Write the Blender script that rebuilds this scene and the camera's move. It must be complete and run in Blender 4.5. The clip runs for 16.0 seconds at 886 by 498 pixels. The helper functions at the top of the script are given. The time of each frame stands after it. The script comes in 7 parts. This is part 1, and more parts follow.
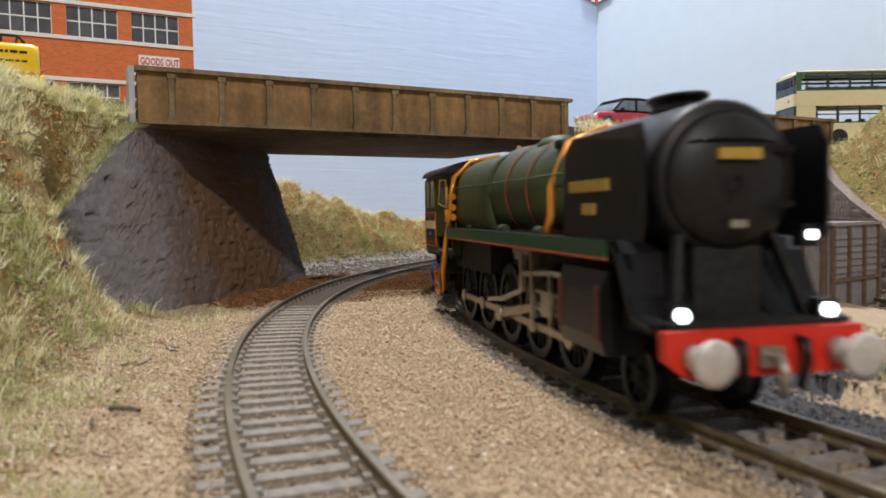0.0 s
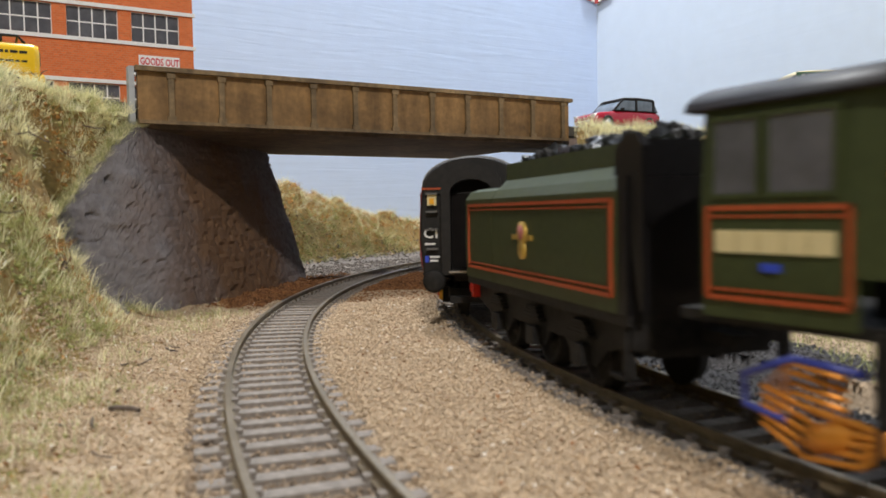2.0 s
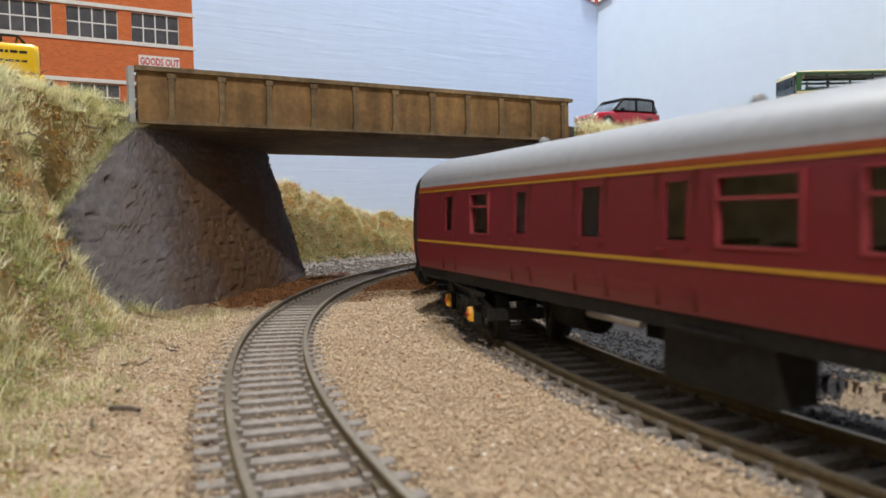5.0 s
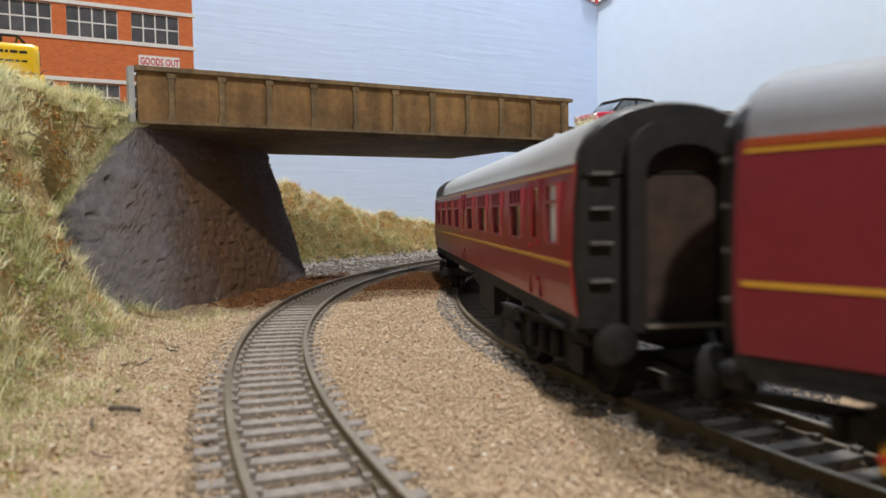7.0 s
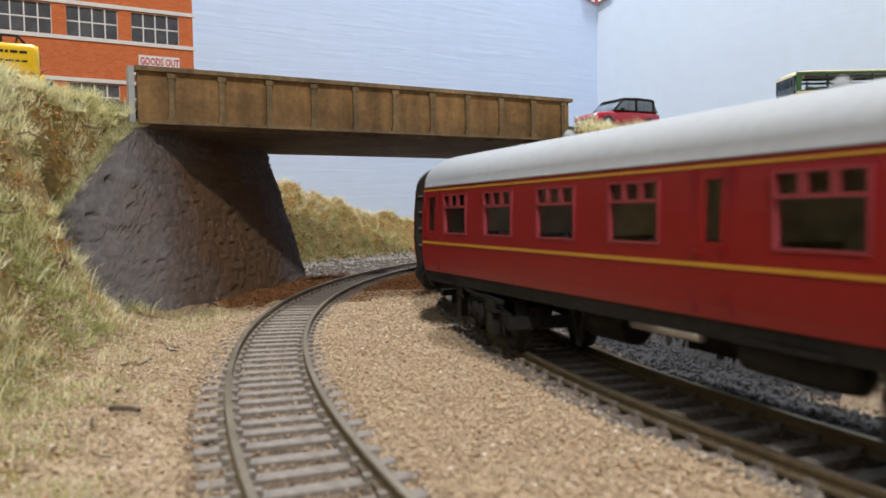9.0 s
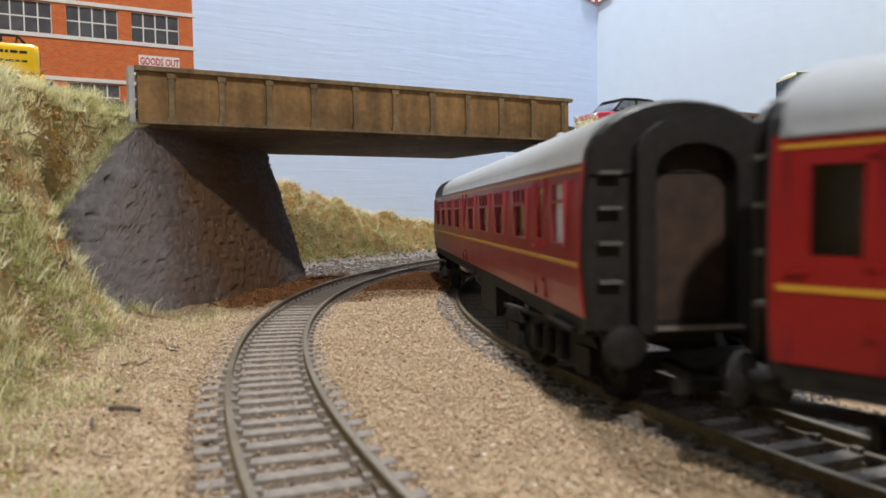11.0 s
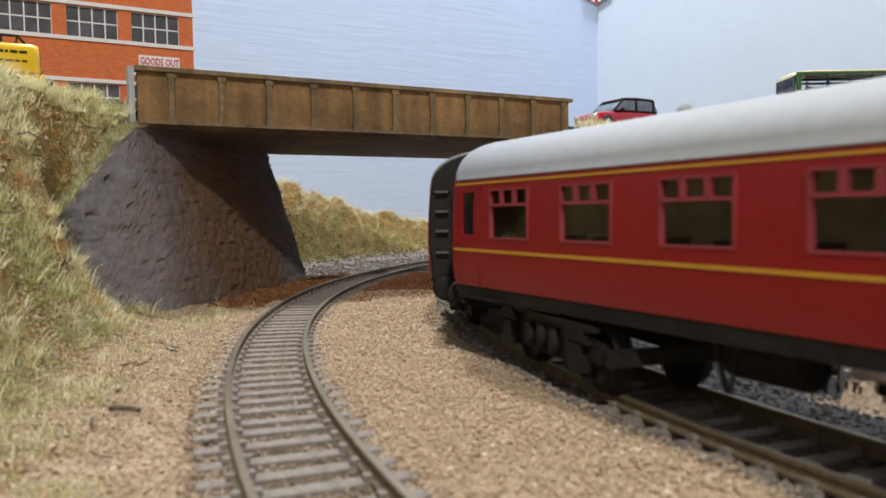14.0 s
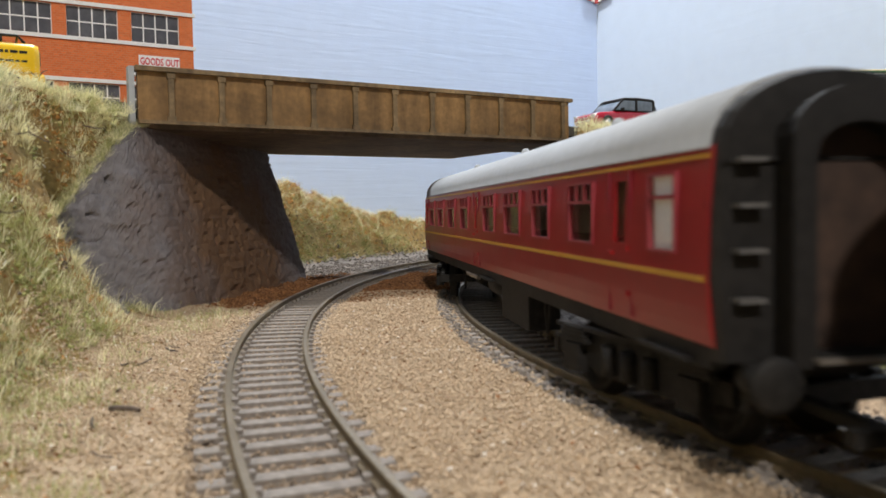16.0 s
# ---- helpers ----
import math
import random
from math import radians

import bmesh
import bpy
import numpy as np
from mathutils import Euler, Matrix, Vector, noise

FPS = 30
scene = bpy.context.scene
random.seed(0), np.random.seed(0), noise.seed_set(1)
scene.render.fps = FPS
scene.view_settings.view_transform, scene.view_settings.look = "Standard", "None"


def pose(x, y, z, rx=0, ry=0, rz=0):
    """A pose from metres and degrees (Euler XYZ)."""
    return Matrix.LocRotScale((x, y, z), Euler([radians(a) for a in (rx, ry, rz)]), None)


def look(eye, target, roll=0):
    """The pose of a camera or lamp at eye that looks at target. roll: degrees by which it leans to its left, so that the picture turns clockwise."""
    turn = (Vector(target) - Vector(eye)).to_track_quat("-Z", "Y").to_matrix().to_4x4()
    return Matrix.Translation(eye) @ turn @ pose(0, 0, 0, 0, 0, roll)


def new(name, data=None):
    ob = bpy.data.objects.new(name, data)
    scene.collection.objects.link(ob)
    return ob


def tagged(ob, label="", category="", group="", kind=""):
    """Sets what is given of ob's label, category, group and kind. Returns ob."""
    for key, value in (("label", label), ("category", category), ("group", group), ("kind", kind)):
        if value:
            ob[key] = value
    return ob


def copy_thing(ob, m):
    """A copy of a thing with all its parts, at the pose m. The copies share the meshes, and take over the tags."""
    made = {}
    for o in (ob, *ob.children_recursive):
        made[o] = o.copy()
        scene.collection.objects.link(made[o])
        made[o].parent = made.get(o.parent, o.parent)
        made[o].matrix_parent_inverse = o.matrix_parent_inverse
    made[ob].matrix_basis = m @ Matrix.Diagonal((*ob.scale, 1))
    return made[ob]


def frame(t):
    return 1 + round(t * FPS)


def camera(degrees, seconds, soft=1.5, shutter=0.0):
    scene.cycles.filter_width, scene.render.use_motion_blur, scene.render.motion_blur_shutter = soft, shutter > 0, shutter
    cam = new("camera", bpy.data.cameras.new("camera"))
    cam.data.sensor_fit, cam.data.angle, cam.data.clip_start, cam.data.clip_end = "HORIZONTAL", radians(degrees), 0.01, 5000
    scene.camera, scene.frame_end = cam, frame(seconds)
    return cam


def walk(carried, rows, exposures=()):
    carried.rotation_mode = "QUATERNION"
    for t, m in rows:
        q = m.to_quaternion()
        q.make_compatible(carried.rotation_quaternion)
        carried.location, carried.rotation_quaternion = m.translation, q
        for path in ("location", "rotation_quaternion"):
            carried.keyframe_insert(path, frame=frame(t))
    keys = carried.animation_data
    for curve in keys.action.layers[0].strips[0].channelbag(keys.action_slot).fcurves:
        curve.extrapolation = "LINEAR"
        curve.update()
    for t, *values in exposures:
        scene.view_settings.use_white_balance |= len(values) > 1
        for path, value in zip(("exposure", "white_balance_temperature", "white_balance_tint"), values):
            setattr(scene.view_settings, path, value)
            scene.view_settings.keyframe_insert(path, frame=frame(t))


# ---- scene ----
cam = camera(59.263, 16.0, soft=1.6, shutter=0.5)
VIEW = pose(0, 0, 0.03407, 87.303, 0, 0) @ pose(0, 0, 0, 0, 0, -0.955)
walk(cam, [(0.0, VIEW), (16.0, VIEW)])
cam.data.dof.use_dof = True
cam.data.dof.focus_distance = 0.42
cam.data.dof.aperture_fstop = 38.0

# ---- light: lamps over the layout and soft light of the room ----
world = bpy.data.worlds.new("room_light")
scene.world = world
world.use_nodes = True
world.node_tree.nodes["Background"].inputs[0].default_value = (0.86, 0.92, 1.0, 1)
world.node_tree.nodes["Background"].inputs[1].default_value = 0.20


def area_lamp(name, eye, target, size, watts, colour):
    data = bpy.data.lights.new(name, "AREA")
    data.shape, data.size, data.energy, data.color = "DISK", size, watts, colour
    lamp = new(name, data)
    lamp.matrix_world = look(eye, target)
    return lamp


area_lamp("ceiling_lamp", (-0.05, 0.68, 1.08), (-0.02, 0.30, 0), 0.13, 14.6, (0.97, 0.985, 1.0))
area_lamp("room_lamp", (0.08, -1.03, 1.02), (-0.04, 0.35, 0.03), 0.07, 14.4, (1.0, 0.94, 0.88))
scene.view_settings.exposure = 0.0

# ---- plan ----
CX, CY = 0.54122, 0.31025            # centre of the curve
R_OUT, R_IN = 0.59639, 0.52680       # outer and inner running lines
GAUGE = 0.0175
BODY_L, BODY_W = 0.27567, 0.0337     # a coach
ZR = 0.0                             # rail top


def along(t):
    """How far the first coach's middle has come along the inner line."""
    q = (t - 8) / 8
    c = (0.426651, 0.627763, -0.035749, -0.059825, -0.066552, 0.090072, 0.039905, -0.041978)
    return sum(k * q ** i for i, k in enumerate(c))


def on_curve(s, base, radius=R_IN, z=0.0):
    """Pose of a rigid vehicle at s on the line; base: half the distance of its pivots."""
    a = s / R_IN + math.pi
    rc = radius * math.cos(math.asin(base / radius))
    return pose(CX + rc * math.cos(a), CY + rc * math.sin(a), z, 0, 0, math.degrees(a) + 90)


# ---- materials ----
def mat(name, colour, rough=0.6, metal=0.0, var=0.25, scale=60.0, fine=600.0, bump=0.3, depth=0.0004, second=None, mix=0.5, spec=0.5, island=0.0, emit=None, coat=0.0):
    m = bpy.data.materials.new(name)
    m.use_nodes = True
    nt = m.node_tree
    b = nt.nodes["Principled BSDF"]
    co = nt.nodes.new("ShaderNodeTexCoord")
    n1 = nt.nodes.new("ShaderNodeTexNoise")
    n1.inputs["Scale"].default_value, n1.inputs["Detail"].default_value, n1.inputs["Roughness"].default_value = scale, 6, 0.65
    n2 = nt.nodes.new("ShaderNodeTexNoise")
    n2.inputs["Scale"].default_value, n2.inputs["Detail"].default_value = fine, 4
    for n in (n1, n2):
        nt.links.new(co.outputs["Object"], n.inputs["Vector"])
    ramp = nt.nodes.new("ShaderNodeMapRange")
    ramp.inputs[1].default_value, ramp.inputs[2].default_value = 0.5 - mix * 0.3, 0.5 + mix * 0.3
    nt.links.new(n1.outputs["Fac"], ramp.inputs[0])
    mx = nt.nodes.new("ShaderNodeMix")
    mx.data_type = "RGBA"
    c2 = second or tuple(c * (1 - var) for c in colour)
    mx.inputs[6].default_value, mx.inputs[7].default_value = (*c2, 1), (*colour, 1)
    nt.links.new(ramp.outputs[0], mx.inputs[0])
    hs = nt.nodes.new("ShaderNodeHueSaturation")
    vr = nt.nodes.new("ShaderNodeMapRange")
    vr.inputs[1].default_value, vr.inputs[2].default_value = 0.3, 0.7
    vr.inputs[3].default_value, vr.inputs[4].default_value = 1 - var, 1 + var
    nt.links.new(n2.outputs["Fac"], vr.inputs[0])
    last = vr.outputs[0]
    if island:
        geo = nt.nodes.new("ShaderNodeNewGeometry")
        ir = nt.nodes.new("ShaderNodeMapRange")
        ir.inputs[3].default_value, ir.inputs[4].default_value = 1 - island, 1 + island
        nt.links.new(geo.outputs["Random Per Island"], ir.inputs[0])
        mu = nt.nodes.new("ShaderNodeMath")
        mu.operation = "MULTIPLY"
        nt.links.new(ir.outputs[0], mu.inputs[0])
        nt.links.new(last, mu.inputs[1])
        last = mu.outputs[0]
    nt.links.new(mx.outputs[2], hs.inputs["Color"])
    nt.links.new(last, hs.inputs["Value"])
    nt.links.new(hs.outputs[0], b.inputs["Base Color"])
    rr = nt.nodes.new("ShaderNodeMapRange")
    rr.inputs[3].default_value, rr.inputs[4].default_value = max(0.03, rough - 0.12), min(1, rough + 0.12)
    nt.links.new(n1.outputs["Fac"], rr.inputs[0])
    nt.links.new(rr.outputs[0], b.inputs["Roughness"])
    b.inputs["Metallic"].default_value = metal
    b.inputs["Specular IOR Level"].default_value = spec
    b.inputs["Coat Weight"].default_value = coat
    if bump:
        bp = nt.nodes.new("ShaderNodeBump")
        bp.inputs["Strength"].default_value, bp.inputs["Distance"].default_value = bump, depth
        nt.links.new(n2.outputs["Fac"], bp.inputs["Height"])
        nt.links.new(bp.outputs[0], b.inputs["Normal"])
    if emit:
        b.inputs["Emission Color"].default_value, b.inputs["Emission Strength"].default_value = (*emit[:3], 1), emit[3]
    return m


M = {}
M["soil"] = mat("sandy_soil", (0.45, 0.35, 0.24), 0.95, 0, 0.2, 90, 900, 0.8, 0.0008, (0.37, 0.265, 0.17), 1.0, 0.2)
M["grain"] = mat("ballast_grain", (0.54, 0.43, 0.30), 0.9, 0, 0.12, 110, 900, 0.2, 0.0002, (0.45, 0.33, 0.215), 1.2, 0.3, island=0.20)
M["grain_pale"] = mat("pale_speck", (0.82, 0.76, 0.66), 0.6, 0, 0.1, 60, 900, 0.1, 0.0002, island=0.2)
M["grain_bay"] = mat("bay_grain", (0.42, 0.33, 0.24), 0.9, 0, 0.2, 60, 900, 0.2, 0.0002, (0.25, 0.18, 0.12), 1.0, 0.3, island=0.35)
# ash grains, strewn also where only the train's shade darkens the ground
M["grain_ash_shade"] = mat("ash_grain", (0.085, 0.082, 0.085), 0.9, 0, 0.2, 60, 900, 0.2, 0.0002, (0.05, 0.047, 0.047), 1.0, 0.3, island=0.5)
M["grain_dark"] = mat("brown_scatter", (0.27, 0.125, 0.05), 0.95, 0, 0.2, 60, 900, 0.3, 0.0003, (0.17, 0.085, 0.04), 1.0, 0.2, island=0.5)
M["grain_grey"] = mat("grey_chippings", (0.27, 0.235, 0.20), 0.9, 0, 0.2, 60, 900, 0.3, 0.0003, (0.17, 0.145, 0.125), 1.0, 0.3, island=0.5)
M["turf"] = mat("turf", (0.20, 0.19, 0.075), 0.95, 0, 0.35, 40, 500, 0.8, 0.001, (0.24, 0.125, 0.042), 1.2, 0.2)
M["grass_pale"] = mat("straw_fibre", (0.95, 0.94, 0.74), 0.7, 0, 0.1, 25, 300, 0, 0.0002, (0.80, 0.74, 0.40), 1.0, 0.3, island=0.3)
M["grass_green"] = mat("green_fibre", (0.52, 0.53, 0.23), 0.75, 0, 0.1, 25, 300, 0, 0.0002, (0.29, 0.31, 0.12), 1.0, 0.3, island=0.35)
M["grass_rust"] = mat("rust_fibre", (0.66, 0.36, 0.11), 0.8, 0, 0.1, 25, 300, 0, 0.0002, (0.44, 0.21, 0.06), 1.0, 0.3, island=0.4)
M["foam_olive"] = mat("olive_foam", (0.33, 0.33, 0.12), 0.95, 0, 0.2, 30, 500, 0.3, 0.0003, (0.20, 0.21, 0.075), 1.2, 0.2, island=0.4)
M["foam_rust"] = mat("rust_foam", (0.46, 0.25, 0.085), 0.95, 0, 0.2, 30, 500, 0.3, 0.0003, (0.27, 0.13, 0.045), 1.2, 0.2, island=0.4)
M["foam_straw"] = mat("straw_foam", (0.62, 0.54, 0.28), 0.95, 0, 0.2, 30, 500, 0.3, 0.0003, (0.42, 0.34, 0.15), 1.2, 0.2, island=0.35)
M["flock_white"] = mat("white_flock", (0.92, 0.92, 0.88), 0.3, 0, 0.05)
M["twig"] = mat("twig", (0.13, 0.10, 0.08), 0.9, 0, 0.3, 90, 800, 0.3, 0.0002)
M["rail_side"] = mat("weathered_rail", (0.20, 0.145, 0.075), 0.55, 0.2, 0.2, 50, 500, 0.15, 0.0001, (0.17, 0.14, 0.095), 1.0)
M["rail_top"] = mat("polished_rail", (0.30, 0.25, 0.18), 0.38, 0.8, 0.1, 50, 500, 0, 0.0001)
M["sleeper"] = mat("grey_sleeper", (0.27, 0.24, 0.21), 0.85, 0, 0.25, 80, 700, 0.4, 0.0002, (0.22, 0.19, 0.165), 1.0, 0.3)
M["girder"] = mat("rusty_girder_paint", (0.33, 0.185, 0.066), 0.6, 0, 0.15, 60, 500, 0.25, 0.0002, (0.165, 0.098, 0.042), 1.8, 0.4)
M["girder_edge"] = mat("worn_girder_edge", (0.30, 0.205, 0.10), 0.6, 0, 0.2, 40, 500, 0.2, 0.0002, (0.19, 0.125, 0.06), 1.0)
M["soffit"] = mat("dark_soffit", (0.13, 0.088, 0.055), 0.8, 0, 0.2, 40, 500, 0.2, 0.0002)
M["stone"] = mat("grey_stone", (0.22, 0.205, 0.205), 0.85, 0, 0.18, 13, 350, 0.5, 0.0005, (0.23, 0.14, 0.085), 1.4, 0.3)
M["brick"] = mat("orange_brick", (0.72, 0.19, 0.06), 0.7, 0, 0.12, 30, 800, 0.2, 0.0002, (0.52, 0.125, 0.04), 1.0, 0.3)
M["white"] = mat("white_trim", (0.88, 0.87, 0.86), 0.5, 0, 0.04, 40, 500, 0.05, 0.0001)
M["red_sign"] = mat("red_letters", (0.65, 0.04, 0.06), 0.5, 0, 0.05)
M["dark_glass"] = mat("smoked_window", (0.055, 0.06, 0.075), 0.12, 0, 0.2, 20, 200, 0, 0.0001, (0.15, 0.15, 0.165), 1.0, 0.6)
M["yellow"] = mat("yellow_van_paint", (0.90, 0.56, 0.01), 0.3, 0, 0.03, 30, 400, 0, 0.0001, coat=0.4)
M["black"] = mat("black_plastic", (0.019, 0.0175, 0.0165), 0.5, 0, 0.25, 60, 600, 0.1, 0.0001, None, 0.5, 0.28)
M["underframe"] = mat("matt_black_underframe", (0.015, 0.0145, 0.014), 0.65, 0, 0.4, 70, 600, 0.2, 0.0001, (0.018, 0.016, 0.014), 1.0, 0.22)
M["loco_black"] = mat("satin_black_loco", (0.005, 0.005, 0.006), 0.34, 0, 0.25, 60, 600, 0.05, 0.0001, (0.009, 0.008, 0.008), 1.0, 0.28)
M["smokebox"] = mat("smokebox_black", (0.009, 0.0075, 0.007), 0.5, 0, 0.25, 60, 600, 0.08, 0.0001, (0.017, 0.012, 0.010), 1.0, 0.26)
M["green"] = mat("locomotive_green", (0.050, 0.064, 0.024), 0.48, 0, 0.12, 50, 600, 0.05, 0.0001, spec=0.25)
M["green_edge"] = mat("green_valance", (0.018, 0.075, 0.032), 0.35, 0, 0.06, 50, 600, 0.03, 0.0001, coat=0.2)
M["orange"] = mat("orange_lining", (0.42, 0.075, 0.020), 0.45, 0, 0.06)
M["emblem_red"] = mat("emblem_red", (0.45, 0.15, 0.13), 0.5, 0, 0.1)
M["band_orange"] = mat("worn_orange_band", (0.24, 0.065, 0.022), 0.5, 0, 0.15, 90, 600)
M["copper"] = mat("copper_pipe", (0.68, 0.27, 0.035), 0.32, 0.45, 0.1, 50, 500, 0.02, 0.0001)
M["blue_wire"] = mat("blue_wire", (0.03, 0.045, 0.28), 0.4, 0, 0.1)
M["red"] = mat("red_bufferbeam", (0.60, 0.022, 0.008), 0.5, 0, 0.06, 50, 500, 0.03, 0.0001)
M["steel"] = mat("pale_steel", (0.42, 0.38, 0.33), 0.35, 0.75, 0.15, 80, 500, 0.05, 0.0001)
M["rod"] = mat("weathered_rod", (0.42, 0.36, 0.29), 0.33, 0.8, 0.15, 60, 500, 0.05, 0.0001)
M["brass"] = mat("brass_plate", (0.55, 0.36, 0.07), 0.4, 0.4, 0.1)
M["cream"] = mat("cream_paint", (0.72, 0.62, 0.34), 0.4, 0, 0.04, 40, 400, 0, 0.0001)
M["maroon"] = mat("bright_maroon", (0.285, 0.013, 0.015), 0.34, 0, 0.05, 30, 500, 0.02, 0.0001, spec=0.35)
M["maroon_dark"] = mat("deep_maroon", (0.205, 0.022, 0.034), 0.34, 0, 0.05, 30, 500, 0.02, 0.0001, spec=0.35)
# window frames pinker than the body: their reflection put into the maroon
M["frame_sheen"] = mat("maroon_window_bar", (0.32, 0.048, 0.062), 0.4, 0, 0.05)
M["lining"] = mat("yellow_lining", (0.60, 0.33, 0.035), 0.45, 0, 0.06)
M["roof_grey"] = mat("grey_roof", (0.42, 0.44, 0.46), 0.75, 0, 0.05, 30, 400, 0.08, 0.0001)
M["roof_dark"] = mat("dark_grey_roof", (0.27, 0.27, 0.275), 0.5, 0, 0.06, 30, 400, 0.08, 0.0001)
M["interior"] = mat("coach_interior", (0.66, 0.60, 0.50), 0.7, 0, 0.3, 40, 200, 0, 0.0001, (0.45, 0.40, 0.33), 1.0)
# near black: shade of the deep gangway opening put into the colour
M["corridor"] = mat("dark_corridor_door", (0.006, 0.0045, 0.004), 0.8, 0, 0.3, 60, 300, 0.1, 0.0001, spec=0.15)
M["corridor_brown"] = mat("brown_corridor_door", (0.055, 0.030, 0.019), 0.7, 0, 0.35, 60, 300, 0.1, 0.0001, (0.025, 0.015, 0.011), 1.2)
# ash by the rail; farther in, its dark colour paints the train's shade
M["ash"] = mat("dark_ash", (0.075, 0.072, 0.072), 0.95, 0, 0.35, 60, 900, 0.8, 0.0008, (0.045, 0.042, 0.042), 1.0, 0.2)
M["upholstery"] = mat("dark_upholstery", (0.03, 0.025, 0.022), 0.8, 0, 0.2)
# grey steps, lightened to carry their highlights in the colour
M["step_grey"] = mat("worn_step", (0.13, 0.125, 0.12), 0.4, 0.2, 0.2)
M["lining_dark"] = mat("dull_red_lining", (0.10, 0.018, 0.012), 0.5, 0, 0.1)
M["buffer_face"] = mat("pale_buffer_face", (0.55, 0.50, 0.47), 0.45, 0.2, 0.12)
M["blind"] = mat("frosted_white", (0.78, 0.80, 0.82), 0.5, 0, 0.04)
M["print_white"] = mat("white_print", (0.80, 0.80, 0.78), 0.5, 0, 0.03)
M["print_blue"] = mat("blue_print", (0.03, 0.07, 0.55), 0.5, 0, 0.03)
M["amber"] = mat("amber_axlebox", (0.85, 0.42, 0.02), 0.5, 0, 0.1)
M["lamp_glow"] = mat("lit_lamp", (0.9, 0.93, 1.0), 0.3, 0, 0.0, emit=(0.85, 0.95, 1.0, 6.0))
M["car_red"] = mat("red_car_paint", (0.42, 0.014, 0.036), 0.25, 0, 0.03, 30, 300, 0, 0.0001, coat=0.6)
M["car_glass"] = mat("car_glass", (0.22, 0.27, 0.33), 0.1, 0, 0.2, 30, 300, 0, 0.0001, (0.12, 0.15, 0.19), 1.0, 0.6)
M["chrome"] = mat("chrome", (0.75, 0.75, 0.76), 0.15, 1.0, 0.03)
M["bus_cream"] = mat("bus_cream", (0.80, 0.69, 0.40), 0.4, 0, 0.03, 30, 300, 0, 0.0001, coat=0.3)
M["bus_green"] = mat("bus_green", (0.05, 0.15, 0.055), 0.4, 0, 0.04, 30, 300, 0, 0.0001, coat=0.3)
M["bus_glass"] = mat("bus_smoked_glass", (0.055, 0.065, 0.065), 0.12, 0, 0.2, 30, 300, 0, 0.0001)
M["seat"] = mat("blue_seat", (0.035, 0.04, 0.07), 0.7, 0, 0.2)
M["wagon_grey"] = mat("wagon_grey", (0.23, 0.215, 0.225), 0.6, 0, 0.12, 30, 500, 0.15, 0.0002, (0.17, 0.145, 0.14), 1.2)
M["wagon_rust"] = mat("rusty_iron", (0.125, 0.08, 0.055), 0.75, 0, 0.2, 50, 500, 0.2, 0.0002, (0.085, 0.055, 0.04), 1.0)
M["coal"] = mat("coal", (0.012, 0.012, 0.013), 0.4, 0, 0.4, 200, 900, 0.5, 0.0005)
M["asphalt"] = mat("road_tarmac", (0.09, 0.088, 0.085), 0.9, 0, 0.2, 60, 900, 0.5, 0.0003)
M["stripe_red"] = mat("red_stripe_cloth", (0.55, 0.10, 0.10), 0.8, 0, 0.05)
M["wall_left"] = mat("pale_blue_painted_board", (0.60, 0.715, 0.93), 0.7, 0, 0.02, 6, 60, 0.0, 0.0002, (0.575, 0.695, 0.915), 1.0, 0.3)
M["wall_right"] = mat("pale_blue_painted_board_2", (0.585, 0.665, 0.765), 0.7, 0, 0.02, 6, 60, 0.0, 0.0002, (0.565, 0.645, 0.75), 1.0, 0.3)
M["plaster"] = mat("room_plaster", (0.75, 0.74, 0.72), 0.8, 0, 0.04, 6, 60, 0.1, 0.001)


def brush_strokes(m, strength):
    """Long level brush marks on a painted board."""
    nt = m.node_tree
    b = nt.nodes["Principled BSDF"]
    co = nt.nodes.new("ShaderNodeTexCoord")
    mp = nt.nodes.new("ShaderNodeMapping")
    mp.inputs["Scale"].default_value = (12, 12, 160)
    mp.inputs["Rotation"].default_value = (0.0, 0.10, 0.0)
    nz = nt.nodes.new("ShaderNodeTexNoise")
    nz.inputs["Scale"].default_value, nz.inputs["Detail"].default_value, nz.inputs["Distortion"].default_value = 1.0, 5, 0.6
    bp = nt.nodes.new("ShaderNodeBump")
    bp.inputs["Strength"].default_value, bp.inputs["Distance"].default_value = strength, 0.0015
    nt.links.new(co.outputs["Object"], mp.inputs[0])
    nt.links.new(mp.outputs[0], nz.inputs["Vector"])
    nt.links.new(nz.outputs["Fac"], bp.inputs["Height"])
    nt.links.new(bp.outputs[0], b.inputs["Normal"])




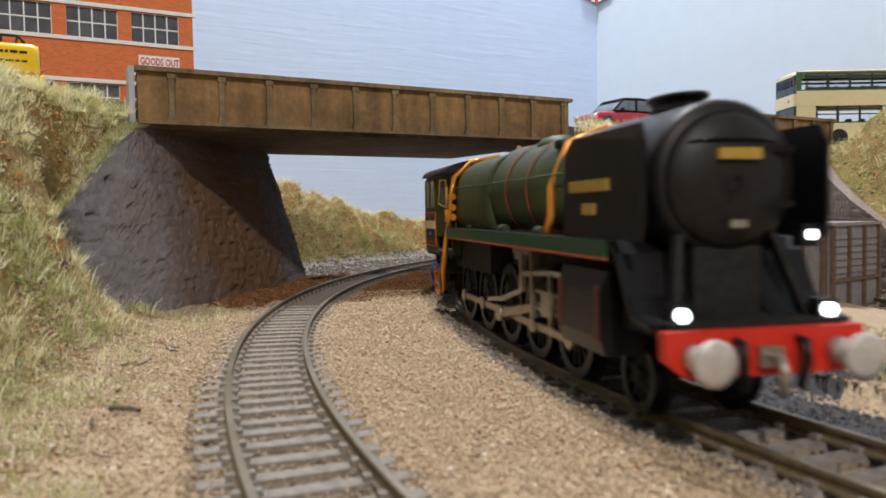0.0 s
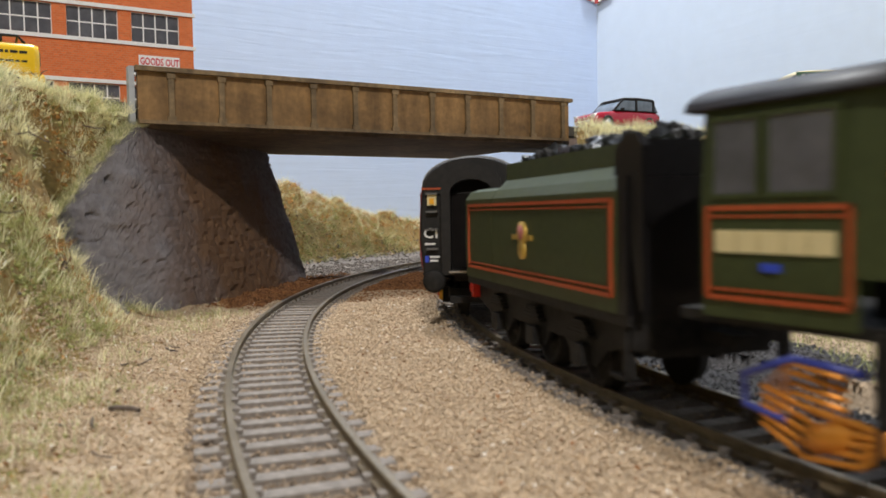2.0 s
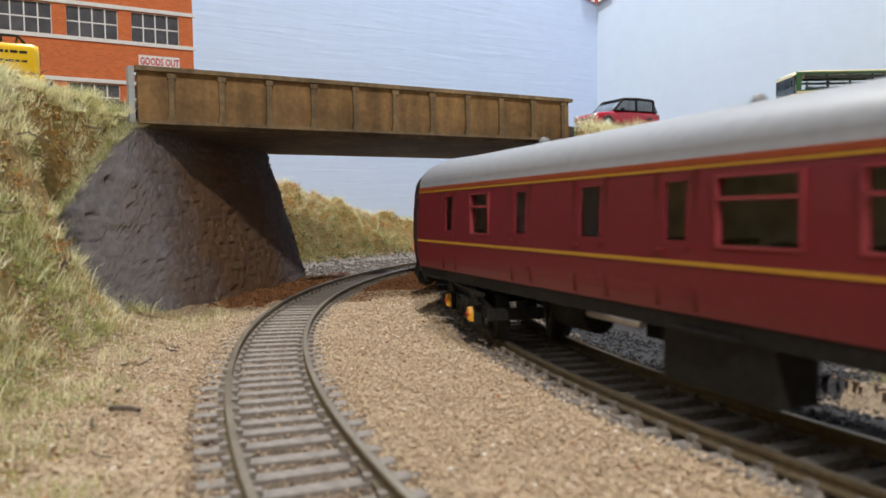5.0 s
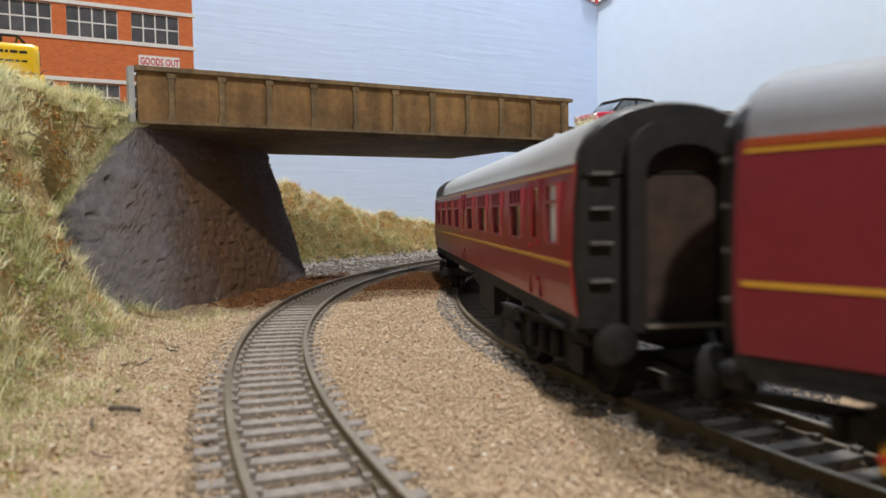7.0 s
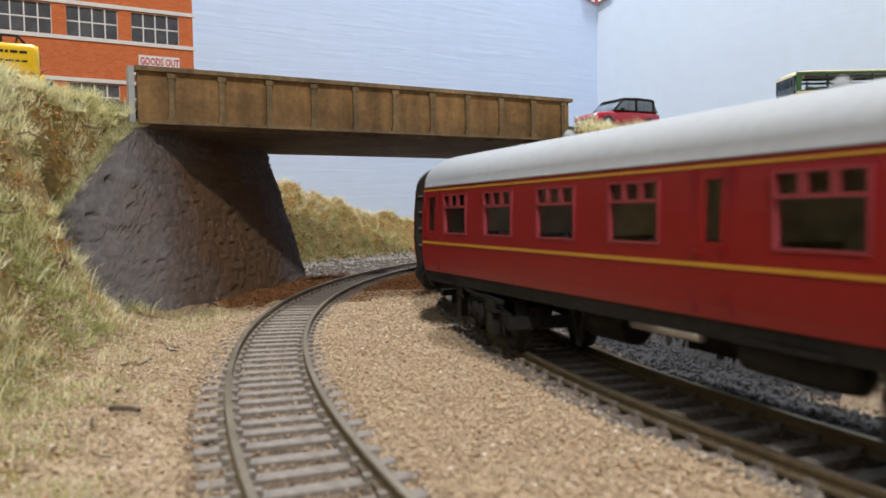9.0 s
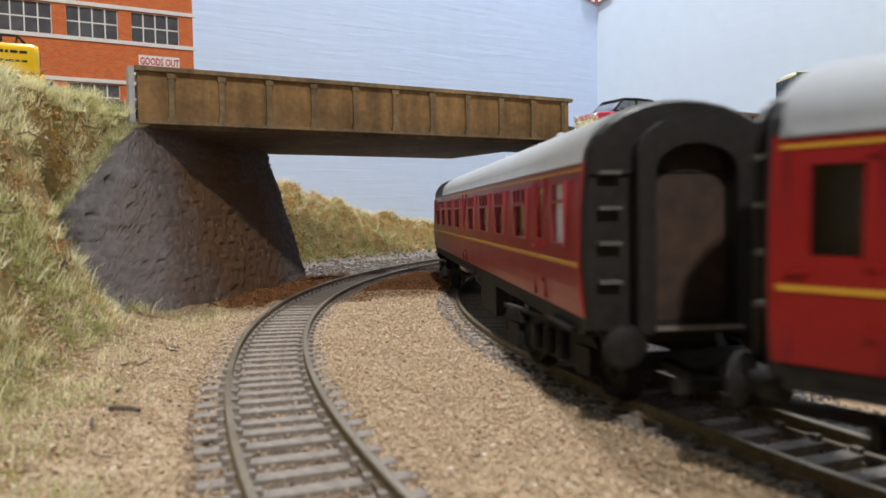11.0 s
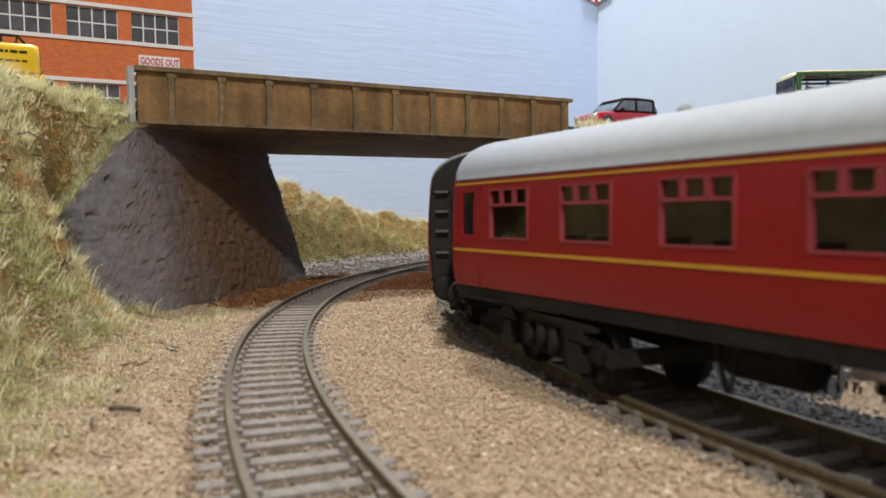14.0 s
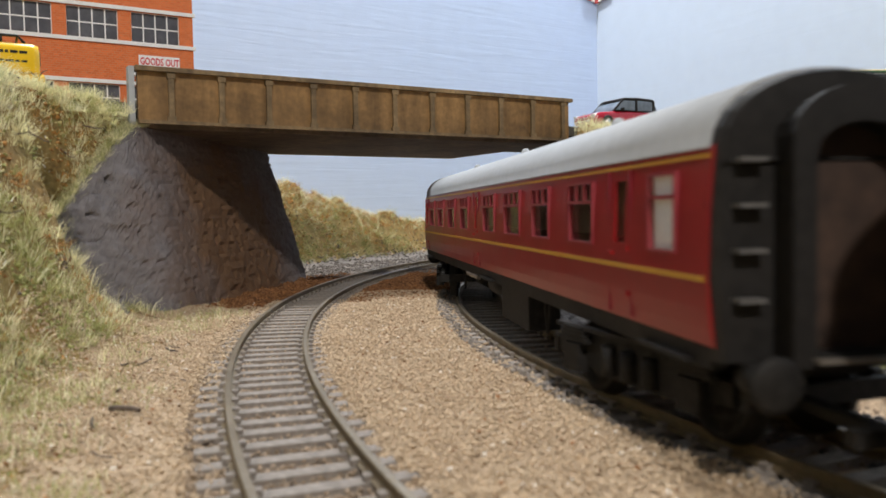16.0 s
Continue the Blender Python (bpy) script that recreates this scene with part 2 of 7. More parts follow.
def streaks(m, low, high):
    """Blotches and runs of old rust that darken and lighten the paint."""
    nt = m.node_tree
    b = nt.nodes["Principled BSDF"]
    co = nt.nodes.new("ShaderNodeTexCoord")
    old = b.inputs["Base Color"].links[0].from_socket
    for size in ((150, 150, 26), (38, 38, 60)):
        mp = nt.nodes.new("ShaderNodeMapping")
        mp.inputs["Scale"].default_value = size
        nz = nt.nodes.new("ShaderNodeTexNoise")
        nz.inputs["Scale"].default_value, nz.inputs["Detail"].default_value, nz.inputs["Roughness"].default_value = 1.0, 5, 0.6
        rg = nt.nodes.new("ShaderNodeMapRange")
        rg.inputs[1].default_value, rg.inputs[2].default_value, rg.inputs[3].default_value, rg.inputs[4].default_value = 0.34, 0.66, low, high
        mx = nt.nodes.new("ShaderNodeMix")
        mx.data_type, mx.blend_type = "RGBA", "MULTIPLY"
        mx.inputs[0].default_value = 1.0
        nt.links.new(co.outputs["Object"], mp.inputs[0])
        nt.links.new(mp.outputs[0], nz.inputs["Vector"])
        nt.links.new(nz.outputs["Fac"], rg.inputs[0])
        nt.links.new(old, mx.inputs[6])
        nt.links.new(rg.outputs[0], mx.inputs[7])
        old = mx.outputs[2]
    nt.links.new(old, b.inputs["Base Color"])


streaks(M["girder"], 0.66, 1.22)
streaks(M["girder_edge"], 0.55, 1.15)
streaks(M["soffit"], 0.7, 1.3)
brush_strokes(M["wall_left"], 0.22)
brush_strokes(M["wall_right"], 0.10)



def brick_courses(m, row):
    """Fine brick courses in the wall's own plane."""
    nt = m.node_tree
    b = nt.nodes["Principled BSDF"]
    co = nt.nodes.new("ShaderNodeTexCoord")
    sp, cb = nt.nodes.new("ShaderNodeSeparateXYZ"), nt.nodes.new("ShaderNodeCombineXYZ")
    br = nt.nodes.new("ShaderNodeTexBrick")
    br.inputs["Scale"].default_value = 0.25 / row
    br.inputs["Mortar Size"].default_value = 0.022
    br.inputs["Color1"].default_value, br.inputs["Color2"].default_value, br.inputs["Mortar"].default_value = (0.78, 0.195, 0.055, 1), (0.66, 0.145, 0.038, 1), (0.62, 0.26, 0.13, 1)
    nt.links.new(co.outputs["Object"], sp.inputs[0])
    nt.links.new(sp.outputs["X"], cb.inputs["X"])
    nt.links.new(sp.outputs["Z"], cb.inputs["Y"])
    nt.links.new(cb.outputs[0], br.inputs["Vector"])
    nt.links.new(br.outputs["Color"], b.inputs["Base Color"])
    bp = nt.nodes.new("ShaderNodeBump")
    bp.inputs["Strength"].default_value, bp.inputs["Distance"].default_value = 0.4, 0.0001
    bp.invert = True
    nt.links.new(br.outputs["Fac"], bp.inputs["Height"])
    nt.links.new(bp.outputs[0], b.inputs["Normal"])


brick_courses(M["brick"], 0.00125)


def brown_patch(name, stone_colour, patch_colour, centre, reach):
    """Grey stone that turns brown round one place, in blotches."""
    m = mat(name, stone_colour, 0.85, 0, 0.2, 40, 420, 0.6, 0.0006, tuple(c * 0.72 for c in stone_colour), 1.2, 0.3)
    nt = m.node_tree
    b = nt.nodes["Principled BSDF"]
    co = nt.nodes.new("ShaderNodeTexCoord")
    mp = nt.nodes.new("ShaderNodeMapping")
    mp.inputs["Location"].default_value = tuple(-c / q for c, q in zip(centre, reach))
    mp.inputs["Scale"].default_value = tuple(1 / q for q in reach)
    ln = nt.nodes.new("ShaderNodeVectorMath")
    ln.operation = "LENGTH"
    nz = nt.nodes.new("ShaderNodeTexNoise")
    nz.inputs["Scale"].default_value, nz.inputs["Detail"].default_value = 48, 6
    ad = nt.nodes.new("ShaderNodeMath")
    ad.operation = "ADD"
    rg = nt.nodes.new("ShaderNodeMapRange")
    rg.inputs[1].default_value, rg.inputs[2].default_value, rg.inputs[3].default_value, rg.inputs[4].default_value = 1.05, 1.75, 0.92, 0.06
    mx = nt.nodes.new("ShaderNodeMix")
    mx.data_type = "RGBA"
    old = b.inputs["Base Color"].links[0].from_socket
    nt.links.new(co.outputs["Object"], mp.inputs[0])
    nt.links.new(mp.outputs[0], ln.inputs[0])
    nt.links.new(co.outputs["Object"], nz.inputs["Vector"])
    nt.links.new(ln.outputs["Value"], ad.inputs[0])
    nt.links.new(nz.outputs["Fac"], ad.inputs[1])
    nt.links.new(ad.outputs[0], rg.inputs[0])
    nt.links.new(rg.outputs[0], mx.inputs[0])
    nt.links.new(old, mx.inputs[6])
    mx.inputs[7].default_value = (*patch_colour, 1)
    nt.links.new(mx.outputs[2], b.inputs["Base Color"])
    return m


M["abutment"] = brown_patch("stained_grey_stone", (0.200, 0.190, 0.200), (0.150, 0.078, 0.034), (-0.096, 0.362, 0.02), (0.055, 0.062, 0.075))

glass = bpy.data.materials.new("clear_pane")
glass.use_nodes = True
gb = glass.node_tree.nodes["Principled BSDF"]
gb.inputs["Base Color"].default_value = (0.86, 0.88, 0.86, 1)
gb.inputs["Roughness"].default_value, gb.inputs["Transmission Weight"].default_value, gb.inputs["IOR"].default_value = 0.06, 1.0, 1.30
M["glass"] = glass


# ---- mesh helpers ----
def box(bm, x0, x1, y0, y1, z0, z1, m=None):
    v = [bm.verts.new(m @ Vector(c) if m else c) for c in ((x0, y0, z0), (x1, y0, z0), (x1, y1, z0), (x0, y1, z0), (x0, y0, z1), (x1, y0, z1), (x1, y1, z1), (x0, y1, z1))]
    for q in ((3, 2, 1, 0), (4, 5, 6, 7), (0, 1, 5, 4), (1, 2, 6, 5), (2, 3, 7, 6), (3, 0, 4, 7)):
        bm.faces.new([v[i] for i in q])


def loft(bm, rings, caps=True, closed=True, smooth=False):
    rs = [[bm.verts.new(c) for c in r] for r in rings]
    n = len(rs[0])
    for a, b in zip(rs, rs[1:]):
        for i in range(n if closed else n - 1):
            fc = bm.faces.new((a[i], a[(i + 1) % n], b[(i + 1) % n], b[i]))
            fc.smooth = smooth
    if caps and closed:
        bm.faces.new(rs[0][::-1])
        bm.faces.new(rs[-1])


def cyl(bm, p0, p1, r0, r1=None, n=16, smooth=True, caps=True):
    p0, p1 = Vector(p0), Vector(p1)
    r1 = r0 if r1 is None else r1
    q = (p1 - p0).to_track_quat("Z", "Y")
    ring = [q @ Vector((math.cos(2 * math.pi * i / n), math.sin(2 * math.pi * i / n), 0)) for i in range(n)]
    loft(bm, [[p0 + c * r0 for c in ring], [p1 + c * r1 for c in ring]], caps, True, smooth)


def lathe(bm, axis0, axis1, prof, n=24):
    """prof: (way along from axis0 to axis1 in metres, radius)."""
    p0 = Vector(axis0)
    d = (Vector(axis1) - p0).normalized()
    q = d.to_track_quat("Z", "Y")
    ring = [q @ Vector((math.cos(2 * math.pi * i / n), math.sin(2 * math.pi * i / n), 0)) for i in range(n)]
    loft(bm, [[p0 + d * h + c * max(r, 1e-5) for c in ring] for h, r in prof], True, True, True)


def tube(bm, pts, r, n=8):
    pts = [Vector(c) for c in pts]
    rings = []
    for i, c in enumerate(pts):
        d = (pts[min(i + 1, len(pts) - 1)] - pts[max(i - 1, 0)]).normalized()
        side = d.orthogonal().normalized() if i == 0 else (side - d * side.dot(d)).normalized()
        up = d.cross(side)
        rings.append([c + (side * math.cos(2 * math.pi * k / n) + up * math.sin(2 * math.pi * k / n)) * r for k in range(n)])
    loft(bm, rings, True, True, True)


def part(name, bm, material, parent=None, label="", bevel=0.0, kind=""):
    if bevel:
        bmesh.ops.bevel(bm, geom=[e for e in bm.edges if e.is_manifold and e.calc_face_angle(0) > 0.6], offset=bevel, segments=2, affect="EDGES", profile=0.5, clamp_overlap=True)
    bmesh.ops.recalc_face_normals(bm, faces=bm.faces)
    me = bpy.data.meshes.new(name)
    bm.to_mesh(me)
    bm.free()
    me.materials.append(M[material] if isinstance(material, str) else material)
    ob = new(name, me)
    if parent:
        ob.parent = parent
    return tagged(ob, label=label, kind=kind)


def boxpart(name, dims, material, parent=None, label="", bevel=0.0, m=None):
    bm = bmesh.new()
    box(bm, *dims, m=m)
    return part(name, bm, material, parent, label, bevel)


def again(ob, m, parent=None):
    """Another object on the same mesh."""
    o = new(ob.name.split(".")[0], ob.data)
    o.parent = parent or ob.parent
    o.matrix_basis = m
    for key in ("label", "kind", "category", "group"):
        if key in ob:
            o[key] = ob[key]
    return o


def thing(name, label, category, m=None, group=""):
    e = new(name)
    e.empty_display_size = 0.01
    if m is not None:
        e.matrix_basis = m
    return tagged(e, label, category, group)


def stuff_mesh(name, verts, faces, material, label="", kind="stuff", category=""):
    me = bpy.data.meshes.new(name)
    me.from_pydata(verts.tolist() if isinstance(verts, np.ndarray) else verts, [], faces.tolist() if isinstance(faces, np.ndarray) else faces)
    me.materials.append(M[material])
    return tagged(new(name, me), label, category, "", kind)


# ---- large structure ----
def smooth(v):
    v = np.clip(v, 0, 1)
    return v * v * (3 - 2 * v)


BR_A, BR_E, BR_N = (-0.119, 0.307), (0.858, 0.513), (-0.513, 0.858)   # near girder's start, its way, and its back side
SOFFIT, DECK, PARAPET = 0.0710, 0.0785, 0.0931
PLATEAU = 0.0785


def bridge_q(x, y):
    return (x - BR_A[0]) * BR_N[0] + (y - BR_A[1]) * BR_N[1]


# outer abutment: plan of its upper edge from the wing's end round the corner to the far end, with heights
WING = [(-0.1480, 0.2500, 0.010), (-0.1345, 0.2700, 0.0330), (-0.1300, 0.2850, 0.0470), (-0.1190, 0.3010, 0.0695), (-0.1105, 0.3600, 0.0705), (-0.0985, 0.4420, 0.0705)]
BATTER = 0.30


def wing_line():
    """The upper edge in fine steps, its corner rounded, with the level direction that the face looks to."""
    w = np.array(WING)
    d = np.concatenate([[0], np.cumsum(np.hypot(np.diff(w[:, 0]), np.diff(w[:, 1])))])
    u = np.linspace(0, d[-1], 260)
    p = np.stack([np.interp(u, d, w[:, i]) for i in range(3)], -1)
    k = np.ones(21) / 21
    q = np.stack([np.convolve(np.pad(p[:, i], 10, mode="reflect", reflect_type="odd"), k, "valid") for i in range(3)], -1)
    t = np.gradient(q[:, :2], axis=0)
    t /= np.linalg.norm(t, axis=1)[:, None]
    nrm = np.stack([t[:, 1], -t[:, 0]], -1)
    return u, q, nrm


WALL_U, WALL_TOP, WALL_OUT = wing_line()


def behind_wall(x, y):
    """How far a place lies behind the upper edge (positive) or before it, the edge's height there, and whether it is beside the wall."""
    shape = np.shape(x)
    xy = np.stack([np.ravel(x), np.ravel(y)], -1)
    dist, top, beside = np.full(len(xy), 1.0), np.zeros(len(xy)), np.zeros(len(xy), bool)
    near = np.nonzero((xy[:, 0] > -0.30) & (xy[:, 0] < 0.0) & (xy[:, 1] > 0.18) & (xy[:, 1] < 0.50))[0]
    for part_ in np.array_split(near, max(1, len(near) // 4000)):
        if len(part_) == 0:
            continue
        dx = xy[part_][:, None, :] - WALL_TOP[None, ::3, :2]
        i = np.argmin((dx ** 2).sum(-1), 1)
        dist[part_] = -(dx[np.arange(len(part_)), i] * WALL_OUT[::3][i]).sum(-1)
        top[part_] = WALL_TOP[::3][i, 2]
        beside[part_] = (i > 0) & (i < len(WALL_TOP[::3]) - 1)
    return dist.reshape(shape), top.reshape(shape), beside.reshape(shape)


def wall_top_right(y):
    return np.interp(y, [0.31, 0.335, 0.38, 0.43, 0.47, 0.56], [0.012, 0.027, 0.042, 0.058, 0.0685, 0.0705])


def hill_noise(x, y, f, amp):
    return amp * (np.sin(x * f + 1.3 * np.sin(y * f * 0.7)) * np.cos(y * f * 1.1 + 0.8 * np.sin(x * f * 0.6 + 2)) + 0.5 * np.sin(x * f * 2.3 + y * f * 1.9 + 1))


def ground_height(x, y):
    r = np.hypot(x - CX, y - CY)
    z = -0.0037 + hill_noise(x, y, 90, 0.00035)
    z = np.where((r > 0.5385) & (r < 0.586), z + 0.0014 * smooth((r - 0.5385) / 0.004) * smooth((0.586 - r) / 0.006) + np.abs(hill_noise(x, y, 230, 0.0003)), z)
    for rr in (R_OUT, R_IN):
        z = np.where(np.abs(r - rr) < 0.0135, z - 0.0004, z)
    z = z + np.where((r > 0.61) & (r < 0.66), hill_noise(x, y, 260, 0.0004), 0)
    lump = hill_noise(x, y, 75, 0.0026) + hill_noise(x, y, 190, 0.0015) + hill_noise(x, y, 420, 0.0006)
    crest = np.interp(y, [-0.3, 0.15, 0.20, 0.27, 0.32, 0.46, 0.50, 0.56, 0.62, 0.70, 0.8], [0.074, 0.080, 0.0835, 0.0845, 0.0790, 0.0785, 0.074, 0.066, 0.049, 0.029, 0.020])
    # outer bank
    foot = np.interp(y, [0.0, 0.13, 0.20, 0.26, 0.46, 0.485, 0.55, 0.62, 0.70], [0.672, 0.646, 0.640, 0.638, 0.640, 0.668, 0.672, 0.662, 0.650])
    run = np.interp(y, [0, 0.2, 0.28, 0.46, 0.49, 0.7], [0.062, 0.046, 0.044, 0.050, 0.042, 0.045])
    natural = crest * smooth((r - foot) / run) + lump * 1.25 * smooth((r - foot) / 0.02) * (r < foot + run + 0.01)
    dist, top, beside = behind_wall(x, y)
    fall = 1 - smooth((y + 0.5 * (r - 0.66) - 0.222) / 0.050)
    retained = top - 0.001 + (np.maximum(crest - top, 0) + 0.001) * smooth((dist - 0.002) / 0.011) + lump * 0.8 * smooth((dist - 0.004) / 0.012) * (dist < 0.035)
    before = np.where(y < 0.34, natural * fall, 0.0) + 0.006 * smooth((0.030 + dist) / 0.020) * (dist < 0.002) * (y > 0.28)
    outer = np.where(beside & (dist < 0.2), np.where(dist > 0.0022, retained, np.where(dist > -0.006, np.minimum(before, 0.004), before)), np.where((y > 0.30) & (y < 0.45) & (r < 0.66), 0.0, natural))
    z = np.where(r > 0.61, np.maximum(z, z + outer), z)
    # mound between the two spans
    q = bridge_q(x, y)
    mound = 0.0785 * smooth((q + 0.045) / 0.043) * smooth((r - 0.404) / 0.008) * smooth((0.489 - r) / 0.008)
    z = np.where((r > 0.40) & (r < 0.49), np.maximum(z, mound + lump * 0.5 * (mound > 0.01) * (q < 0.004)), z)
    # bank beyond the sidings
    d2 = 0.352 - r
    crest2 = np.interp(y, [0.2, 0.30, 0.36, 0.44, 0.5], [0.0, 0.055, 0.074, 0.083, 0.0785])
    top2 = np.minimum(wall_top_right(y), crest2)
    inner = top2 + (crest2 - top2) * smooth(d2 / 0.035) + lump * 1.2 * smooth(d2 / 0.01) * (q < 0.0)
    z = np.where((d2 > 0.0005) & (y > 0.22), np.maximum(z, inner * smooth((y - 0.22) / 0.08)), z)
    return z


def brown_zone(x, y):
    """Where brown scatter lies under and before the bridge."""
    q = bridge_q(x, y)
    return (y > 0.309 + 0.28 * np.clip(x + 0.075, 0, 1) + 0.003 * np.sin(x * 210)) & (q < 0.125)


def build_ground():
    rs = np.concatenate([np.linspace(0.0, 0.30, 20), np.arange(0.304, 0.36, 0.003), np.arange(0.362, 0.40, 0.006), np.arange(0.402, 0.412, 0.002), np.arange(0.415, 0.482, 0.005),
                         np.arange(0.483, 0.492, 0.002), np.arange(0.495, 0.62, 0.0025), np.arange(0.623, 0.649, 0.003), np.array([0.650, 0.6525, 0.655, 0.6575, 0.659, 0.6600]), np.arange(0.662, 0.74, 0.0025), np.linspace(0.745, 1.0, 24), np.linspace(1.1, 2.2, 6)])
    th = np.radians(np.concatenate([np.arange(0, 130, 5.0), np.arange(130, 214, 0.3), np.arange(214, 360, 4.0)]))
    rr, tt = np.meshgrid(rs, th, indexing="ij")
    x, y = CX + rr * np.cos(tt), CY + rr * np.sin(tt)
    z = ground_height(x, y)
    n, k = rr.shape
    verts = np.stack([x, y, z], -1).reshape(-1, 3)
    i, j = np.meshgrid(np.arange(n - 1), np.arange(k), indexing="ij")
    faces = np.stack([i * k + j, (i + 1) * k + j, (i + 1) * k + (j + 1) % k, i * k + (j + 1) % k], -1).reshape(-1, 4)
    ob = stuff_mesh("ground", verts, faces, "soil", "sandy model railway ground with grassy banks", "structure")
    ob.data.materials.append(M["turf"])
    ob.data.materials.append(M["ash"])
    ob.data.materials.append(M["grain_dark"])
    ob.data.materials.append(M["grain_grey"])
    xc = verts[faces][:, :, 0].mean(1)
    zc = verts[faces][:, :, 2].mean(1)
    rc = np.hypot(verts[faces][:, :, 0].mean(1) - CX, verts[faces][:, :, 1].mean(1) - CY)
    yc = verts[faces][:, :, 1].mean(1)
    turf = (zc > 0.0015) | ((rc + 0.006 * np.sin(yc * 170) + 0.004 * np.sin(yc * 410 + 1) > 0.637) & (yc < 0.27))
    # index 2 reaches in to 0.468 past y 0.15: train shade painted in
    ob.data.polygons.foreach_set("material_index", np.where(brown_zone(xc, yc) & (zc < 0.02) & (rc > 0.545) & (rc < 0.668), 3, np.where((bridge_q(xc, yc) > 0.11) & (zc < 0.001) & (rc > 0.53) & (rc < 0.70), 4, np.where(turf, 1, np.where((rc < 0.519) & (rc > np.where(yc < 0.15, 0.497, 0.468)), 2, 0)))).astype(np.int32))
    ob.data.polygons.foreach_set("use_smooth", np.ones(len(faces), dtype=bool))
    return ob


ground = build_ground()


def slab_wall(name, a, b, z0, z1, thick, material, label):
    """A wall from a to b in plan; its front is on the right hand when walking from a to b."""
    d = Vector((b[0] - a[0], b[1] - a[1], 0))
    ob = boxpart(name, (0, d.length, 0, thick, z0, z1), material, None, label)
    ob.matrix_basis = pose(a[0], a[1], 0, 0, 0, math.degrees(math.atan2(d.y, d.x)))
    return tagged(ob, kind="structure")


CORNER = (0.196, 0.98)
W_E = (0.857, 0.515)
slab_wall("wall_west", (CORNER[0] - 1.5 * W_E[0], CORNER[1] - 1.5 * W_E[1]), CORNER, -0.05, 0.75, 0.02, "wall_left", "pale blue painted backscene board")
slab_wall("wall_east", CORNER, (CORNER[0] + 1.5 * W_E[1], CORNER[1] - 1.5 * W_E[0]), -0.05, 0.75, 0.02, "wall_right", "pale grey-blue painted backscene board")
# unseen wall, added behind the camera for bounced light and reflections
slab_wall("wall_south", (2.4, -1.7), (-2.4, -1.7), -0.9, 1.6, 0.05, "plaster", "unseen plain plaster wall added behind the camera")


def build_track(radius, th0, th1, label, step=0.0075):
    tr = thing("railway_track", label, "track")
    # a sleeper and its copies
    bm = bmesh.new()
    box(bm, -0.0016, 0.0016, -0.0147, 0.0147, -0.0045, -0.0024)
    sl = part("sleeper", bm, "sleeper", tr, bevel=0.0003)
    rng = random.Random(int(radius * 1e4))
    n = int(radius * (th1 - th0) / step)
    for i in range(n):
        a = th0 + (th1 - th0) * i / n
        m = pose(CX + radius * math.cos(a), CY + radius * math.sin(a), rng.uniform(-0.0002, 0.0001), 0, 0, math.degrees(a) + 90 + rng.uniform(-1.2, 1.2))
        if i == 0:
            sl.matrix_basis = m
        else:
            again(sl, m, tr)
    prof = [(-0.0012, -0.0025), (0.0012, -0.0025), (0.0012, -0.0021), (0.00035, -0.0018), (0.00035, -0.0009), (0.00062, -0.0007), (0.00062, -0.0001), (0.0005, 0), (-0.0005, 0), (-0.00062, -0.0001), (-0.00062, -0.0007), (-0.00035, -0.0009), (-0.00035, -0.0018), (-0.0012, -0.0021)]
    for side in (-1, 1):
        r0 = radius + side * GAUGE / 2
        bm = bmesh.new()
        k = 160
        loft(bm, [[(CX + (r0 + u) * math.cos(a), CY + (r0 + u) * math.sin(a), w) for u, w in prof] for a in (th0 + (th1 - th0) * i / k for i in range(k + 1))])
        rail = part("rail", bm, "rail_side", tr, "weathered rail with a polished head")
        rail.data.materials.append(M["rail_top"])
        for pl in rail.data.polygons:
            if pl.normal.z > 0.95 and pl.center.z > -0.0003:
                pl.material_index = 1
    # chairs that hold the rails
    bm = bmesh.new()
    for side in (-1, 1):
        for i in range(n):
            a = th0 + (th1 - th0) * i / n
            for u in (-0.0014, 0.0014):
                r0 = radius + side * GAUGE / 2 + u
                m = pose(CX + r0 * math.cos(a), CY + r0 * math.sin(a), -0.0021, 0, 0, math.degrees(a))
                box(bm, -0.0006, 0.0006, -0.0008, 0.0008, -0.0004, 0.0006, m)
    part("rail_fastening", bm, "sleeper", tr, kind="stuff")
    return tr


build_track(R_OUT, math.radians(139), math.radians(217), "outer railway track with weathered rails and grey sleepers")
build_track(R_IN, math.radians(139), math.radians(222), "inner railway track with weathered rails and grey sleepers")
build_track(0.3735, math.radians(150), math.radians(205), "siding track beside the wagon")


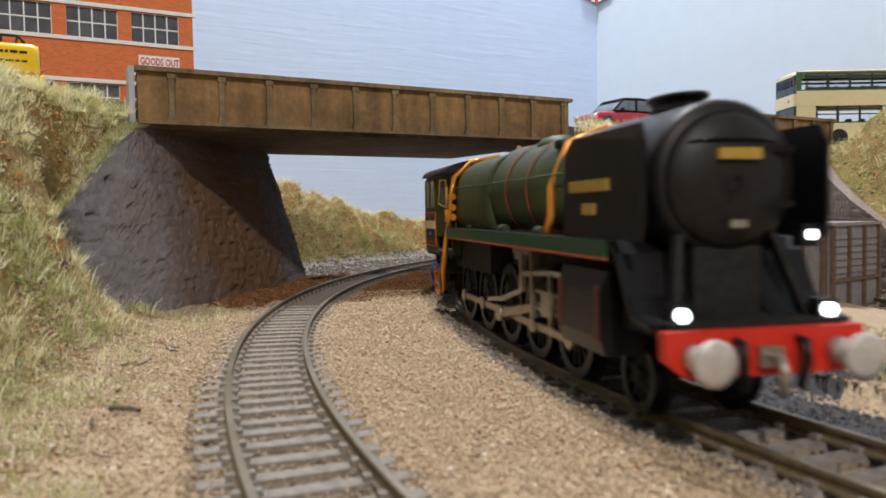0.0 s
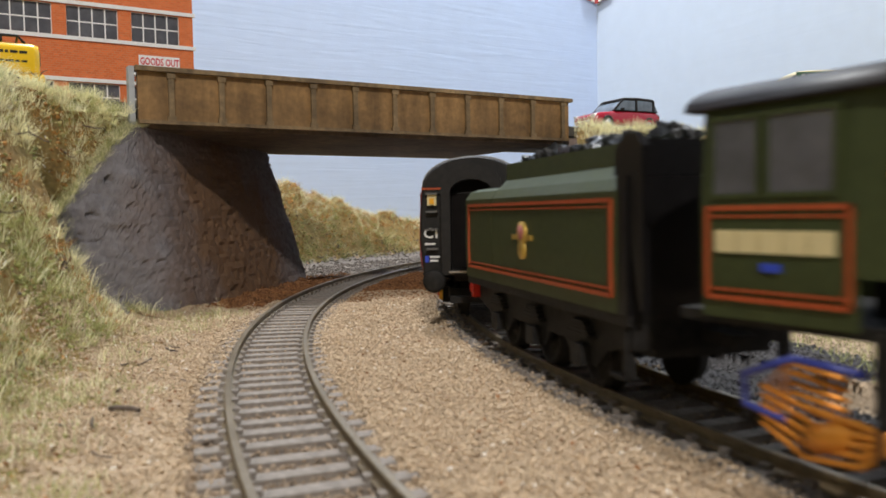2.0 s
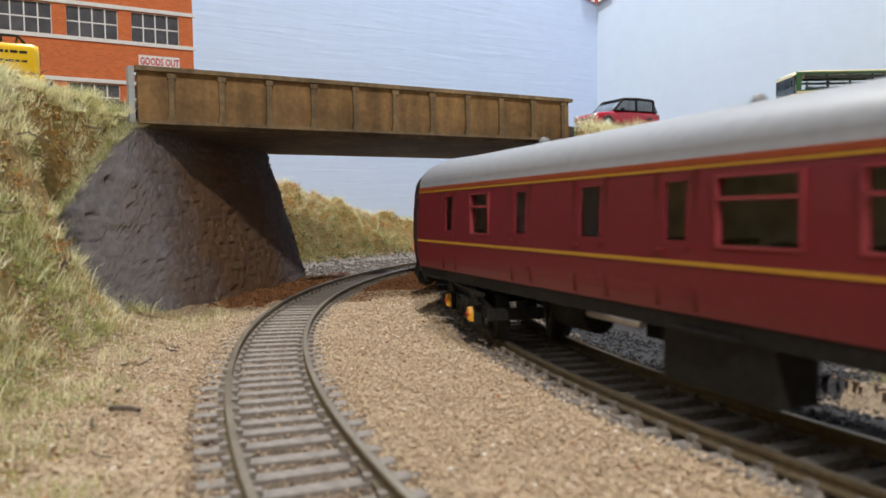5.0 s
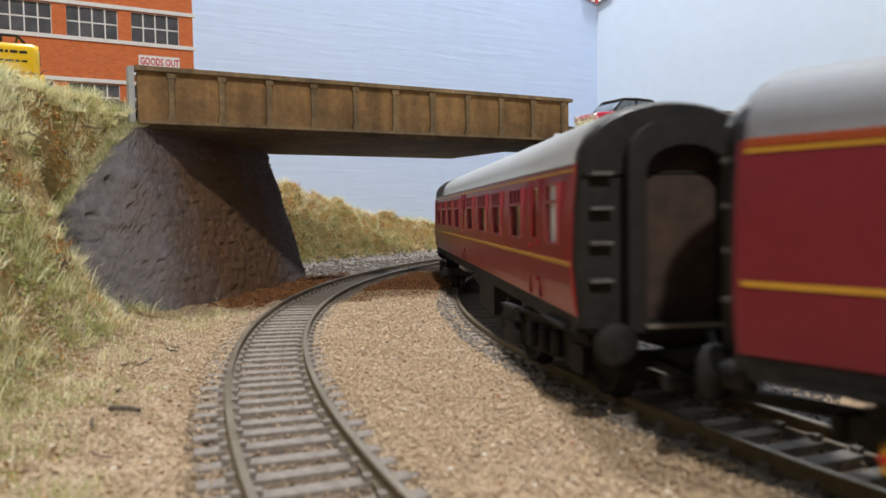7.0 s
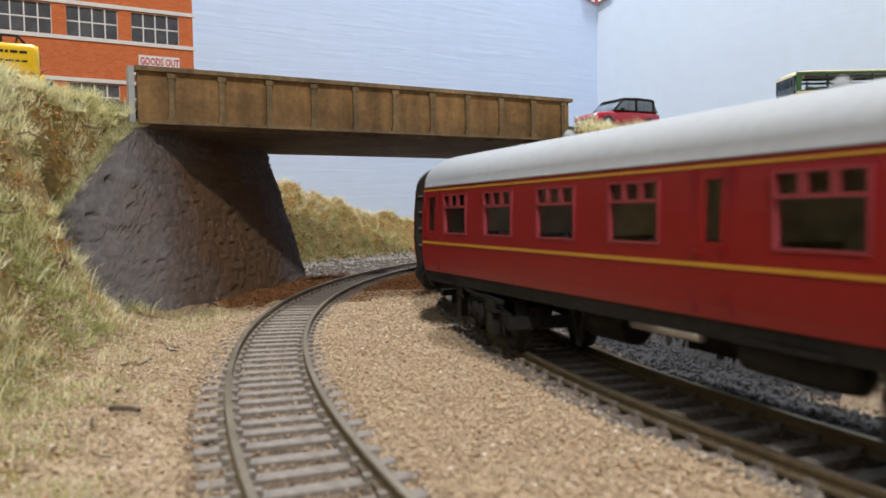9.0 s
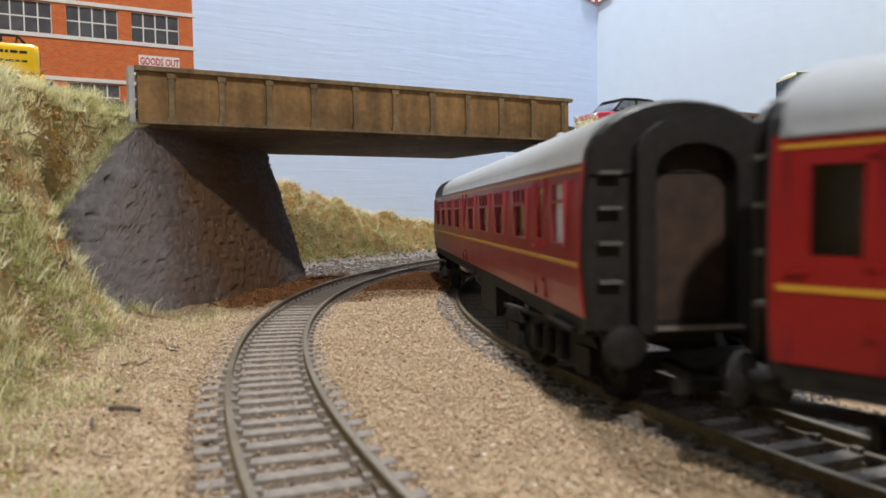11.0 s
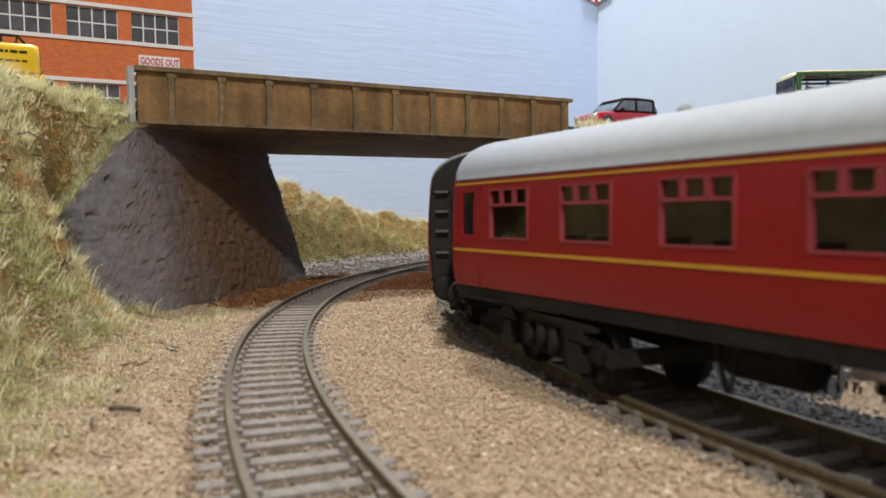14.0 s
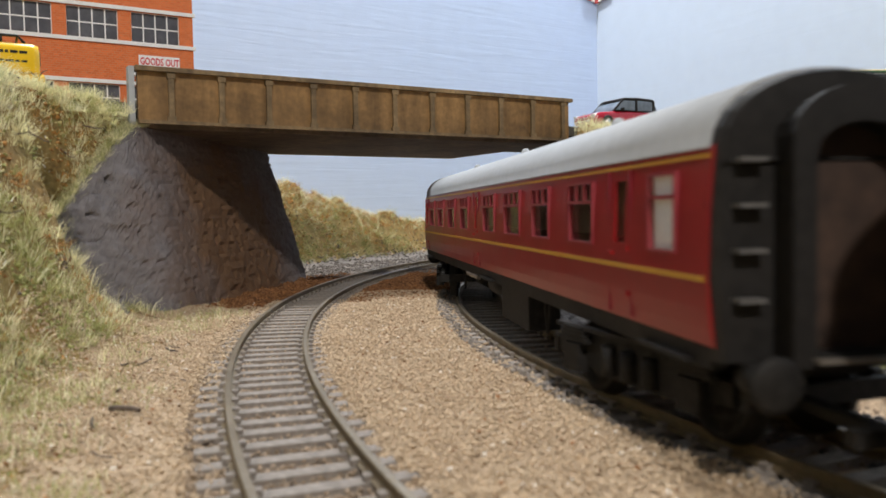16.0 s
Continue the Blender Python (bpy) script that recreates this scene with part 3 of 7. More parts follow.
def stone_wall(name, radius, out, y0, y1, top_fn, label, batter=0.005, foot=-0.006, lip=0.0040):
    """A curved wall round the centre, faced on its inner (out=-1) or outer (out=1) side with rough stone courses."""
    n, k = 200, 48
    rng = np.random.default_rng(5)
    ys = np.linspace(y0, y1, n)
    a0 = np.arcsin((ys - CY) / radius)
    a = math.pi - a0
    tops = top_fn(ys)
    course = 0.0042
    verts, faces = [], []
    rowoff = rng.uniform(0, 0.01, 40)
    length = np.concatenate([[0], np.cumsum(np.abs(np.diff(a)) * radius)])
    for i in range(n):
        for j in range(k):
            z = foot + (tops[i] - foot) * j / (k - 1)
            row = int((z + 0.01) / course)
            fz = ((z + 0.01) / course) % 1
            ll = (length[i] + rowoff[row % 40]) / (0.006 + 0.003 * math.sin(row * 2.1))
            fx = ll % 1
            groove = 0.00028 if (fz < 0.17 or fx < 0.13) and math.sin(row * 5.3 + int(ll) * 3.1) > -0.35 else 0.0
            bulge = 0.00025 * noise.noise(Vector((length[i] * 160, z * 190, radius))) + 0.0005 * noise.noise(Vector((length[i] * 45, z * 50, 3)))
            rr = radius + out * (bulge - groove) - out * batter * (z / 0.07)
            verts.append((CX + rr * math.cos(a[i]), CY + rr * math.sin(a[i]), z))
    m0 = len(verts)
    for i in range(n):
        for z in (tops[i], foot):
            rr = radius - out * (lip + abs(batter) * max(0, tops[i]) / 0.07)
            verts.append((CX + rr * math.cos(a[i]), CY + rr * math.sin(a[i]), z))
    for i in range(n - 1):
        for j in range(k - 1):
            faces.append((i * k + j, (i + 1) * k + j, (i + 1) * k + j + 1, i * k + j + 1))
        faces.append((i * k + k - 1, (i + 1) * k + k - 1, m0 + 2 * (i + 1), m0 + 2 * i))
        faces.append((m0 + 2 * i, m0 + 2 * i + 2, m0 + 2 * i + 3, m0 + 2 * i + 1))
    for i in (0, n - 1):
        faces.append(tuple(i * k + j for j in range(k)) + (m0 + 2 * i, m0 + 2 * i + 1))
    ob = stuff_mesh(name, verts, faces, "stone", label, "structure")
    return ob




def abutment():
    """Battered plaster-stone face that folds into a falling wing wall."""
    k = 60
    n = len(WALL_TOP)
    foot = -0.008
    verts, faces = [], []
    for i in range(n):
        x, y, zt = WALL_TOP[i]
        nx, ny = WALL_OUT[i]
        for j in range(k):
            z = foot + (zt - foot) * j / (k - 1)
            u = WALL_U[i]
            course = math.sin(z * 1500 + 2.5 * noise.noise(Vector((u * 40, z * 30, 2))))
            crack = max(0.0, course - 0.72) * max(0.0, noise.noise(Vector((u * 130, z * 210, 5))) + 0.15)
            rough = 0.00075 * noise.noise(Vector((u * 55, z * 90, 1))) + 0.0006 * noise.noise(Vector((u * 190, z * 330, 7))) + 0.0003 * noise.noise(Vector((u * 600, z * 900, 3)))
            pit = 0.0012 * max(0.0, noise.noise(Vector((u * 220, z * 300, 11))) - 0.42) * 3
            off = (zt - z) * BATTER + 1.3 * rough - 0.0042 * crack - 1.5 * pit
            verts.append((x + nx * off, y + ny * off, z))
    m0 = len(verts)
    for i in range(n):
        for z in (WALL_TOP[i][2], foot):
            verts.append((WALL_TOP[i][0] - WALL_OUT[i][0] * 0.0022, WALL_TOP[i][1] - WALL_OUT[i][1] * 0.0022, z))
    for i in range(n - 1):
        for j in range(k - 1):
            faces.append((i * k + j, (i + 1) * k + j, (i + 1) * k + j + 1, i * k + j + 1))
        faces.append((i * k + k - 1, (i + 1) * k + k - 1, m0 + 2 * (i + 1), m0 + 2 * i))
        faces.append((m0 + 2 * i, m0 + 2 * i + 2, m0 + 2 * i + 3, m0 + 2 * i + 1))
    for i in (0, n - 1):
        faces.append(tuple(i * k + j for j in range(k)) + (m0 + 2 * i, m0 + 2 * i + 1))
    return stuff_mesh("abutment_wall", verts, faces, "abutment", "grey stone bridge abutment, brown towards its middle, with a falling wing wall", "structure")


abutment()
stone_wall("pier_wall_1", 0.4895, 1, 0.40, 0.53, lambda y: np.full_like(y, 0.0705), "grey rough stone wall under the bridge")
stone_wall("pier_wall_2", 0.4035, -1, 0.445, 0.57, lambda y: np.full_like(y, 0.0705), "grey rough stone wall under the bridge")
stone_wall("abutment_wall_2", 0.3535, 1, 0.31, 0.60, wall_top_right, "grey rough stone abutment beside the sidings", batter=-0.002, lip=0.0024)


def bridge_span(s0, s1, stiff, label):
    """One span; local x along the girder, y to the back."""
    m = pose(BR_A[0], BR_A[1], 0, 0, 0, math.degrees(math.atan2(BR_E[1], BR_E[0])))
    br = thing("road_bridge", label, "bridge", m, "bridge spans")
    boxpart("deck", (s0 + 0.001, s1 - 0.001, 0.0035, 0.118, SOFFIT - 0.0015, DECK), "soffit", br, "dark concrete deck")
    for y0, sg in ((0.0, 1), (0.1215, -1)):
        g = boxpart("girder", (s0, s1, y0 - 0.0006, y0 + 0.0022, SOFFIT, PARAPET - 0.0016), "girder", br, "riveted girder in rusty brown paint", 0.0002)
        boxpart("top_flange", (s0 - 0.001, s1 + 0.001, y0 - 0.0030 * 1.0, y0 + 0.0042, PARAPET - 0.0018, PARAPET), "girder_edge", g, "", 0.0003)
        boxpart("bottom_flange", (s0, s1, y0 - 0.0022, y0 - 0.0007, SOFFIT - 0.0002, SOFFIT + 0.0012), "girder_edge", g, "", 0.0002)
        for s in stiff:
            yy = (y0 - 0.0020, y0 - 0.0006) if sg > 0 else (y0 + 0.0022, y0 + 0.0036)
            bm = bmesh.new()
            box(bm, s - 0.0011, s + 0.0011, yy[0], yy[1], SOFFIT + 0.0014, PARAPET - 0.0020)
            box(bm, s - 0.0017, s + 0.0017, yy[0] - 0.0003, yy[1], SOFFIT + 0.0012, SOFFIT + 0.0030)
            box(bm, s - 0.0016, s + 0.0016, yy[0] - 0.0003, yy[1], PARAPET - 0.0042, PARAPET - 0.0020)
            part("stiffener", bm, "girder_edge", g)
    return br


bridge_span(0.0006, 0.2176, [0.0131 + 0.02 * i for i in range(11)], "single-span plate girder road bridge in rusty brown paint")
bridge_span(0.339, 0.4525, [0.349 + 0.02 * i for i in range(6)], "shorter plate girder bridge span over the sidings")
# pale post where the parapet begins
mb = pose(BR_A[0], BR_A[1], 0, 0, 0, math.degrees(math.atan2(BR_E[1], BR_E[0])))
post = boxpart("parapet_post", (-0.0027, -0.0006, -0.0012, 0.004, 0.070, 0.0929), "roof_grey", None, "pale grey weathered post at the parapet's end", 0.0004)
post.matrix_basis = mb
tagged(post, category="post")
road = boxpart("road", (-0.30, 0.46, 0.0060, 0.112, DECK - 0.004, DECK + 0.0012), "asphalt", None, "grey tarmac road over the bridge")
road.matrix_basis = mb
tagged(road, kind="structure")


# ---- vehicles of the train ----
def disc_wheel(name, parent, radius, width, y, material, spokes=0, crank=0.0, mat_rim="steel"):
    """A wheel round the y axis at the origin of its own space: tyre with flange, spokes or disc, hub."""
    bm = bmesh.new()
    sg = 1 if y > 0 else -1
    inner = radius * (0.80 if spokes else 0.01)
    n = 32
    prof = [(0, radius), (-width, radius), (-width, radius + 0.0009), (-width - 0.0008, radius + 0.0009), (-width - 0.0008, inner), (0, inner)]
    rings = []
    for i in range(n):
        a = 2 * math.pi * i / n
        rings.append([(r * math.cos(a), sg * u, r * math.sin(a)) for u, r in prof])
    rs = [[bm.verts.new(c) for c in r] for r in rings]
    for i in range(n):
        a, b = rs[i], rs[(i + 1) % n]
        for j in range(len(prof)):
            bm.faces.new((a[j], a[(j + 1) % len(prof)], b[(j + 1) % len(prof)], b[j]))
    # ash strip, widened past y 0.15 to put the train's shade into colour
    wheel = part("wheel", bm, mat_rim, parent)
    bm = bmesh.new()
    if spokes:
        for i in range(spokes):
            a = 2 * math.pi * i / spokes
            boxpart("spoke", (0, inner * 1.02, -0.0007, 0.0007, -0.0005, 0.0005), material, parent, m=pose(0, -sg * 0.0012, 0) @ Euler((0, a, 0)).to_matrix().to_4x4())
    cyl(bm, (0, sg * 0.0003, 0), (0, -sg * 0.0024, 0), radius * 0.24, n=16)
    if crank:
        box(bm, -radius * 0.62, -radius * 0.25, -0.0009, 0.0009, -radius * 0.32, radius * 0.32, pose(0, -sg * 0.0011, 0))
        cyl(bm, (crank, sg * 0.0016, 0), (crank, -sg * 0.0016, 0), radius * 0.13, n=12)
    part("wheel_centre", bm, material, parent)
    return wheel


def buffer(parent, x, y, z, sg, head="black", length=0.006, r=0.0029):
    bm = bmesh.new()
    lathe(bm, (x, y, z), (x + sg, y, z), [(0, 0.0020), (length * 0.55, 0.0018), (length * 0.55, 0.0012), (length * 0.85, 0.0012), (length * 0.86, r * 0.9), (length * 0.93, r), (length, r * 0.75), (length + 0.0001, 0)], 20)
    return part("buffer", bm, head, parent)


ROOF_TOP, GUTTER, SKIRT = 0.0515, 0.0418, 0.0168


def side_at(z):
    """Half the body's width at a height."""
    return float(np.interp(z, [SKIRT, 0.020, 0.0255, 0.034, GUTTER], [0.0160, 0.01665, 0.01685, 0.0166, 0.0159]))


def bogie(parent, x, wheels, axlebox):
    a = math.degrees(math.asin(x / R_IN))
    bm = bmesh.new()
    box(bm, -0.004, 0.004, -0.012, 0.012, 0.009, 0.0135)
    for sg in (-1, 1):
        y = sg * 0.0128
        # side frame with a dropped middle, springs and axle boxes
        pf = [(-0.0245, 0.0098), (-0.0245, 0.0068), (-0.017, 0.0062), (-0.010, 0.0048), (0.010, 0.0048), (0.017, 0.0062), (0.0245, 0.0068), (0.0245, 0.0098), (0.017, 0.0105), (0.008, 0.0120), (-0.008, 0.0120), (-0.017, 0.0105)]
        loft(bm, [[(u, y - sg * 0.0009, w) for u, w in pf], [(u, y + sg * 0.0009, w) for u, w in pf]])
        for u in (-0.017, 0.017):
            box(bm, u - 0.0026, u + 0.0026, min(y, y + sg * 0.0028), max(y, y + sg * 0.0028), 0.0045, 0.0096)
            for k in range(4):
                box(bm, u - 0.0052 + k * 0.0007, u + 0.0052 - k * 0.0007, min(y + sg * 0.0012, y + sg * 0.0026), max(y + sg * 0.0012, y + sg * 0.0026), 0.0100 + k * 0.0007, 0.0106 + k * 0.0007)
        for u in (-0.006, 0.0, 0.006):
            cyl(bm, (u, y + sg * 0.0014, 0.0055), (u, y + sg * 0.0014, 0.0105), 0.0014, n=8)
        box(bm, -0.0235, 0.0235, min(y + sg * 0.0006, y + sg * 0.0022), max(y + sg * 0.0006, y + sg * 0.0022), 0.0122, 0.0130)
    for u in (-0.0265, 0.0265):
        box(bm, u - 0.0008, u + 0.0008, -0.0135, 0.0135, 0.0065, 0.0095)
    bg = part("bogie", bm, "underframe", parent, "black sprung bogie frame")
    bg.matrix_basis = pose(x, 0, 0, 0, 0, a)
    if axlebox:
        for u in (-0.017, 0.017):
            bm = bmesh.new()
            pf = [(-0.0017, 0.0052), (0.0017, 0.0052), (0.0019, 0.0075), (0.0013, 0.0090), (-0.0013, 0.0090), (-0.0019, 0.0075)]
            loft(bm, [[(u + a_, -0.0156, z) for a_, z in pf], [(u + a_ * 0.85, -0.0168, 0.0071 + (z - 0.0071) * 0.85) for a_, z in pf]])
            part("axlebox_cover", bm, "amber", bg, "amber axlebox cover with a red bar")
            boxpart("red_bar", (u - 0.0016, u + 0.0016, -0.0171, -0.0164, 0.0067, 0.0075), "red", bg)
    for u in (-0.017, 0.017):
        bm = bmesh.new()
        cyl(bm, (0, -0.0125, 0), (0, 0.0125, 0), 0.0009, n=10)
        for sg in (-1, 1):
            lathe(bm, (0, sg * 0.0071, 0), (0, sg * 0.0105, 0), [(0, 0.0077), (0.0007, 0.0077), (0.0009, 0.0068), (0.0030, 0.0067), (0.0030, 0.0056), (0.0022, 0.0053), (0.0020, 0.0022), (0.0034, 0.0020), (0.0034, 0)], 24)
        ws = part("wheelset", bm, "underframe", bg)
        ws.matrix_basis = pose(u, 0, 0.0068)
        wheels.append((ws, pose(u, 0, 0.0068), 0.0068))
    return bg


def coach(label, body, roof, wins, doors, blinds, first):
    """A bogie coach: local x forward, z up from the rail; wins: big windows, doors: door windows, blinds: frosted windows."""
    c = thing("railway_coach", label, "coach", None, "coaches of the train")
    h = BODY_L / 2
    openings = sorted([(a, b, 0.0282, 0.0388, "w") for a, b in wins] + [(a, b, 0.0288, 0.0385, "d") for a, b in doors] + [(a, b, 0.0282, 0.0388, "f") for a, b in blinds])
    zs = [SKIRT, 0.0190, 0.0215, 0.0255, 0.0282, 0.0288, 0.0335, 0.0385, 0.0388, 0.0402, GUTTER]
    xs = sorted({-h, h, *[o[0] for o in openings], *[o[1] for o in openings]})
    for sg in (-1, 1):
        verts, faces, idx = [], [], {}

        def vid(x, z, inn):
            key = (x, z, inn)
            if key not in idx:
                idx[key] = len(verts)
                verts.append((x, sg * (side_at(z) - inn * 0.0007), z))
            return idx[key]

        solid = {}
        for i in range(len(xs) - 1):
            for j in range(len(zs) - 1):
                xm, zm = (xs[i] + xs[i + 1]) / 2, (zs[j] + zs[j + 1]) / 2
                solid[i, j] = not any(o[0] < xm < o[1] and o[2] < zm < o[3] for o in openings)
        for (i, j), s in solid.items():
            if not s:
                continue
            q = [(xs[i], zs[j]), (xs[i + 1], zs[j]), (xs[i + 1], zs[j + 1]), (xs[i], zs[j + 1])]
            faces.append([vid(*p, 0) for p in q])
            faces.append([vid(*p, 1) for p in q[::-1]])
            for (di, dj), (p, r) in {(0, -1): (0, 1), (1, 0): (1, 2), (0, 1): (2, 3), (-1, 0): (3, 0)}.items():
                if not solid.get((i + di, j + dj), False):
                    faces.append([vid(*q[p], 1), vid(*q[r], 1), vid(*q[r], 0), vid(*q[p], 0)])
        bm = bmesh.new()
        vs = [bm.verts.new(v) for v in verts]
        for fc in faces:
            bm.faces.new([vs[k] for k in fc])
        side = part("body_side", bm, body, c)
        # windows: raised frame, glass, bars
        for a, b, z0, z1, kd in openings:
            y0 = side_at((z0 + z1) / 2)
            bm = bmesh.new()
            e = 0.00025
            for x0, x1, w0, w1 in ((a - e, b + e, z0 - e, z0 + 0.0002), (a - e, b + e, z1 - 0.0002, z1 + e), (a - e, a + 0.0002, z0, z1), (b - 0.0002, b + e, z0, z1)):
                if kd != "d":
                    box(bm, x0, x1, sg * y0 - 0.0007, sg * y0 + 0.0004 if sg > 0 else sg * y0 + 0.0007, w0, w1) if sg > 0 else box(bm, x0, x1, -y0 - 0.0004, -y0 + 0.0007, w0, w1)
            ring, bm = bm, bmesh.new()
            if kd == "w":
                box(bm, a, b, sg * y0 - 0.0004, sg * y0 + 0.0004, 0.03515, 0.03575)
                if b - a > 0.011 and first != 1:
                    for k in (0.33, 0.67):
                        xm = a + (b - a) * k
                        box(bm, xm - 0.0006, xm + 0.0006, sg * y0 - 0.0004, sg * y0 + 0.0002, 0.0356, 0.0388)
            if kd == "f":
                box(bm, a, b, sg * y0 - 0.0004, sg * y0 + 0.0004, 0.0354, 0.0359)
            fr = side
            if len(ring.verts):
                fr = part("window_frame", ring, "frame_sheen", c)
            else:
                ring.free()
            if len(bm.verts):
                part("window_bar", bm, "frame_sheen", fr)
            else:
                bm.free()
            pane = boxpart("pane", (a, b, sg * y0 - 0.0007 - 0.0001, sg * y0 - 0.0006 + 0.0001, z0, z1) if sg > 0 else (a, b, -y0 + 0.0005, -y0 + 0.0008, z0, z1), "blind" if kd == "f" else "glass", fr)
            if kd != "f":
                pane.visible_shadow = False
        for z0, z1, mt in ((0.0249, 0.0256, "lining"), (0.0403, 0.0408, "lining")) + ((((0.0410, 0.0420, "orange"),)) if first else ()):
            y0 = side_at(z0)
            boxpart("lining_stripe", (-h + 0.001, h - 0.001, sg * y0 - 0.0001, sg * y0 + 0.0002, z0, z1) if sg > 0 else (-h + 0.001, h - 0.001, -y0 - 0.0002, -y0 + 0.0001, z0, z1), mt, c, "thin painted line")
        # hinges and handles by each door
        for a, b in doors:
            bm = bmesh.new()
            for z in (0.0210, 0.0280, 0.0395):
                box(bm, b + 0.0006, b + 0.0018, sg * side_at(z) - 0.0004, sg * side_at(z) + 0.0004, z - 0.0004, z + 0.0004)
            box(bm, a - 0.0018, a + 0.0002, sg * side_at(0.0272) - 0.0006, sg * side_at(0.0272) + 0.0006, 0.0268, 0.0274)
            part("door_furniture", bm, body, c)
            bm = bmesh.new()
            for xx in (a - 0.0022, b + 0.0022):
                box(bm, xx - 0.00012, xx + 0.00012, sg * 0.0166 - 0.0001, sg * 0.0166 + 0.00035, 0.0175, 0.0402)
            part("door_gap", bm, "maroon_dark" if not first else "lining_dark", c)
    # ends with steps, pipes and gangway
    for sg in (-1, 1):
        prof = [(-side_at(z), z) for z in (0.0150, SKIRT, 0.0255, 0.034, GUTTER)]
        arc = [(-0.0159 * math.cos(math.pi * k / 14), GUTTER + (ROOF_TOP - GUTTER - 0.0004) * math.sin(math.pi * k / 14)) for k in range(1, 14)]
        ring = prof + arc + [(-y, z) for y, z in prof[::-1]]
        bm = bmesh.new()
        loft(bm, [[(sg * (h - 0.0012), y, z) for y, z in ring], [(sg * (h + 0.0004), y * 0.985, z) for y, z in ring], [(sg * (h + 0.0011), y * 0.94, z - (0.0003 if z > GUTTER else 0)) for y, z in ring]])
        end = part("body_end", bm, "black", c, "black coach end with steps")
        for z in (0.0225, 0.0285, 0.0340, 0.0395):
            for ys in (-0.0125, 0.0125):
                boxpart("end_step", (min(sg * (h + 0.0009), sg * (h + 0.0032)), max(sg * (h + 0.0009), sg * (h + 0.0032)), ys - 0.0018, ys + 0.0018, z, z + 0.0006), "step_grey", end)
        bm = bmesh.new()
        tube(bm, [(sg * (h + 0.0012), -0.0155 * sg, 0.0395), (sg * (h + 0.0016), -0.0100, 0.0398), (sg * (h + 0.0016), 0.0100, 0.0398), (sg * (h + 0.0012), 0.0155 * sg, 0.0395)], 0.0003, 6)
        part("end_pipe", bm, "underframe", end)
        # gangway: a rounded frame standing off the end, its corridor board set back
        bm = bmesh.new()
        def arch(w, z0, z1, x, n=10):
            return [(x, -w, z0)] + [(x, -w * math.cos(math.pi * k / n), z1 - w * 0.62 + w * 0.62 * math.sin(math.pi * k / n)) for k in range(n + 1)] + [(x, w, z0)]
        for x0, x1 in ((h + 0.0010, h + 0.0050), (h + 0.0052, h + 0.0062)):
            k = 0.0006 if x1 > h + 0.006 else 0
            ro = [arch(0.0086 + k, 0.0150, 0.0478 + k, sg * x) for x in (x0, x1)]
            ri = [arch(0.0064, 0.0165, 0.0440, sg * x) for x in (x1, x0)]
            loft(bm, ro + ri + [ro[0]], False, True)
        gw = part("gangway", bm, "black", end, "black corridor gangway")
        bm = bmesh.new()
        loft(bm, [arch(0.0064, 0.0165, 0.0440, sg * (h + 0.0012)), arch(0.0064, 0.0165, 0.0440, sg * (h + 0.0016))])
        # the first coach's board carries the recess shade; the others are brown doors
        part("gangway_board", bm, "corridor" if first else "corridor_brown", end, "dark corridor door, blackened for recess shade on the first coach")
        boxpart("gangway_tread", (min(sg * (h + 0.0012), sg * (h + 0.0075)), max(sg * (h + 0.0012), sg * (h + 0.0075)), -0.0068, 0.0068, 0.0157, 0.0163), "steel", end)
        for y in (-0.0115, 0.0115):
            bf = buffer(c, sg * (h + 0.0005), y, 0.0132, sg, "underframe", 0.0062, 0.0036)
        # coupling
        bm = bmesh.new()
        box(bm, min(sg * (h - 0.012), sg * (h + 0.0125)), max(sg * (h - 0.012), sg * (h + 0.0125)), -0.0012, 0.0012, 0.0072, 0.0086)
        box(bm, min(sg * (h + 0.0105), sg * (h + 0.0125)), max(sg * (h + 0.0105), sg * (h + 0.0125)), -0.0060, 0.0060, 0.0072, 0.0092)
        part("coupling", bm, "underframe", c)
        if first and sg > 0:
            for y in (-0.0125, 0.0125):
                bm = bmesh.new()
                box(bm, h + 0.0010, h + 0.0024, y - 0.0014, y + 0.0014, 0.0362, 0.0400)
                lm = part("lamp", bm, "cream", end, "cream lamp with an amber lens")
                boxpart("lamp_lens", (h + 0.0024, h + 0.0028, y - 0.0007, y + 0.0007, 0.0366, 0.0384), "amber", end)
                boxpart("end_line", (h + 0.0004, h + 0.0014, y - 0.0032, y + 0.0034, 0.0411, 0.0417), "orange", end)
            for a, b, w0, w1, mt in ((-0.0150, -0.0118, 0.0240, 0.0246, "print_white"), (-0.0150, -0.0138, 0.0186, 0.0206, "print_blue"), (-0.0135, -0.0105, 0.0200, 0.0206, "print_white"), (-0.0135, -0.0110, 0.0188, 0.0194, "print_white"), (-0.0092, -0.0076, 0.0268, 0.0277, "orange"), (0.0102, 0.0115, 0.0268, 0.0275, "orange")):
                boxpart("notice", (h + 0.0010, h + 0.0014, a, b, w0, w1), mt, end)
            lettering("C1", end, pose(h + 0.0015, -0.0153, 0.0262, 90, 0, 90), 0.0042, "print_white")
    # roof with ribs and ventilators
    bm = bmesh.new()
    ring = [(-0.0162, GUTTER - 0.0003)] + [(-0.0160 * math.cos(math.pi * k / 20), GUTTER + (ROOF_TOP - GUTTER) * math.sin(math.pi * k / 20) ** 0.9) for k in range(0, 21)] + [(0.0162, GUTTER - 0.0003)]
    loft(bm, [[(x, y, z) for y, z in ring] for x in (-h + 0.001, -h * 0.5, 0, h * 0.5, h - 0.001)], True, True, True)
    rf = part("roof", bm, roof, c)
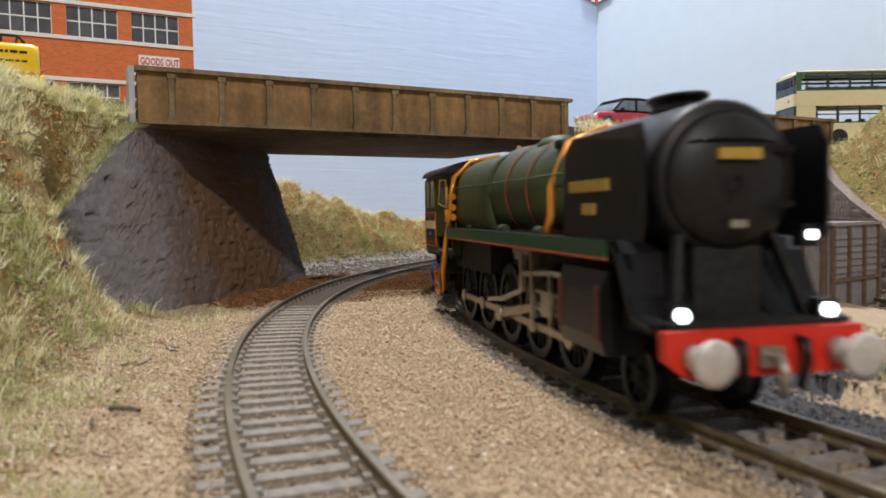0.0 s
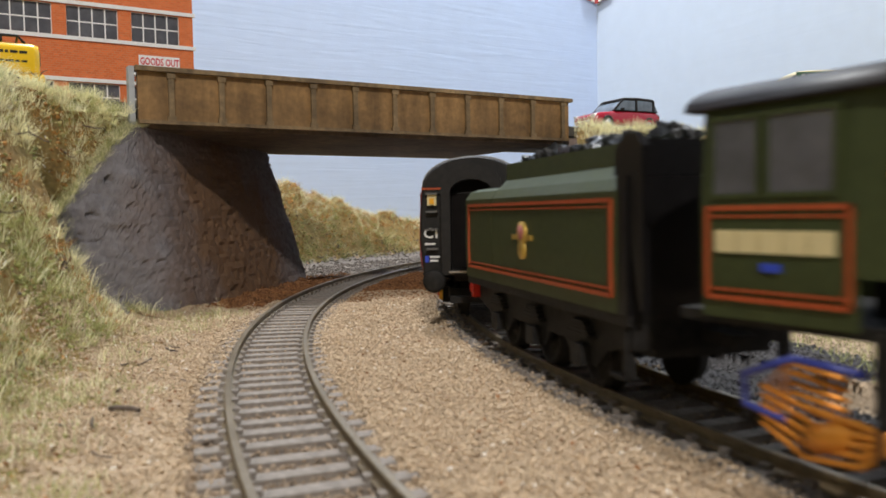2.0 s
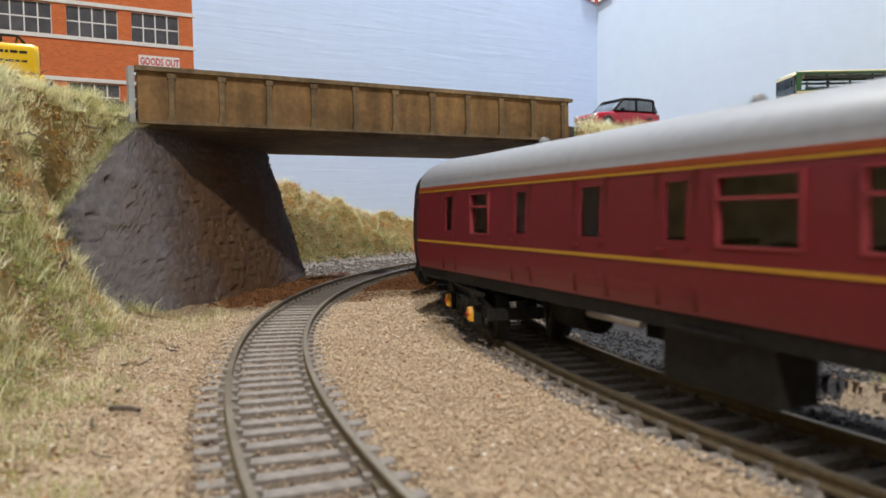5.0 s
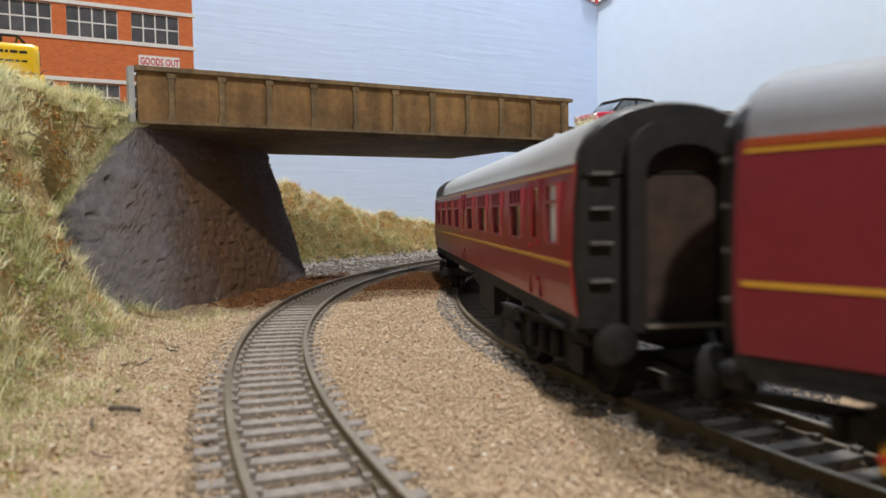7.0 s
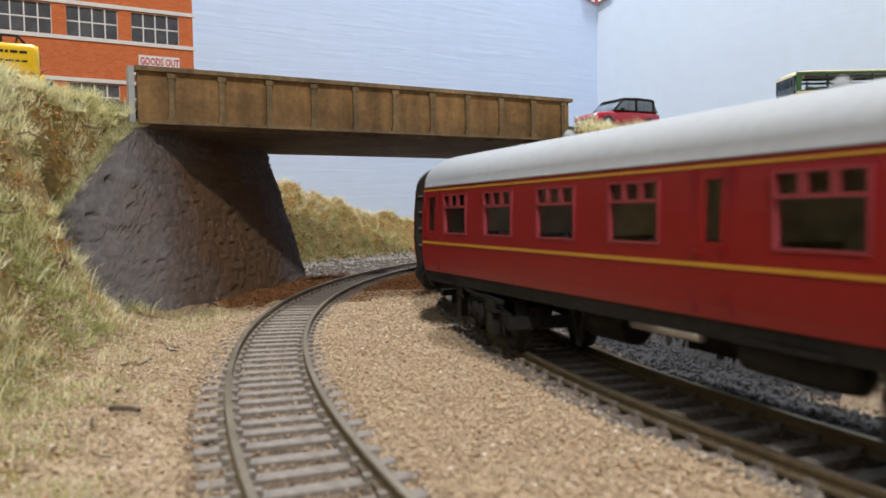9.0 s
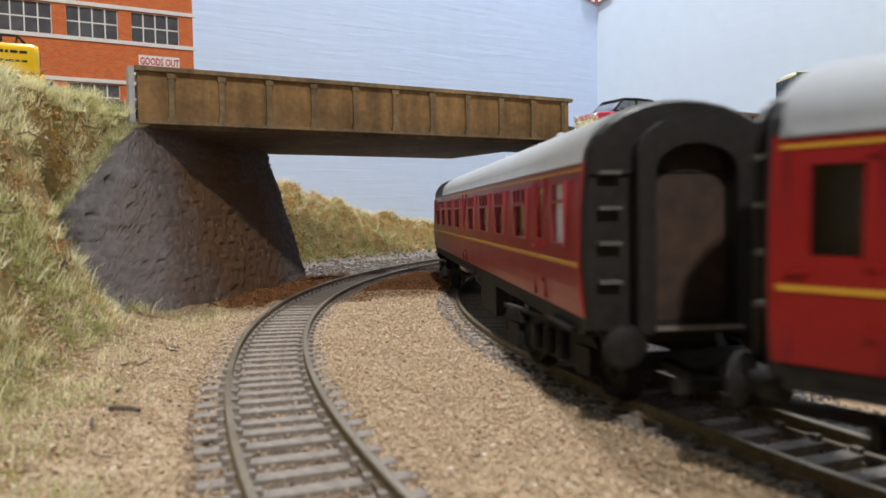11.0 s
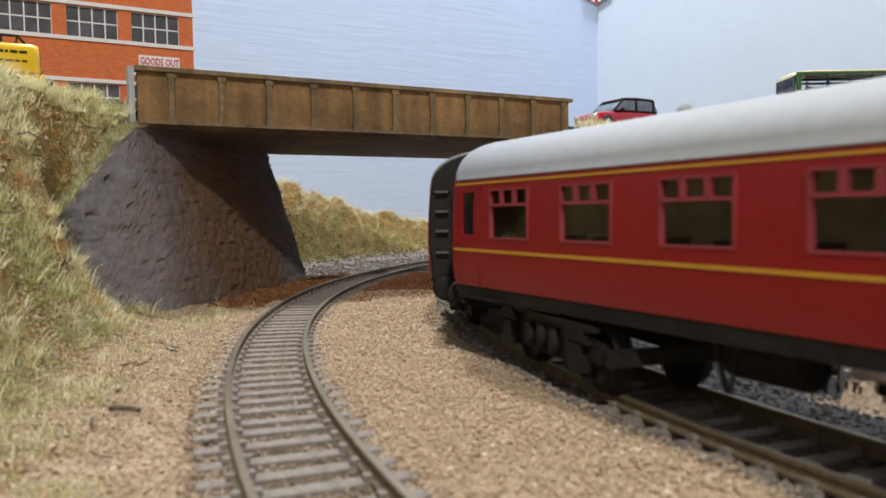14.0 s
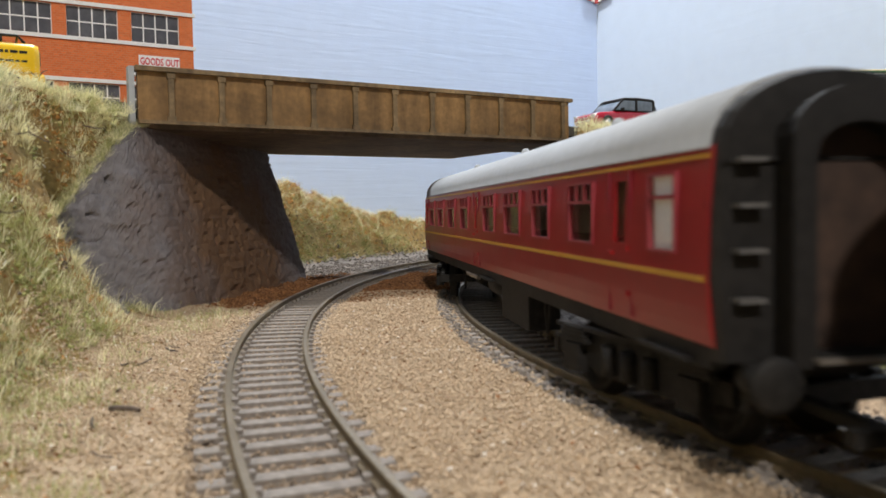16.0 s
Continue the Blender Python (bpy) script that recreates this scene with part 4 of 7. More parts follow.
    for k in range(7):
        x = -h + 0.026 + k * (BODY_L - 0.052) / 6
        bm = bmesh.new()
        for y in ((-0.0035,) if k % 2 else (0.0035,)):
            z = GUTTER + (ROOF_TOP - GUTTER) * math.sqrt(max(0, 1 - (y / 0.016) ** 2)) ** 0.9
            lathe(bm, (x, y, z - 0.0004), (x, y, z + 1), [(0, 0.0017), (0.0008, 0.0013), (0.0013, 0.0010), (0.0017, 0.0006), (0.0018, 0)], 10)
        part("roof_vent", bm, roof, rf)
    # floor, seats and an added backing sheet inside
    boxpart("floor_pan", (-h + 0.001, h - 0.001, -0.0152, 0.0152, 0.0158, 0.0178), "interior", c)
    bm = bmesh.new()
    for k in range(17):
        x = -h + 0.020 + k * (BODY_L - 0.04) / 16
        for y in (-0.0142, 0.0040):
            box(bm, x - 0.0012, x + 0.0012, y, y + 0.0102, 0.0178, 0.0290)
            box(bm, x - 0.0045, x + 0.0045, y, y + 0.0102, 0.0178, 0.0232)
    part("seat_block", bm, "upholstery", c, "dark upholstered seats", kind="stuff")
    # added sheet that blocks the view through, so the windows look evenly dull
    boxpart("corridor_partition", (-h + 0.004, h - 0.004, 0.0030, 0.0036, 0.0178, 0.0408), "interior", c)
    # underframe: solebar, steps, boxes, truss
    bm = bmesh.new()
    for sg in (-1, 1):
        box(bm, -h + 0.001, h - 0.001, sg * 0.0148 - 0.0009, sg * 0.0148 + 0.0009, 0.0138, 0.0167)
        for x in (-h + 0.006, h - 0.022, -0.006):
            box(bm, x, x + 0.016, sg * 0.0158 - 0.0012, sg * 0.0158 + 0.0012, 0.0140, 0.0146)
    box(bm, -h + 0.001, h - 0.001, -0.0060, 0.0060, 0.0125, 0.0160)
    part("solebar", bm, "underframe", c, "matt black underframe")
    for x0, x1, y0, y1, z0 in ((0.016, 0.045, -0.0150, -0.0070, 0.0050) if not first else (-0.010, 0.016, -0.0150, -0.0070, 0.0050), (-0.045, -0.030, 0.0060, 0.0150, 0.0055), (0.035, 0.045, 0.0040, 0.0140, 0.0060)):
        boxpart("battery_box", (x0, x1, y0, y1, z0, 0.0142), "underframe", c, "", 0.0004)
    bm = bmesh.new()
    cyl(bm, (-0.062, -0.004, 0.0105), (-0.048, -0.004, 0.0105), 0.0042, n=16)
    part("vacuum_cylinder", bm, "underframe", c)
    bm = bmesh.new()
    lathe(bm, (-0.012, -0.0105, 0.0118), (1, -0.0105, 0.0100), [(0, 0.0008), (0.002, 0.0030), (0.015, 0.0034), (0.022, 0.0030), (0.0235, 0.0010), (0.0235, 0)], 18)
    part("dynamo", bm, "underframe", c, "black dynamo drum")
    for y in (-0.0152, 0.0152):
        bm = bmesh.new()
        cyl(bm, (-0.034, y, 0.0133), (-0.016, y, 0.0133), 0.0008, n=10)
        part("pipe", bm, "steel", c, "bare metal pipe under the solebar")
    for x in (-0.057, 0.052):
        for y in (-0.0125, 0.0125):
            bm = bmesh.new()
            loft(bm, [[(x - 0.003, y, 0.0145), (x - 0.0022, y, 0.0145), (x, y, 0.0055), (x - 0.0006, y, 0.0055)], [(x - 0.003, y + 0.0006, 0.0145), (x - 0.0022, y + 0.0006, 0.0145), (x, y + 0.0006, 0.0055), (x - 0.0006, y + 0.0006, 0.0055)]])
            loft(bm, [[(x + 0.003, y, 0.0145), (x + 0.0022, y, 0.0145), (x, y, 0.0055), (x + 0.0006, y, 0.0055)], [(x + 0.003, y + 0.0006, 0.0145), (x + 0.0022, y + 0.0006, 0.0145), (x, y + 0.0006, 0.0055), (x + 0.0006, y + 0.0006, 0.0055)]])
            part("v_hanger", bm, "underframe", c)
    wheels = []
    for x in (-0.1015, 0.1025):
        bogie(c, x, wheels, bool(first))
    return c, wheels


def lettering(text, parent, m, size, material, name="lettering", depth=0.00008):
    cu = bpy.data.curves.new(name, "FONT")
    cu.body, cu.size, cu.extrude, cu.resolution_u, cu.offset = text, size, depth, 2, size * 0.022
    tmp = bpy.data.objects.new(name, cu)
    me = bpy.data.meshes.new_from_object(tmp)
    bpy.data.objects.remove(tmp)
    me.materials.clear()
    me.materials.append(M[material])
    ob = new(name, me)
    ob.parent = parent
    ob.matrix_basis = m
    return ob


TSO_WINS = [(0.0830, 0.0962), (0.0562, 0.0690), (0.0282, 0.0440), (0.0005, 0.0155),
            (-0.0393, -0.0248), (-0.0667, -0.0515), (-0.0937, -0.0788), (-0.1200, -0.1050)]
TSO_DOORS = [(0.1060, 0.1106), (-0.0140, -0.0102), (-0.1335, -0.1278)]
TSO_BLINDS = [(0.1202, 0.1288)]
coach_1, wheels_1 = coach("deep maroon bogie coach with dark grey roof and orange cantrail line", "maroon_dark", "roof_dark", [(0.0845, 0.1025), (0.0590, 0.0763), (0.0318, 0.0492), (0.0055, 0.0222), (-0.0925, -0.0805)], [(0.1278, 0.1340), (-0.0076, -0.0020), (-0.0355, -0.0280), (-0.0655, -0.0600), (-0.1125, -0.1070)], [(0.1109, 0.1222)], 1)
coach_2, wheels_2 = coach("bright maroon bogie coach with pale grey roof and yellow lining", "maroon", "roof_grey", TSO_WINS, TSO_DOORS, TSO_BLINDS, 0)
# the long yellow line of writing on the first coach
bm = bmesh.new()
rng = random.Random(3)
x = 0.0520
while x < 0.0925:
    w = rng.uniform(0.0008, 0.0015)
    box(bm, x, x + w, -side_at(0.0225) - 0.00015, -side_at(0.0225) + 0.0001, 0.0213, 0.0231)
    x += w + rng.choice((0.0003, 0.0003, 0.0010))
part("painted_writing", bm, "lining", coach_1, "small yellow painted letters")
bm = bmesh.new()
for k in range(5):
    box(bm, 0.1130 + k * 0.0012, 0.1139 + k * 0.0012, -side_at(0.0225) - 0.00015, -side_at(0.0225) + 0.0001, 0.0222, 0.0236)
part("painted_number", bm, "lining", coach_1)


def spin_copy(src):
    """A copy of a coach with its own wheelsets."""
    c = copy_thing(src, Matrix.Identity(4))
    ws = [(o, o.matrix_basis.copy(), 0.0068) for o in c.children_recursive if o.name.startswith("wheelset")]
    return c, ws


coach_3, wheels_3 = spin_copy(coach_2)
coach_4, wheels_4 = spin_copy(coach_2)


# ---- locomotive ----
def rounded(w, h, zc, n=28, power=2.0):
    """A ring of (y, z) like a super-ellipse."""
    out = []
    for i in range(n):
        a = 2 * math.pi * i / n
        c, s = math.cos(a), math.sin(a)
        out.append((w * math.copysign(abs(c) ** (2 / power), c), zc + h * math.copysign(abs(s) ** (2 / power), s)))
    return out


def both(fn):
    for sg in (-1, 1):
        fn(sg)


def ybox(bm, x0, x1, ya, yb, z0, z1):
    box(bm, x0, x1, min(ya, yb), max(ya, yb), z0, z1)


WHEELS_X = [-0.0440, -0.0212, 0.0016, 0.0244, 0.0472]
DRIVE_R, CRANK = 0.0102, 0.0044


def build_loco():
    lo = thing("steam_locomotive", "green ten-coupled steam locomotive with black smokebox and red bufferbeam", "locomotive")
    bzc = 0.0388
    # boiler barrel, firebox, smokebox
    bm = bmesh.new()
    loft(bm, [[(x, y, z) for y, z in rounded(r, r, bzc - (0.0125 - r) * 0.3, 36)] for x, r in ((0.0525, 0.0122), (0.020, 0.0123), (-0.006, 0.0128), (-0.010, 0.0130))], True, True, True)
    boiler = part("boiler", bm, "green", lo, "green boiler barrel with orange lined bands")
    bm = bmesh.new()
    loft(bm, [[(x, y, z) for y, z in rounded(w, hh, zc, 36, 2.7)] for x, w, hh, zc in ((-0.008, 0.0131, 0.0130, 0.0376), (-0.012, 0.0137, 0.0136, 0.0370), (-0.047, 0.0142, 0.0136, 0.0368))], True, True, True)
    fb = part("firebox", bm, "green", lo, "green square-shouldered firebox")
    bm = bmesh.new()
    lathe(bm, (0.0525, 0, bzc), (1, 0, bzc), [(0, 0.0124), (0.0310, 0.0124), (0.0326, 0.0121), (0.0334, 0.0112), (0.0334, 0)], 40)
    sb = part("smokebox", bm, "smokebox", lo, "matt black smokebox")
    bm = bmesh.new()
    lathe(bm, (0.0856, 0, bzc - 0.0004), (1, 0, bzc - 0.0004), [(0, 0.0107), (0.0006, 0.0107), (0.0014, 0.0098), (0.0026, 0.0072), (0.0033, 0.0035), (0.0035, 0)], 36)
    cyl(bm, (0.089, 0, bzc - 0.0004), (0.0905, 0, bzc - 0.0004), 0.0006, n=10)
    tube(bm, [(0.0893, 0, bzc), (0.0903, -0.002, bzc - 0.0025)], 0.0003, 6)
    part("smokebox_door", bm, "smokebox", sb, "dished smokebox door with dart handle")
    bm = bmesh.new()
    tube(bm, [(0.0870, -0.0075, 0.0440), (0.0888, -0.004, 0.0446), (0.0888, 0.004, 0.0446), (0.0870, 0.0075, 0.0440)], 0.0003, 6)
    for z in (0.0345, 0.0430):
        ybox(bm, 0.0862, 0.0885, 0.0040, 0.0098, z - 0.0005, z + 0.0005)
    part("door_rail", bm, "loco_black", sb)
    boxpart("number_plate", (0.0886, 0.0897, -0.0036, 0.0036, 0.0414, 0.0431), "brass", sb, "brass plate with unreadable figures")
    boxpart("shed_plate", (0.0885, 0.0893, -0.0014, 0.0014, 0.0310, 0.0322), "steel", sb)
    for x in (-0.0095, 0.0060, 0.0225, 0.0515):
        bm = bmesh.new()
        r = float(np.interp(x, [-0.006, 0.0525], [0.0129, 0.0123])) + 0.00012
        zc = bzc - (0.0125 - r) * 0.3
        loft(bm, [[(xx, y * k, zc + (z - zc) * k) for y, z in rounded(r, r, zc, 36)] for xx, k in ((x - 0.0005, 0.985), (x - 0.0005, 1.0), (x + 0.0005, 1.0), (x + 0.0005, 0.985))], False, True, True)
        part("boiler_band", bm, "band_orange", boiler, "orange lined boiler band")
    # chimney, dome, safety valves, whistle
    bm = bmesh.new()
    loft(bm, [[(0.0700 + u * 1.0 + cx_, v, z) for u, v in ((0.0072 * s * math.cos(a), 0.0042 * s * math.sin(a)) for a in (2 * math.pi * i / 24 for i in range(24)))] for z, s, cx_ in ((0.0500, 1.05, 0), (0.0515, 0.90, 0), (0.0525, 0.92, 0), (0.0528, 1.06, 0), (0.0535, 1.06, 0), (0.0535, 0.8, 0), (0.0510, 0.75, 0))], True, True, True)
    part("chimney", bm, "loco_black", sb, "low black double chimney")
    bm = bmesh.new()
    lathe(bm, (0.012, 0, 0.0495), (0.012, 0, 1), [(0, 0.0062), (0.0012, 0.0056), (0.0024, 0.0045), (0.0030, 0.0024), (0.0031, 0)], 24)
    part("dome", bm, "green", boiler)
    bm = bmesh.new()
    for y in (-0.0022, 0.0022):
        lathe(bm, (-0.016, y, 0.0495), (-0.016, y, 1), [(0, 0.0012), (0.0020, 0.0011), (0.0024, 0.0006), (0.0030, 0.0006), (0.0030, 0)], 12)
    part("safety_valves", bm, "copper", fb)
    # running plate with green valance, dropping to the buffer beam
    for sg in (-1, 1):
        bm = bmesh.new()
        ybox(bm, -0.049, 0.0775, sg * 0.0090, sg * 0.0168, 0.0284, 0.0291)
        loft(bm, [[(x, sg * 0.0060, z), (x, sg * 0.0166, z), (x, sg * 0.0166, z - 0.0008), (x, sg * 0.0060, z - 0.0008)] for x, z in ((0.0775, 0.0291), (0.0810, 0.0270), (0.0845, 0.0205), (0.0870, 0.0178), (0.0925, 0.0172))])
        part("running_plate", bm, "loco_black", lo)
        boxpart("valance", (-0.049, 0.0775, min(sg * 0.0164, sg * 0.0170), max(sg * 0.0164, sg * 0.0170), 0.0262, 0.0290), "green_edge", lo, "green running plate valance")
        boxpart("valance_line", (-0.049, 0.0775, min(sg * 0.0164, sg * 0.0172), max(sg * 0.0164, sg * 0.0172), 0.0258, 0.0262), "orange", lo, "thin orange line")
        # smoke deflector
        bm = bmesh.new()
        pf = [(0.0560, 0.0292), (0.0880, 0.0292), (0.0890, 0.0330), (0.0888, 0.0445), (0.0872, 0.0470), (0.0600, 0.0470), (0.0570, 0.0440)]
        loft(bm, [[(x, sg * (0.0152 - 0.10 * max(0, z - 0.043)), z) for x, z in pf], [(x, sg * (0.0159 - 0.10 * max(0, z - 0.043)), z) for x, z in pf]])
        df = part("smoke_deflector", bm, "loco_black", lo, "plain black smoke deflector plate")
        boxpart("nameplate", (0.0600, 0.0770, min(sg * 0.0158, sg * 0.0163), max(sg * 0.0158, sg * 0.0163), 0.0372, 0.0392), "brass", df, "brass plate with unreadable lettering")
        boxpart("plaque", (0.0660, 0.0715, min(sg * 0.0158, sg * 0.0162), max(sg * 0.0158, sg * 0.0162), 0.0332, 0.0352), "brass", df)
        bm = bmesh.new()
        tube(bm, [(0.052, sg * 0.0127, 0.0415), (0.02, sg * 0.0129, 0.0415), (-0.010, sg * 0.0138, 0.0415), (-0.047, sg * 0.0146, 0.0415)], 0.0002, 6)
        part("handrail", bm, "green", boiler)
        # cylinder, slide bars, valve gear
        bm = bmesh.new()
        loft(bm, [[(x, sg * y, z) for y, z in ((0.0090, 0.0240), (0.0165, 0.0240), (0.0178, 0.0205), (0.0178, 0.0130), (0.0168, 0.0100), (0.0090, 0.0100))] for x in (0.0575, 0.0775)])
        cylr = part("cylinder", bm, "loco_black", lo, "black cylinder block with red lining", 0.0005)
        for x in (0.0585, 0.0755):
            boxpart("cylinder_line", (x, x + 0.0014, min(sg * 0.0177, sg * 0.0180), max(sg * 0.0177, sg * 0.0180), 0.0125, 0.0215), "lining_dark", cylr)
        y0, y1 = sorted((sg * 0.0140, sg * 0.0152))
        for z in (0.0128, 0.0165):
            boxpart("slide_bar", (0.0360, 0.0576, y0, y1, z, z + 0.0008), "rod", lo)
        y0, y1 = sorted((sg * 0.0125, sg * 0.0160))
        boxpart("gear_bracket", (0.0350, 0.0362, y0, y1, 0.0110, 0.0255), "rod", lo)
        bm = bmesh.new()
        tube(bm, [(0.0575, sg * 0.0150, 0.0215), (0.0430, sg * 0.0150, 0.0212), (0.0290, sg * 0.0155, 0.0200)], 0.0007, 6)
        loft(bm, [[(0.0285 + u, sg * 0.0150, z) for u, z in ((-0.001, 0.0255), (0.0012, 0.0250), (0.0016, 0.0205), (0.0010, 0.0160), (-0.0012, 0.0158), (-0.0004, 0.0205))], [(0.0285 + u, sg * 0.0162, z) for u, z in ((-0.001, 0.0255), (0.0012, 0.0250), (0.0016, 0.0205), (0.0010, 0.0160), (-0.0012, 0.0158), (-0.0004, 0.0205))]])
        tube(bm, [(0.0285, sg * 0.0158, 0.0162), (0.0150, sg * 0.0165, 0.0130), (0.0040, sg * 0.0168, 0.0118)], 0.0006, 6)
        ybox(bm, 0.0470, 0.0480, sg * 0.0150, sg * 0.0160, 0.0105, 0.0215)
        ybox(bm, 0.0225, 0.0345, sg * 0.0120, sg * 0.0160, 0.0245, 0.0262)
        part("valve_gear", bm, "rod", lo, "pale steel valve gear")
        bm = bmesh.new()
        ybox(bm, 0.0260, 0.0310, sg * 0.0150, sg * 0.0166, 0.0232, 0.0250)
        part("bracket", bm, "steel", lo)
        # steps and injector boxes along the frames
        for x in (-0.035, 0.000, 0.030):
            bm = bmesh.new()
            cyl(bm, (x, sg * 0.0125, 0.0296), (x + 0.005, sg * 0.0125, 0.0296), 0.0011, n=10)
            part("lubricator", bm, "green", lo)
    # frames
    bm = bmesh.new()
    box(bm, -0.070, 0.086, -0.0058, 0.0058, 0.0085, 0.0280)
    box(bm, -0.055, -0.012, -0.0120, 0.0120, 0.0165, 0.0290)
    box(bm, 0.0560, 0.0800, -0.0062, 0.0062, 0.0120, 0.0285)
    for sg in (-1, 1):
        loft(bm, [[(x, sg * y, z), (x, sg * (y + 0.0012), z), (x + 0.002, sg * (y + 0.0012), z), (x + 0.002, sg * y, z)] for x, y, z in ((0.0885, 0.0105, 0.0172), (0.0840, 0.0075, 0.0300))])
    box(bm, 0.0780, 0.0944, -0.0140, 0.0140, 0.0150, 0.0175)
    part("frame", bm, "underframe", lo, "matt black frames")
    beam = part("buffer_beam", (lambda b: (loft(b, [[(x, y, z) for y, z in ((-0.0160, 0.0166), (0.0160, 0.0166), (0.0160, 0.0125), (0.0125, 0.0098), (-0.0125, 0.0098), (-0.0160, 0.0125))] for x in (0.0942, 0.0962)]), b)[1])(bmesh.new()), "red", lo, "bright red buffer beam", 0.0003)
    for y in (-0.0115, 0.0115):
        bf = buffer(lo, 0.0960, y, 0.0130, 1, "buffer_face", 0.0062, 0.0034)
    bm = bmesh.new()
    tube(bm, [(0.0962, 0.0, 0.0125), (0.0995, 0, 0.0128), (0.1005, 0, 0.0105), (0.0998, 0, 0.0075)], 0.0007, 8)
    box(bm, 0.0960, 0.0975, -0.0018, 0.0018, 0.0112, 0.0142)
    part("screw_coupling", bm, "steel", lo)
    bm = bmesh.new()
    for y in (-0.0050, 0.0050):
        tube(bm, [(0.0955, y, 0.0150), (0.0980, y, 0.0148), (0.0985, y, 0.0120), (0.0975, y * 0.9, 0.0080)], 0.0007, 8)
    part("vacuum_pipe", bm, "loco_black", lo)
    for x, y, z in ((0.0925, -0.0120, 0.0180), (0.0925, 0.0120, 0.0180), (0.0905, 0.0105, 0.0292)):
        bm = bmesh.new()
        box(bm, x - 0.0016, x + 0.0010, y - 0.0014, y + 0.0014, z - 0.0012, z + 0.0022)
        lmp = part("headlamp", bm, "loco_black", lo, "small head lamp, lit", 0.0003)
        bm = bmesh.new()
        cyl(bm, (x + 0.0009, y, z + 0.0006), (x + 0.0016, y, z + 0.0006), 0.00105 if z < 0.025 else 0.0007, n=16)
        part("lamp_lens", bm, "lamp_glow", lmp, "lit white lens")
    # cab
    bm = bmesh.new()
    pf = [(0.0163, 0.0200), (0.0166, 0.0260), (0.0166, 0.0340), (0.0160, 0.0470)]
    for sg in (-1, 1):
        loft(bm, [[(x0, sg * y, z) for y, z in pf] + [(x0, sg * (y - 0.0006), z) for y, z in pf[::-1]] for x0 in (-0.0870, -0.0660)])
        loft(bm, [[(-0.0660, sg * y, z) for y, z in pf[1:]] + [(-0.0660, sg * (y - 0.0006), z) for y, z in pf[1:][::-1]], [(-0.0485, sg * (y - 0.0016), z) for y, z in pf[1:]] + [(-0.0485, sg * (y - 0.0022), z) for y, z in pf[1:][::-1]]])
    box(bm, -0.0500, -0.0485, -0.0148, 0.0148, 0.0200, 0.0470)
    cab = part("cab", bm, "green", lo, "green cab with orange lining")
    bm = bmesh.new()
    ring = [(-0.0172, 0.0466)] + [(-0.0170 * math.cos(math.pi * k / 16), 0.0470 + 0.0042 * math.sin(math.pi * k / 16)) for k in range(17)] + [(0.0172, 0.0466)]
    loft(bm, [[(x, y, z) for y, z in ring] for x in (-0.0895, -0.047)], True, True, True)
    part("cab_roof", bm, "smokebox", cab, "dark cab roof")
    boxpart("cab_floor", (-0.092, -0.049, -0.0150, 0.0150, 0.0190, 0.0205), "underframe", cab)
    for sg in (-1, 1):
        for a, b in ((-0.0850, -0.0785), (-0.0770, -0.0685)):
            y = 0.0163
            # dark sheets paint the shaded cab inside; the rear opening has no pane
            boxpart("cab_window", (a, b, min(sg * (y - 0.0004), sg * (y + 0.0003)), max(sg * (y - 0.0004), sg * (y + 0.0003)), 0.0358, 0.0450), "dark_glass", cab, "dark sheet painted for the shade in the cab window", 0.0002)
            bm = bmesh.new()
            for q in ((a - 0.0005, b + 0.0005, 0.0352, 0.0358), (a - 0.0005, b + 0.0005, 0.0450, 0.0456), (a - 0.0005, a, 0.0358, 0.0450), (b, b + 0.0005, 0.0358, 0.0450)):
                ybox(bm, q[0], q[1], sg * (y - 0.0003), sg * (y + 0.0006), q[2], q[3])
            part("window_frame", bm, "green", cab)
        ma = pose(-0.0660, sg * 0.01655, 0, 0, 0, sg * -5.2)
        bm = bmesh.new()
        loft(bm, [[ma @ Vector((u, sg * v, z)) for u, z in ((0.0040, 0.0370), (0.0130, 0.0355), (0.0132, 0.0445), (0.0060, 0.0448))] for v in (-0.0002, 0.0003)])
        part("cab_window", bm, "dark_glass", cab, "dark slanted cab window")
        bm = bmesh.new()
        tube(bm, [ma @ Vector((u, sg * 0.0003, z)) for u, z in ((0.0040, 0.0370), (0.0130, 0.0355), (0.0132, 0.0445), (0.0060, 0.0448), (0.0040, 0.0370))], 0.0004, 6)
        part("window_beading", bm, "lining", cab)
        for x0, x1, z0, z1 in ((-0.0862, -0.0665, 0.0337, 0.0343), (-0.0862, -0.0665, 0.0223, 0.0229), (-0.0862, -0.0857, 0.0223, 0.0343), (-0.0670, -0.0665, 0.0223, 0.0343), (-0.0855, -0.0672, 0.0328, 0.0331), (-0.0855, -0.0672, 0.0235, 0.0238)):
            y0, y1 = sorted((sg * 0.0163, sg * 0.0169))
            boxpart("lining_line", (x0, x1, y0, y1, z0, z1), "orange", cab, "thin orange line")
        for k in range(5):
            boxpart("number_bar", (-0.0846 + k * 0.0033, -0.0816 + k * 0.0033, min(sg * 0.0163, sg * 0.0170), max(sg * 0.0163, sg * 0.0170), 0.0284, 0.0312), "cream", cab, "cream painted bar")
        boxpart("blue_patch", (-0.0778, -0.0753, min(sg * 0.0163, sg * 0.0170), max(sg * 0.0163, sg * 0.0170), 0.0262, 0.0272), "print_blue", cab)
        # copper pipework
        bm = bmesh.new()
        y = sg * 0.0152
